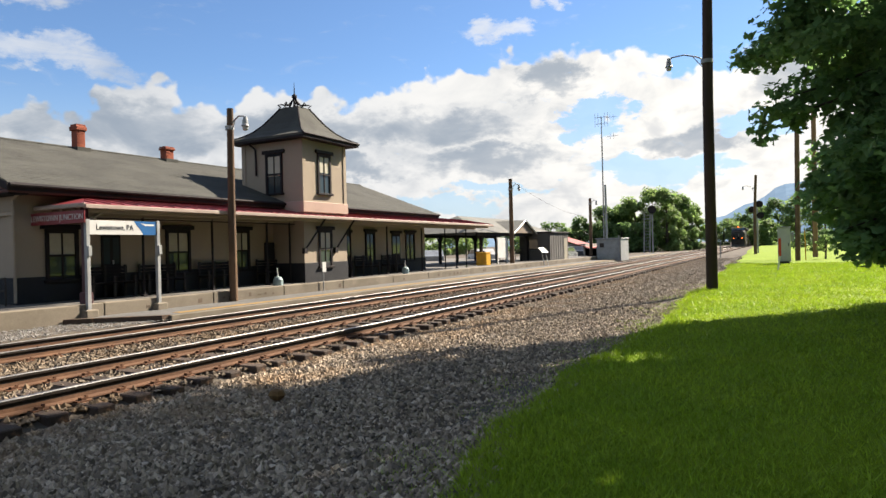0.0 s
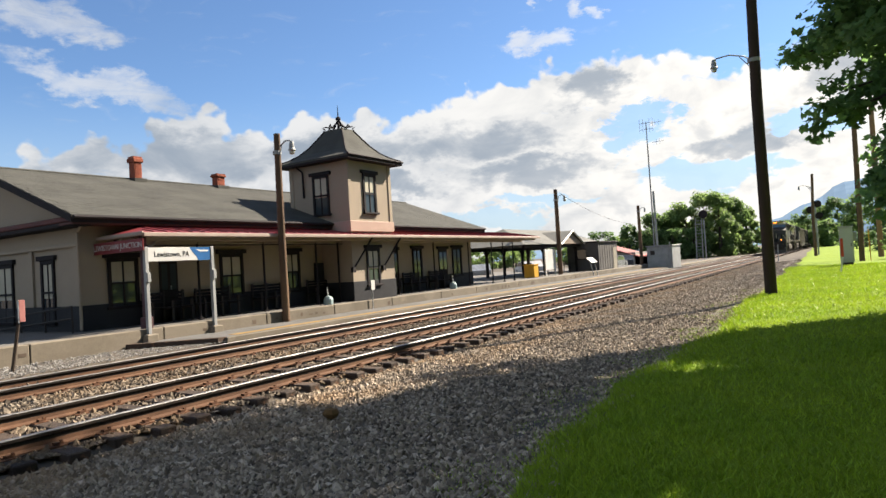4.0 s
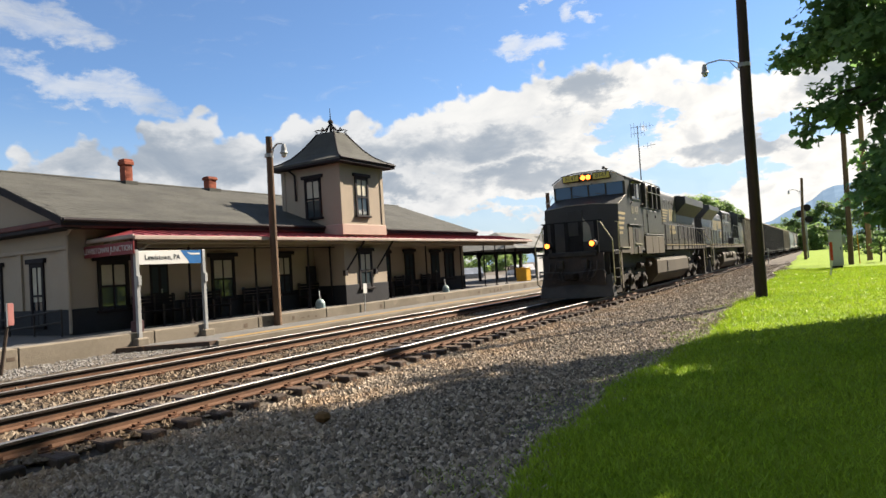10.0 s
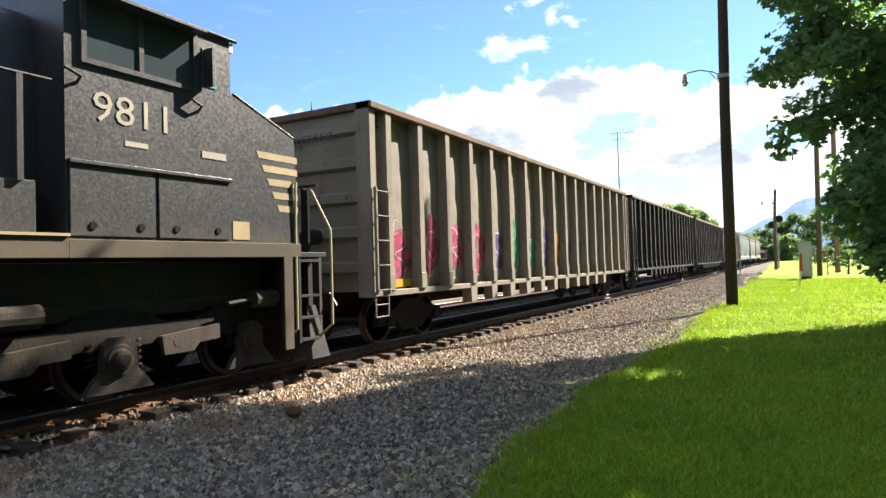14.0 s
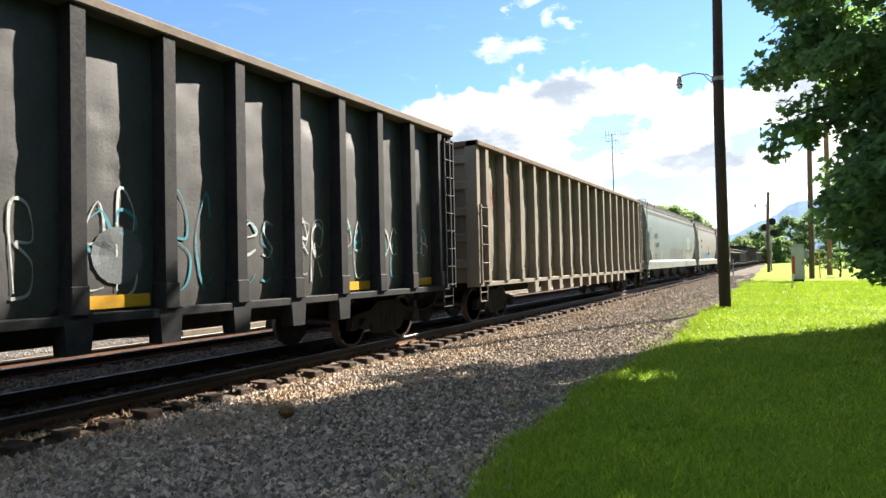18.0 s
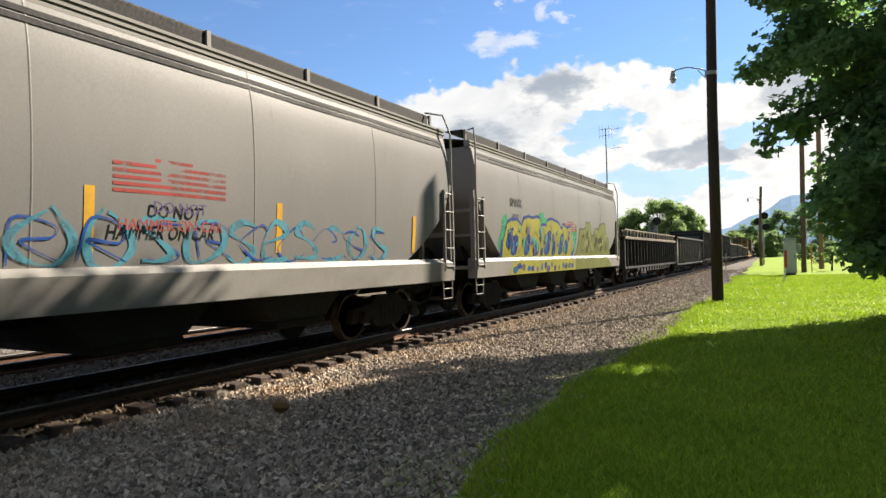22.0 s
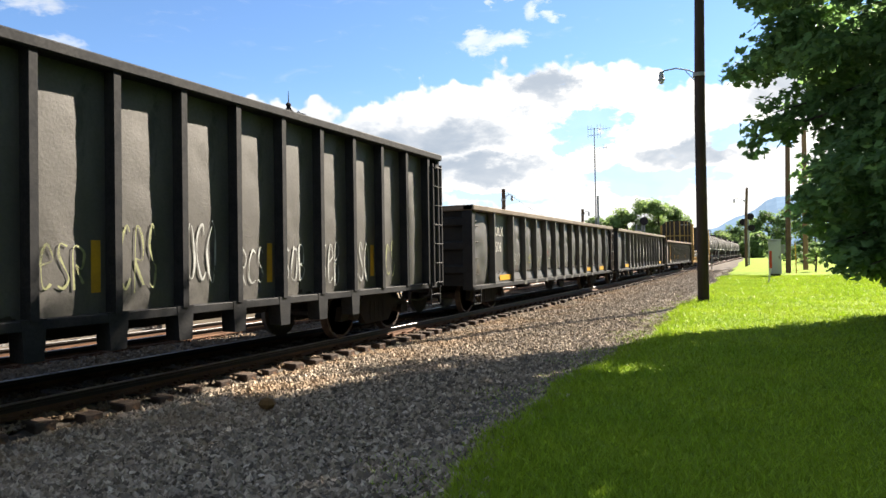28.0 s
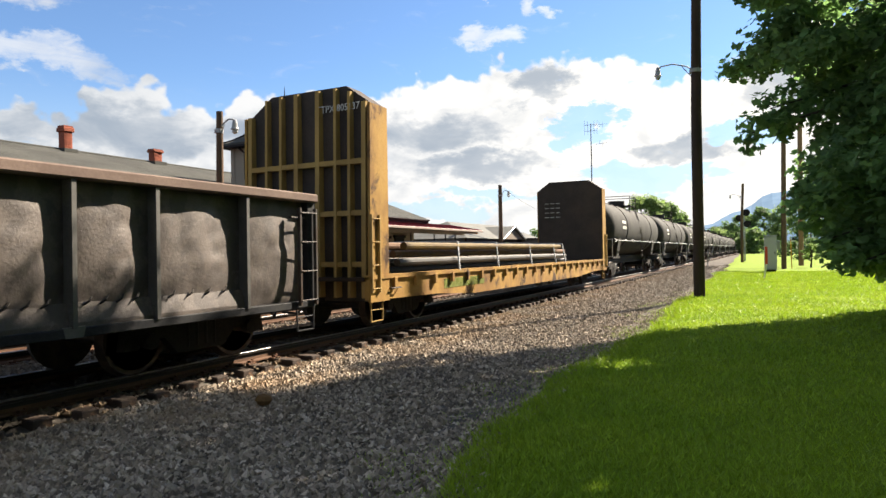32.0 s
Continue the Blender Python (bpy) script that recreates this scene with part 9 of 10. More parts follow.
YELLOW_CREST = [(-6.0, 1.9), (-5.7, 2.5), (-5.0, 2.62), (-4.6, 2.42), (-4.4, 2.68), (-3.6, 2.72), (-3.0, 2.74), (-2.9, 2.5), (-2.4, 2.52), (-2.3, 2.70), (-1.6, 2.74), (-1.0, 2.6), (-0.75, 2.45), (-0.6, 2.60), (0.0, 2.52), (0.3, 2.56), (0.45, 2.0), (0.6, 1.6)]
OLIVE_CREST = [(1.05, 1.56), (1.3, 2.0), (1.5, 2.52), (2.2, 2.58), (2.35, 2.82), (2.95, 2.82), (3.1, 2.4), (3.4, 2.28), (3.7, 2.62), (4.3, 2.60), (4.5, 2.84), (5.4, 2.88), (5.6, 2.3), (6.0, 2.2), (6.35, 1.56)]
for y, z, ry, rz in ((-3.0, 2.62, 0.5, 0.3), (-2.5, 2.5, 0.4, 0.3), (0.75, 2.15, 0.35, 0.42), (-5.9, 2.2, 0.3, 0.5)):
    blot(hc, "graffiti", sc, y, z, ry, rz, PAINT["green"], 0.0045, "green sprayed cloud", 0.2, 0.2)
spread(hc, "graffiti", sc, -6.1, 0.72, 1.56, [(a, b + 0.09) for a, b in YELLOW_CREST], FLAT_BLUE, 0.006, "deep blue sprayed outline", 160)
spread(hc, "graffiti", sc, -5.95, 0.5, 1.56, YELLOW_CREST, FLAT_YELLOW, 0.009, "yellow sprayed field", 160)
for y, w, a, b, lean in ((-5.4, 0.5, 1.6, 2.2, 0.2), (-4.35, 0.42, 1.58, 2.25, 0.25), (-3.55, 0.5, 1.58, 2.0, 0.1), (-2.55, 0.5, 1.58, 2.42, 0.3), (-1.75, 0.36, 1.58, 2.1, 0.1), (-1.1, 0.42, 1.58, 2.35, 0.3), (-0.35, 0.36, 1.6, 2.15, -0.1)):
    patch(hc, "graffiti", sc, y, a, w, b - a, FLAT_BLUE, int(y * 10), 0.25, 0.012, "deep blue sprayed stroke", lean)
    patch(hc, "graffiti", sc, y + 0.05, a + 0.1, w * 0.45, (b - a) * 0.6, FLAT_MID, int(y * 7), 0.3, 0.015, "mid blue sprayed stroke", lean)
for k in range(34):
    y = r.uniform(-5.7, 0.2)
    blot(hc, "graffiti", sc, y, r.uniform(1.7, 2.4), r.uniform(0.04, 0.16), r.uniform(0.05, 0.15), (FLAT_BLUE, FLAT_MID, PAINT["cyan"], PAINT["teal"], PAINT["green"], PAINT["violet"])[k % 6], 0.018 + 0.0004 * k, "", 0.0, 0.12)
for k in range(9):
    scrawl(hc, "graffiti", sc, -5.6 + 0.68 * k, 1.7 + 0.1 * (k % 3), 0.5, 0.7, FLAT_PALE, 400 + k, 0.03, 1, "pale sprayed line", 0.034)
spread(hc, "graffiti", sc, 0.95, 6.4, 1.56, [(a, b + 0.05) for a, b in OLIVE_CREST], GRAFFITI_SHADE, 0.006, "dark olive sprayed outline", 120)
spread(hc, "graffiti", sc, 1.1, 6.3, 1.56, OLIVE_CREST, FLAT_OLIVE, 0.009, "olive sprayed field", 120)
for k in range(22):
    y = r.uniform(1.5, 5.8)
    blot(hc, "graffiti", sc, y, r.uniform(1.7, 2.35), r.uniform(0.06, 0.26), r.uniform(0.06, 0.3), (GRAFFITI_SHADE, PALE_OLIVE)[k % 2], 0.012 + 0.0004 * k, "", 0.3, 0.25)
for k in range(5):
    scrawl(hc, "graffiti", sc, 1.6 + 0.9 * k, 1.75, 0.7, 0.6, GRAFFITI_SHADE, 340 + k, 0.05, 1, "dark olive sprayed line", 0.024)
spread(hc, "graffiti", sill_face, -5.6, 0.7, 1.065, [(-5.6, 1.2), (-5.3, 1.455), (0.5, 1.455), (0.7, 1.2)], FLAT_YELLOW, 0.004, "yellow sprayed sill", 30)
spread(hc, "graffiti", sill_face, 0.7, 6.2, 1.065, [(0.7, 1.455), (5.4, 1.455), (6.2, 1.2)], FLAT_OLIVE, 0.004, "olive sprayed sill", 30)
for k in range(16):
    blot(hc, "graffiti", sill_face, -5.3 + 0.37 * k + r.uniform(-0.1, 0.1), 1.2 + r.uniform(-0.05, 0.12), r.uniform(0.06, 0.19), r.uniform(0.06, 0.12), (FLAT_MID, FLAT_BLUE, PAINT["violet"])[k % 3], 0.008 + 0.0004 * k, "", 0.0, 0.1)

TONE = 0.6
SMUDGE = {n: worn_through(surface("smudge_" + n, c, tuple(v * 0.6 for v in c), 0.7, size=5, grain=60, bump=0.02), 0.52) for n, c in dict(teal=(0.08, 0.24, 0.23), orange=(0.42, 0.17, 0.04), pink=(0.42, 0.13, 0.14)).items()}
TONE = 0.34

g5 = put_car(gondola("low black gondola car with brown rusty panels and a side rack", 16.5, 2.46, 0.95, 0.87, BROWN, BLK_FRAME, BLK_CHORD, depth=0.22, post_w=0.05, post_paint=BLK_FRAME, belly=0.32, rack=True, seed=31, fin=0.3, number="2547", mark="AMGX", mark_bay=1, dent=0.09), 356.0, 372.5)
g6 = put_car(gondola("low black gondola car with grey bulging panels", 16.85, 2.80, 0.80, 1.07, OLDBLK, BLK_FRAME, BLK_FRAME, depth=0.17, post_w=0.06, post_paint=POST_GREY, seed=33, fin=0.12, first=1.53, wide=1.5, number="2587", mark="AMGX", mark_bay=0, dent=0.09), 373.5, 390.35)
tag_bays(g6, (3, 4, 5, 7, 9), ("white", "white", "yellow"), 1.25, 0.7, 35, 0.03, 2)
for y, z, wide_, high, colour, word in ((-7.75, 1.28, 0.30, 0.15, "teal", "teal"), (-7.3, 1.36, 0.22, 0.12, "teal", "teal"), (-7.35, 2.0, 0.10, 0.30, "orange", "orange"), (-6.2, 1.5, 0.38, 0.10, "teal", "teal"), (-5.9, 1.42, 0.2, 0.12, "teal", "teal")):
    blot(g6, "spray_paint", SKINS[g6.name], y, z, wide_, high, SMUDGE[colour], 0.012, word + " spray smudge")

g7 = put_car(gondola("black ribbed gondola car of middle height", 16.3, 3.76, 0.95, 0.97, BLK, BLK_FRAME, BLK_FRAME, seed=37, depth=0.2, post_w=0.085, plates=(2, 6)), 391.45, 407.75)
g8 = put_car(gondola("black ribbed gondola car with pale spray scrawls", 16.4, 3.90, 0.95, 0.98, DIMBLK, BLK_FRAME, BLK_FRAME, seed=39, depth=0.18, post_w=0.09, number="20017", mark="VRRX", mark_bay=2), 409.7, 426.1)
tag_bays(g8, range(4, 15), ("lime", "lime", "white"), 1.2, 0.7, 41, 0.045, 3)
for i in (3, 7, 10, 13):
    w, h2, f, p = BAYS[g8.name]
    patch(g8, "reflector", SKINS[g8.name], -h2 + f + (i + 0.75) * p, 1.2, 0.12, 0.6, M_REFLECT, label="yellow reflector strip")
g9 = put_car(gondola("low black gondola car with bulging grey panels", 16.45, 2.88, 0.78, 1.08, MIDBLK, BLK_FRAME, BLK_CHORD, depth=0.19, post_w=0.06, post_paint=POST_GREY, flare=0.3, seed=43, fin=0.12, first=1.45, wide=1.45, number="506", mark="LOLX", mark_bay=0, plates=(0, 9, 11), dent=0.10), 427.95, 444.4)
tag_bays(g9, (1, 2, 3, 4, 6), ("white", "yellow", "white"), 1.35, 0.34, 45, 0.03, 2)
blot(g9, "spray_paint", SKINS[g9.name], POSTS[g9.name][4] + 0.4, 1.6, 0.2, 0.15, SMUDGE["pink"], 0.012, "faded pink spray smudge")
g10 = put_car(gondola("low black gondola car with worn grey panels", 16.6, 2.86, 0.78, 1.09, MIDBLK, BLK_FRAME, BLK_CHORD, depth=0.19, post_w=0.06, post_paint=POST_GREY, flare=0.3, seed=47, fin=0.12, first=1.6, wide=1.47, number="508", mark="LOLX", mark_bay=0, plates=(0, 11), dent=0.10), 445.85, 462.45)
tag_bays(g10, (4, 5), ("white",), 1.4, 0.6, 49)
g11 = put_car(gondola("low gondola car with rusty brown panels", 17.0, 2.56, 0.78, 1.13, RUSTY, BLK_FRAME, RUSTY_CHORD, depth=0.17, post_w=0.055, post_paint=POST_GREY, flare=0.28, seed=51, fin=0.1, first=1.55, wide=1.55, number="5567", mark="BVRT", mark_bay=0, dent=0.08), 463.6, 480.6)
for i in (0, 2, 4, 9):
    y = POSTS[g11.name][i]
    part("reflector", Shape().box(1.552, 1.558, y - 0.045, y + 0.045, 1.1 if i else 0.9, 1.45 if i else 2.2), M_REFLECT, g11, "yellow reflector strip")
put_car(bulkhead_flat(20.5), 482.2, 502.7)
for i in range(16):
    put_car(tank_car(i), 504.4 + 18.3 * i, 521.8 + 18.3 * i)

# ---- trees, hills and distance ----
def leaf_cloud(name, centres, counts, leaf, material, spread, seed, flat=0.6, parent=None, lobed=False):
    """Leaves about centres: small folded blades, or lobed maple leaves, in one mesh."""
    rng = np.random.default_rng(seed)
    cs = np.repeat(np.array(centres, float)[:, :3], counts, axis=0)
    sp = np.repeat(np.array([c[3] if len(c) > 3 else spread for c in centres]), counts)
    n = len(cs)
    d = rng.normal(size=(n, 3))
    d /= np.linalg.norm(d, axis=1, keepdims=True)
    pos = cs + d * (sp * rng.random(n) ** 0.45)[:, None] * np.array([1, 1, flat])
    up = rng.normal(size=(n, 3)) * 0.55 + np.array([0, 0, 0.8]) + d * 0.5
    up /= np.linalg.norm(up, axis=1, keepdims=True)
    u = np.cross(up, rng.normal(size=(n, 3)))
    u /= np.linalg.norm(u, axis=1, keepdims=True)
    w = np.cross(up, u)
    size = leaf * (0.65 + 0.7 * rng.random(n))
    if lobed:
        shape = [(-0.45, 0.0), (-0.2, -0.5), (0.05, -0.22), (0.32, -0.36), (0.55, 0.0), (0.32, 0.36), (0.05, 0.22), (-0.2, 0.5)]
    else:
        shape = [(-0.5, -0.05), (-0.1, -0.36), (0.5, 0.0), (-0.1, 0.36)]
    k = len(shape)
    verts = np.concatenate([(pos + size[:, None] * (a * u + b * w) + (size * 0.22 * abs(b))[:, None] * up)[:, None] for a, b in shape], 1).reshape(-1, 3)
    faces = np.arange(n * k).reshape(n, k)
    ob = new(name, flat_mesh(name, verts, faces, material))
    ob.parent = parent
    tagged(ob, kind="stuff")
    return ob


def make_maple():
    t = thing("maple_tree", "large dark green maple tree overhanging the lawn", "tree")
    base = Vector((7.25, 16.1, -0.1))
    part("trunk", Shape().tube([base + Vector((0, 0, -0.3)), base + Vector((0.05, 0, 1.5)), base + Vector((0, 0.1, 4)), base + Vector((-0.1, 0.2, 8)), base + Vector((-0.2, 0.2, 13)), base + Vector((-0.2, 0.3, 17))], [0.6, 0.46, 0.4, 0.3, 0.16, 0.04], 12), M_BARK, t)
    r = random.Random(8)
    centres = []
    # the crown's half width by height
    girth = ((0.85, 5.3), (1.32, 6.0), (2.05, 6.5), (2.9, 6.9), (3.5, 6.8), (4.1, 6.1), (4.9, 6.0), (5.4, 7.4), (6.6, 7.9), (7.9, 7.8), (9.0, 8.6), (10.2, 9.5), (11.6, 8.6), (13.0, 6.4), (14.6, 4.6), (16.2, 1.2))

    def reach(z):
        for (a, ra), (b, rb) in zip(girth, girth[1:]):
            if z <= b:
                return ra + (rb - ra) * (z - a) / (b - a)
        return 0.6

    for i in range(700):
        z = r.uniform(0.95, 8.6) if i % 9 < 4 else r.uniform(8.3, 16.0)
        a = math.pi + r.gauss(0.24 if z > 8 else 0.08, 0.72 if z > 8 else 0.8) if i % 9 else r.uniform(0, 2 * math.pi)
        if z < 2.4 and abs(a - math.pi) > 1.1:
            z += 1.7
        rad = r.uniform(0.45, 0.82)
        d = max(reach(z) - rad * 0.8, 0.3) * (1 - 0.42 * r.random() ** 2.0) * r.uniform(0.96, 1.03)
        centres.append((base.x + d * math.cos(a), base.y + d * math.sin(a), z, rad))
        # inner clusters above the view, added to close gaps in the shade
        if i % 5 == 0:
            da, dd = r.uniform(0, 6.283), 6.2 * r.random() ** 0.6
            centres.append((base.x + dd * math.cos(da), base.y + dd * math.sin(da), r.uniform(8.2, 13.5), 0.85))
        if i % 8 == 0:
            p0, tip = base + Vector((0, 0.1, max(2.4, z * 0.8))), Vector((base.x + d * math.cos(a), base.y + d * math.sin(a), z))
            mid = p0.lerp(tip, 0.5) + Vector((0, 0, r.uniform(0.1, 0.8)))
            part("limb", Shape().tube([p0, mid, tip], [0.12, 0.06, 0.015], 6), M_BARK, t)
    # boughs that reach out past the crown
    for p0, tip, rad in (((7.01, 16.16, 4.9), (-0.25, 15.9, 4.1), 0.5),
                         ((7.01, 16.2, 5.1), (0.2, 16.3, 4.7), 0.45),
                         ((7.01, 16.27, 6.13), (-0.51, 17.18, 5.9), 0.56),
                         ((7.01, 16.27, 7.48), (-0.68, 16.95, 7.94), 0.68),
                         ((7.12, 16.16, 8.84), (-0.34, 16.95, 9.29), 0.79),
                         ((7.12, 16.05, 2.74), (1.24, 14.92, 1.72), 0.56),
                         ((7.12, 16.05, 3.42), (1.02, 16.5, 2.62), 0.56),
                         ((7.12, 16.05, 2.29), (1.69, 14.24, 1.27), 0.51)):
        p0, tip = Vector(p0), Vector(tip)
        mid = p0.lerp(tip, 0.55) + Vector((0, 0, 0.5))
        part("limb", Shape().tube([p0, mid, tip], [0.11, 0.055, 0.014], 6), M_BARK, t)
        for q in (0.5, 0.62, 0.72, 0.78, 0.84, 0.89, 0.93, 0.97, 1.0):
            c = p0.lerp(mid, q / 0.55) if q < 0.55 else mid.lerp(tip, (q - 0.55) / 0.45)
            centres.append((c.x + r.uniform(-.28, .28), c.y + r.uniform(-.5, .5), c.z + r.uniform(-.28, .2), rad * (1.25 - 0.5 * q)))
    # unseen clusters along a sun ray, added to shut out a bright lawn patch
    for i in range(14):
        h = 8.6 + 0.32 * i
        centres.append((-0.05 + 0.5113 * h + r.uniform(-.6, .6), 7.02 + 1.1485 * h + r.uniform(-.8, .8), h, 0.8))
    counts = [int(110 * (c[3] / 0.65) ** 2) + 10 for c in centres]
    leaf_cloud("crown", centres, counts, 0.18, M_LEAF, 0.8, 5, 0.75, t, True)


make_maple()


def far_tree(x, y, h, w, seed, mat, leaf=0.45, name="tree", label="leafy green tree in the distance", n=26, per=55, low=0.12):
    t = thing(name, label, "tree", "trees in the distance")
    r = random.Random(seed)
    part("trunk", Shape().tube([(x, y, -0.4), (x + 0.1, y, h * 0.45), (x, y, h * 0.85)], [0.05 * h ** 0.8, 0.03 * h ** 0.8, 0.02], 8), M_BARK, t)
    cs = []
    for i in range(n):
        q = r.uniform(low, 1.0)
        rad = w * math.sin(math.pi * min(1, 0.18 + 0.75 * q)) ** 0.7
        a = r.uniform(0, 6.283)
        d = rad * math.sqrt(r.uniform(0.15, 1))
        cs.append((x + d * math.cos(a), y + d * math.sin(a), h * q * 0.95, w * r.uniform(0.25, 0.42)))
        if i % 4 == 0:
            part("limb", Shape().tube([(x, y, h * q * 0.6), (x + d * math.cos(a), y + d * math.sin(a), h * q * 0.95)], [0.06, 0.02], 5), M_BARK, t)
    leaf_cloud("crown", cs, [per] * n, leaf, mat, 1.0, seed, 0.8, t)
    return t


# the clump beyond the signal tower, and the rows that close the view
for i, (x, y, h, w) in enumerate(((-28, 116, 8.2, 3.2), (-25.5, 120, 8.8, 3.0), (-22.5, 118, 9.6, 3.4), (-19.8, 121, 11.6, 3.4), (-17.2, 119, 11.3, 3.0), (-15.6, 126, 10.6, 2.9), (-14.2, 130, 8.6, 2.4))):
    far_tree(x, y, h, w, 40 + i, M_LEAF_FAR, 0.42, n=48, per=150, low=0.03)
for i, (x, y, h, w) in enumerate(((-31, 112, 6.2, 2.6), (-27, 112, 5.5, 2.6), (-23.5, 111, 5.0, 2.4), (-20.5, 113, 4.6, 2.4))):
    far_tree(x, y, h, w, 60 + i, M_LEAF_DEEP, 0.45, "shrub", "dense dark green shrub beside the tracks", 26, 130, 0.0)
for i, (x, y, h, w) in enumerate(((-16, 240, 9, 5), (-11, 255, 11, 5), (-6, 250, 13.5, 5.5), (0.5, 250, 15.5, 5.5), (7, 245, 16, 6), (14, 240, 15, 6), (-3, 200, 7, 4), (22, 230, 15, 6), (30, 220, 14, 6))):
    far_tree(x, y, h, w, 80 + i, M_LEAF_DEEP if i % 2 else M_LEAF_FAR, 0.75, n=36, per=110, low=0.02)
for i in range(7):
    far_tree(3.2 + 2.1 * i, 92 + (i * 7) % 5, 2.2 + 0.5 * (i % 3), 1.5, 110 + i, M_LEAF_DEEP, 0.3, "hedge_bush", "dark green bush at the end of the lawn", 16, 50, 0.0)
for i in range(16):
    far_tree(-80 + 4.2 * i + (i * 13) % 5, 118 + (i * 29) % 23, 4.2 + (i * 7) % 4 * 0.6, 3.4, 130 + i, M_LEAF_FAR if i % 3 else M_LEAF_DEEP, 0.5, n=20, per=90, low=0.0)
# unseen tree row and wood edge, added to keep sky light off the train
for i, (x, y) in enumerate(((12.5, 0.5), (12.0, -12.5), (11.0, -26.0), (20.5, 9.0), (23.0, -6.0))):
    far_tree(x, y, 15.5 + (i * 7) % 3, 6.8, 230 + i, M_LEAF_DEEP, 0.42, label="large leafy tree out of view, added to block sky light", n=100, per=110, low=0.14)
for i in range(13):
    far_tree(27 + (i * 17) % 9, -34 + 8.5 * i, 13 + (i * 5) % 4, 5.2, 190 + i, M_LEAF_DEEP, 0.7, label="tall leafy tree out of view, added to screen low sky", n=34, per=80, low=0.03)
far_tree(3.3, 57, 1.9, 0.7, 170, M_LEAF_FAR, 0.14, "sapling", "small yellow-green sapling on the lawn", 12, 60, 0.4)
far_tree(-33.6, 112, 3.6, 2.2, 171, M_LEAF_FAR, 0.4, "shrub", "light green shrub behind the shed", 16, 50, 0.0)


def make_hill():
    m = bpy.data.materials.new("hazy_hill")
    m.use_nodes = True
    k = Nodes(m.node_tree)
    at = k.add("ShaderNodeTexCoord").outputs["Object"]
    # air haze is put into the blue colour and a faint glow
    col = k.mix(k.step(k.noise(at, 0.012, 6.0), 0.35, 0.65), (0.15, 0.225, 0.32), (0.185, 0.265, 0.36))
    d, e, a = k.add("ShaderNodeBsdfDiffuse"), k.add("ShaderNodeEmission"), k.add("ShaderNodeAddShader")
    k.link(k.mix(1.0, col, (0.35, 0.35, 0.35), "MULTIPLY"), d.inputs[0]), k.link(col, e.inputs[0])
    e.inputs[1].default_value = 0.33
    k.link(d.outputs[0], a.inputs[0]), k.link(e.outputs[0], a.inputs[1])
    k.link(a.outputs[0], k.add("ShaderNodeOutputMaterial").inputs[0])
    rows = [[], [], [], []]
    for i in range(121):
        x = -1400 + 40 * i
        q, p = min(max((x + 430) / 540, 0), 1), min(max((x - 100) / 900, 0), 1)
        h = 40 + 165 * q * q * (3 - 2 * q) + 40 * p + 9 * math.sin(x / 60) + 6 * math.sin(x / 23 + 1)
        for row, (back, f) in zip(rows, ((0, 0.0), (220, 0.45), (420, 0.8), (640, 1.0))):
            row.append((x, 2500 + back, -5 + h * f * (1 + 0.2 * (back / 640)) + (8 * math.sin(x / 45 + back) if 0 < back < 640 else 0)))
    tagged(part("backdrop", Shape().grid(rows), m, None), "blue wooded ridge on the horizon, its haze painted in", "hill", kind="structure")


make_hill()

# ---- ties, ballast and grass blades ----
def make_ties():
    plank = [mesh_of("tie", Shape().box(-1.3, 1.3, -0.115, 0.115, -0.40, -0.172 - d, 0.015), M_TIE) for d in (0.0, 0.006)]
    plate = mesh_of("tie_plate", Shape().box(-0.17, 0.17, -0.09, 0.09, -0.176, -0.156, 0.004).box(-0.12, -0.09, -0.07, -0.04, -0.16, -0.11).box(0.09, 0.12, 0.04, 0.07, -0.16, -0.11)
                    .box(0.08, 0.15, -0.03, 0.03, -0.158, -0.125), M_PLATE)
    r = random.Random(2)
    for track, centre, drop, lo, hi in ((NEAR_TRACK, TRACK, 0.0, 2.0, 62.0), (FAR_TRACK, TRACK_2, -0.05, 4.0, 62.0)):
        rest = Shape()
        y, n = -12.0, 0
        while y < 330:
            step = 0.52 + r.uniform(-0.03, 0.03)
            y += step
            x, turn = centre + r.uniform(-0.07, 0.07), r.uniform(-1.2, 1.2)
            if lo < y < hi:
                tie = linked("tie", plank[n % 2], track, pose(x, y, drop / 2 + r.uniform(-0.012, 0.004), 0, 0, turn))
                if y < 26:
                    for s in (-1, 1):
                        linked("tie_plate", plate, tie, pose(centre + 0.7525 * s - x, 0, -0.002 + (drop if s < 0 else 0) * 0.5))
            elif y < 200 or n % 2 == 0:
                rest.box(x - 1.3, x + 1.3, y - 0.115, y + 0.115, -0.4, -0.175)
            n += 1
        tagged(part("distant_ties", rest, M_TIE, track), kind="stuff")


make_ties()


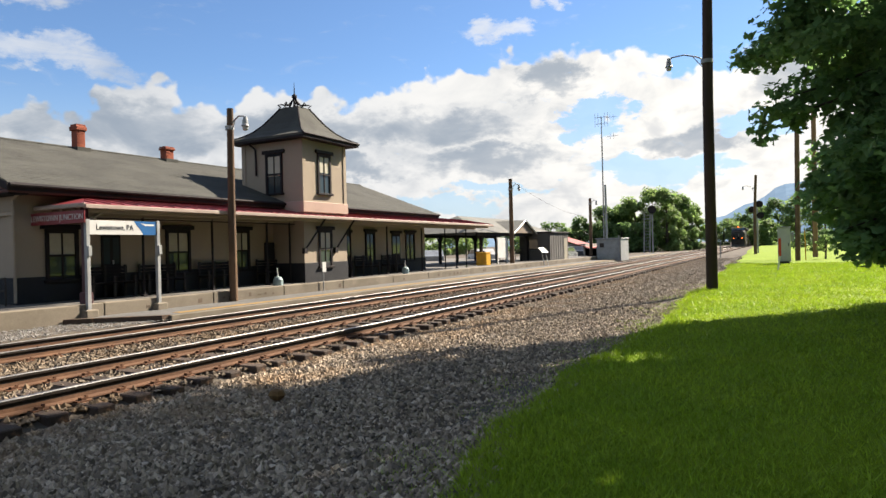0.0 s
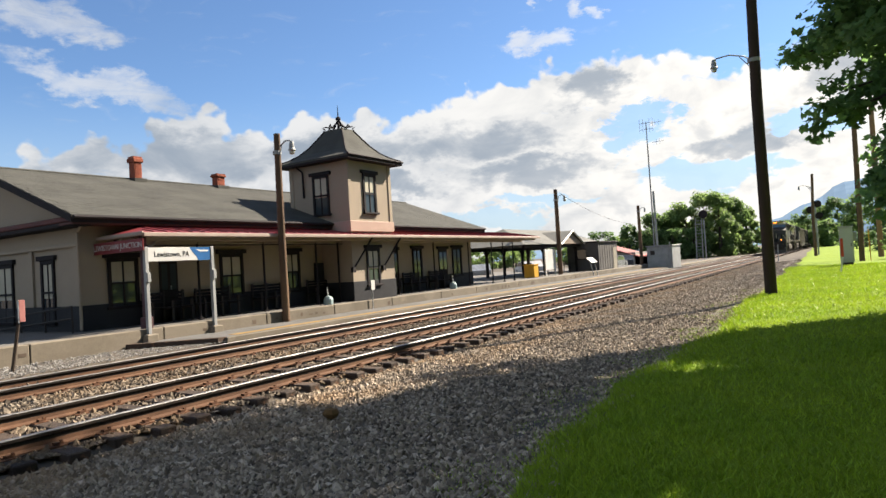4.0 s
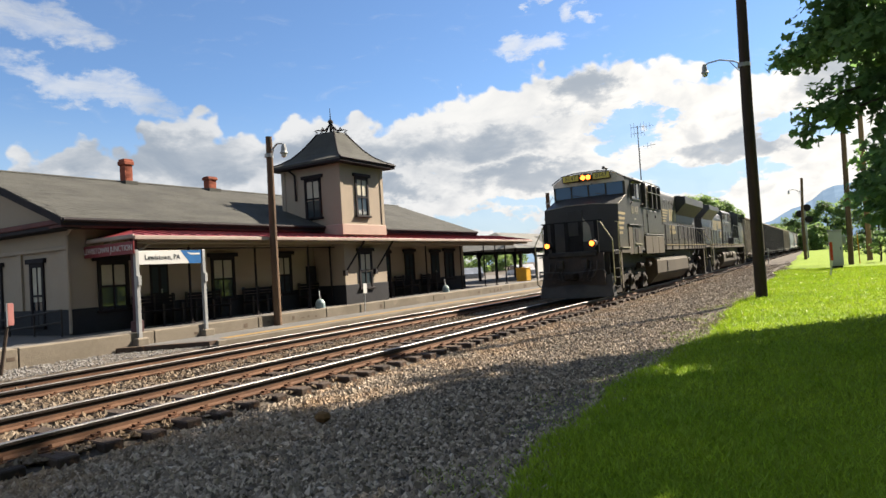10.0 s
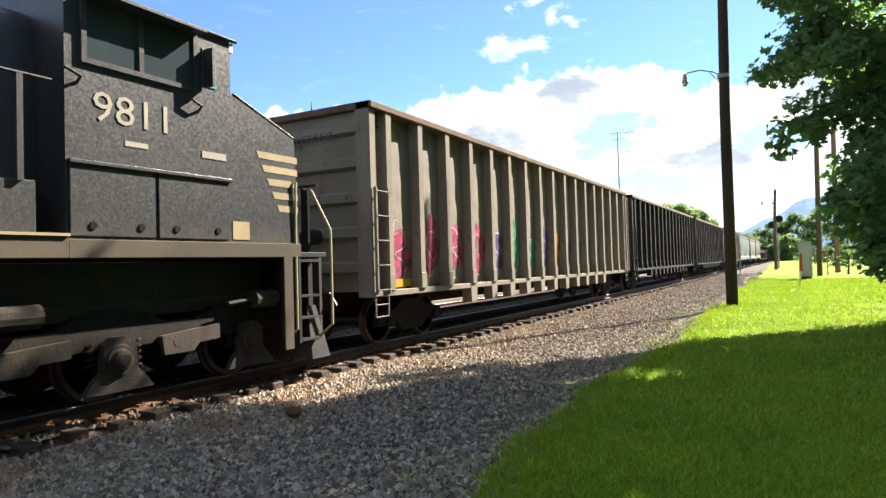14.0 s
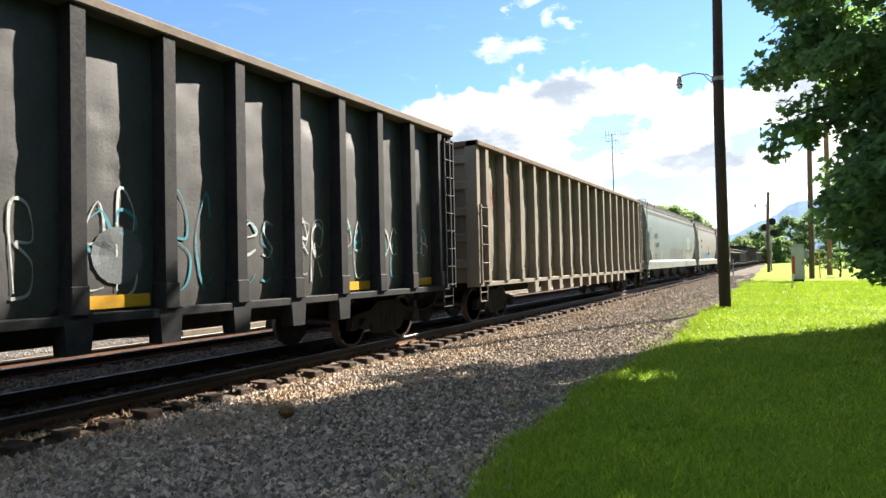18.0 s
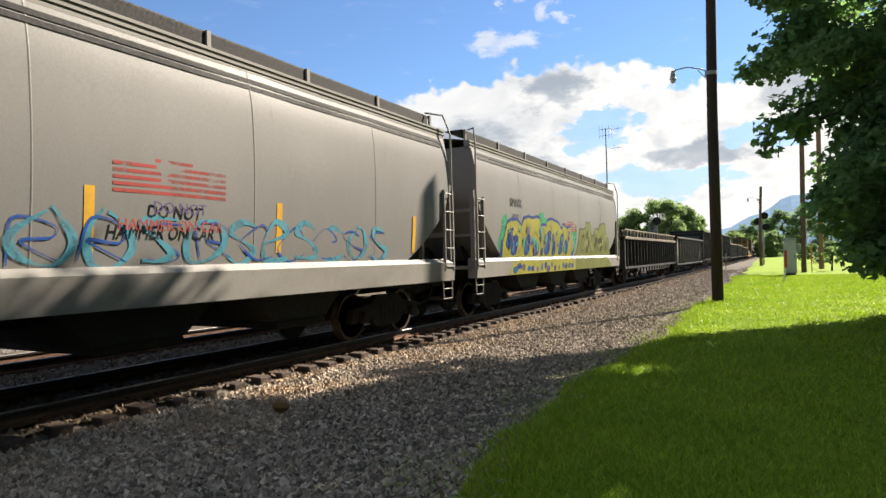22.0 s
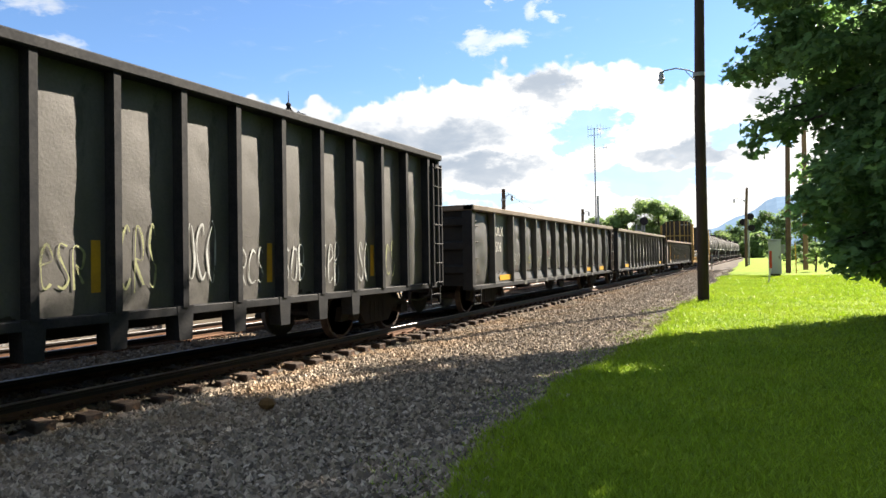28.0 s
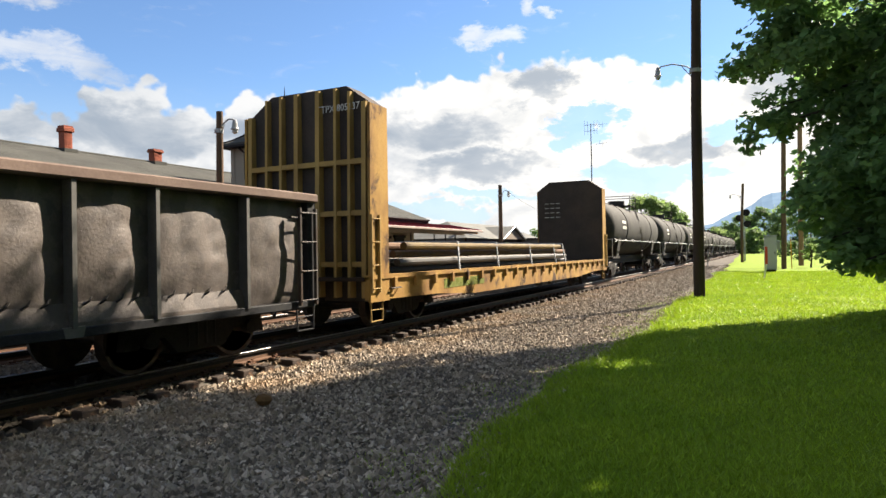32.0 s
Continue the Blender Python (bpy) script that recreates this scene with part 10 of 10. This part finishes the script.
def scatter_stones(name, label, n, place, sizes, seed, material):
    """Crushed stones: one mesh of uneven lumps."""
    rng = np.random.default_rng(seed)
    base = np.array([(1, 0, 0), (-1, 0, 0), (0, 1, 0), (0, -1, 0), (0, 0, 1), (0, 0, -1)], float)
    tri = np.array([(0, 2, 4), (2, 1, 4), (1, 3, 4), (3, 0, 4), (2, 0, 5), (1, 2, 5), (3, 1, 5), (0, 3, 5)])
    pos = place(rng, n)
    n = len(pos)
    s = (sizes[0] + (sizes[1] - sizes[0]) * rng.random(n) ** 2) * np.clip(1.25 - 0.035 * (pos[:, 1] - 4), 1.0, 1.25)
    v = base[None] * (0.6 + 0.8 * rng.random((n, 6, 1))) + rng.normal(size=(n, 6, 3)) * 0.25
    v *= (s[:, None] * (0.7 + 0.6 * rng.random((n, 3))))[:, None, :]
    a = rng.random(n) * 6.283
    c, q = np.cos(a)[:, None], np.sin(a)[:, None]
    v = np.stack([v[..., 0] * c - v[..., 1] * q, v[..., 0] * q + v[..., 1] * c, v[..., 2] * 0.85], -1) + pos[:, None]
    faces = (tri[None] + 6 * np.arange(n)[:, None, None]).reshape(-1, 3)
    ob = new(name, flat_mesh(name, v.reshape(-1, 3), faces, material))
    return tagged(ob, label, "gravel", kind="stuff")


def stone_material(name, tone):
    m = bpy.data.materials.new(name)
    m.use_nodes = True
    k = Nodes(m.node_tree)
    one = k.add("ShaderNodeNewGeometry").outputs["Random Per Island"]
    at = k.add("ShaderNodeTexCoord").outputs["Object"]
    col = k.ramp(one, [(0.0, (0.09, 0.075, 0.06)), (0.3, (0.19, 0.158, 0.122)), (0.6, (0.29, 0.243, 0.19)), (0.85, (0.39, 0.33, 0.26)), (1.0, (0.54, 0.47, 0.38))])
    xyz = k.add("ShaderNodeSeparateXYZ")
    k.link(at, xyz.inputs[0])
    rust = k.math("MULTIPLY", k.step(xyz.outputs[0], -4.6, -6.6), k.step(k.noise(at, 0.9, 4.0), 0.38, 0.62))
    col = k.mix(k.math("MULTIPLY", rust, 0.7), col, (0.31, 0.215, 0.13))
    col = k.mix(k.step(k.noise(at, 40.0, 3.0), 0.35, 0.75, 0.0, 0.4), col, (0.07, 0.067, 0.063))
    col = k.mix(1.0, col, (tone, tone * 0.97, tone * 0.94), "MULTIPLY")
    b = k.add("ShaderNodeBsdfPrincipled")
    k.link(col, b.inputs["Base Color"])
    b.inputs["Roughness"].default_value = 0.85
    b.inputs["Specular IOR Level"].default_value = 0.15
    k.link(b.outputs[0], k.add("ShaderNodeOutputMaterial").inputs[0])
    return m


M_LOOSE, M_BED = stone_material("loose_stone", 0.94), stone_material("oily_ballast", 0.48)
HEIGHT = np.vectorize(lambda x, y: ground_height(x, y) if x > -7.1 else -0.22)


def near_place(rng, n):
    y = np.where(rng.random(n) < 0.14, -7 + 9.5 * rng.random(n), 2.2 + 70 * rng.random(n) ** 2.2)
    x = -7.0 + 5.5 * rng.random(n)
    e = np.array([lawn_edge(v) for v in y])
    keep = x < e + 0.25 * rng.random(n) - 0.15
    x, y = x[keep], y[keep]
    return np.stack([x, y, HEIGHT(x, y) + 0.004 + 0.012 * rng.random(len(x))], 1)


def bed_place(rng, n):
    y = 3.0 + 40 * rng.random(n) ** 1.6
    x = -13.6 + 6.5 * rng.random(n)
    z = np.full(n, -0.215) + 0.02 * rng.random(n)
    keep = np.ones(n, bool)
    for c in (TRACK, TRACK_2):
        for s in (-1, 1):
            keep &= abs(x - c - 0.7525 * s) > 0.1
    return np.stack([x, y, z], 1)[keep]


def left_place(rng, n):
    y = 1.5 + 10 * rng.random(n)
    x = -15.0 + 1.8 * rng.random(n)
    return np.stack([x, y, np.full(n, -0.055) + 0.01 * rng.random(n)], 1)


scatter_stones("gravel", "loose crushed grey stone beside the track", 170000, near_place, (0.012, 0.037), 3, M_LOOSE)
scatter_stones("gravel", "crushed stone ballast between the ties", 40000, bed_place, (0.02, 0.045), 4, M_BED)
scatter_stones("gravel", "fine pale gravel before the platform kerb", 5000, left_place, (0.008, 0.024), 5, M_STONE)
tagged(part("stone", Shape().ball((-5.35, 5.85, -0.17), 0.09, 8, (1.3, 1.0, 0.8)), surface("yellow_stone", (0.42, 0.24, 0.09), (0.3, 0.17, 0.07), 0.9, size=8), None), "single ochre stone lying on the gravel", "stone")


def scatter_grass():
    rng = np.random.default_rng(11)
    n = 180000
    y = np.where(rng.random(n) < 0.16, -7 + 9 * rng.random(n), 1.8 + 46 * rng.random(n) ** 2.2)
    e = np.array([lawn_edge(v) for v in y])
    x = e - 0.25 + (rng.random(n) ** 1.25) * np.where(y < 1.8, 6.0, np.minimum(0.6 + 0.55 * y, 9.0))
    edge = (x - e < 0.15)
    h = (0.025 + 0.05 * rng.random(n)) * np.where(edge, 1.5, 1.0) * (1 + 0.012 * np.abs(y))
    wd = 0.004 + 0.0006 * np.abs(y)
    z = np.maximum(HEIGHT(x, y), GRASS_Z - 0.1 + 0.02 * (x - e)) + 0.01 + 0.03 * np.clip((x - e) / 0.4, 0, 1)
    a, b = rng.random(n) * 6.283, rng.normal(size=(n, 2)) * 0.6
    s = np.stack([np.cos(a) * wd, np.sin(a) * wd, 0 * a], 1)
    p = np.stack([x, y, z - 0.006], 1)
    tip = p + np.stack([b[:, 0] * h, b[:, 1] * h, h], 1)
    v = np.stack([p - s, p + s, tip], 1).reshape(-1, 3)
    ob = new("grass", flat_mesh("grass", v, np.arange(3 * n).reshape(n, 3), M_GRASS))
    tagged(ob, "short green grass blades of the lawn", "grass", kind="stuff")
    # tufts and weeds that have crept into the gravel
    n = 16000
    y = 2.6 + 26 * rng.random(n) ** 1.5
    e = np.array([lawn_edge(v) for v in y])
    clump = 0.5 + 0.5 * np.sin(y * 3.1) * np.sin(y * 1.27 + 1.0)
    x = e - (0.35 + 1.15 * clump) * rng.random(n) ** 2.2 - 0.02
    p = np.stack([x, y, HEIGHT(x, y) - 0.004], 1)
    a, h = rng.random(n) * 6.283, 0.02 + 0.06 * rng.random(n)
    s = np.stack([np.cos(a), np.sin(a), 0 * a], 1) * 0.006
    tip = p + np.stack([rng.normal(size=n) * h * 0.6, rng.normal(size=n) * h * 0.6, h], 1)
    ob = new("weeds", flat_mesh("weeds", np.stack([p - s, p + s, tip], 1).reshape(-1, 3), np.arange(3 * n).reshape(n, 3), M_GRASS))
    tagged(ob, "weeds along the edge of the gravel", "weeds", kind="stuff")


scatter_grass()



def motions():
    """The train rolls by at an even speed, and its wheels turn."""
    for car, place in TRAIN:
        walk(car, [(t, pose(TRACK, place - SPEED * t, 0)) for t in (0, 0.1, 8, 16, 24, 31.9, 32)])
    turned = {}
    for wheel, y, r in WHEELSETS:
        key = (round(y, 3), r)
        if key not in turned:
            walk(wheel, [(n / FPS, pose(0, y, r, math.degrees(SPEED * n / FPS / r) % 360)) for n in range(0, round(32 * FPS) + 1)])
            turned[key] = wheel.animation_data
            continue
        wheel.rotation_mode = "QUATERNION"
        data = wheel.animation_data_create()
        data.action = turned[key].action
        data.action_slot = turned[key].action_slot


motions()
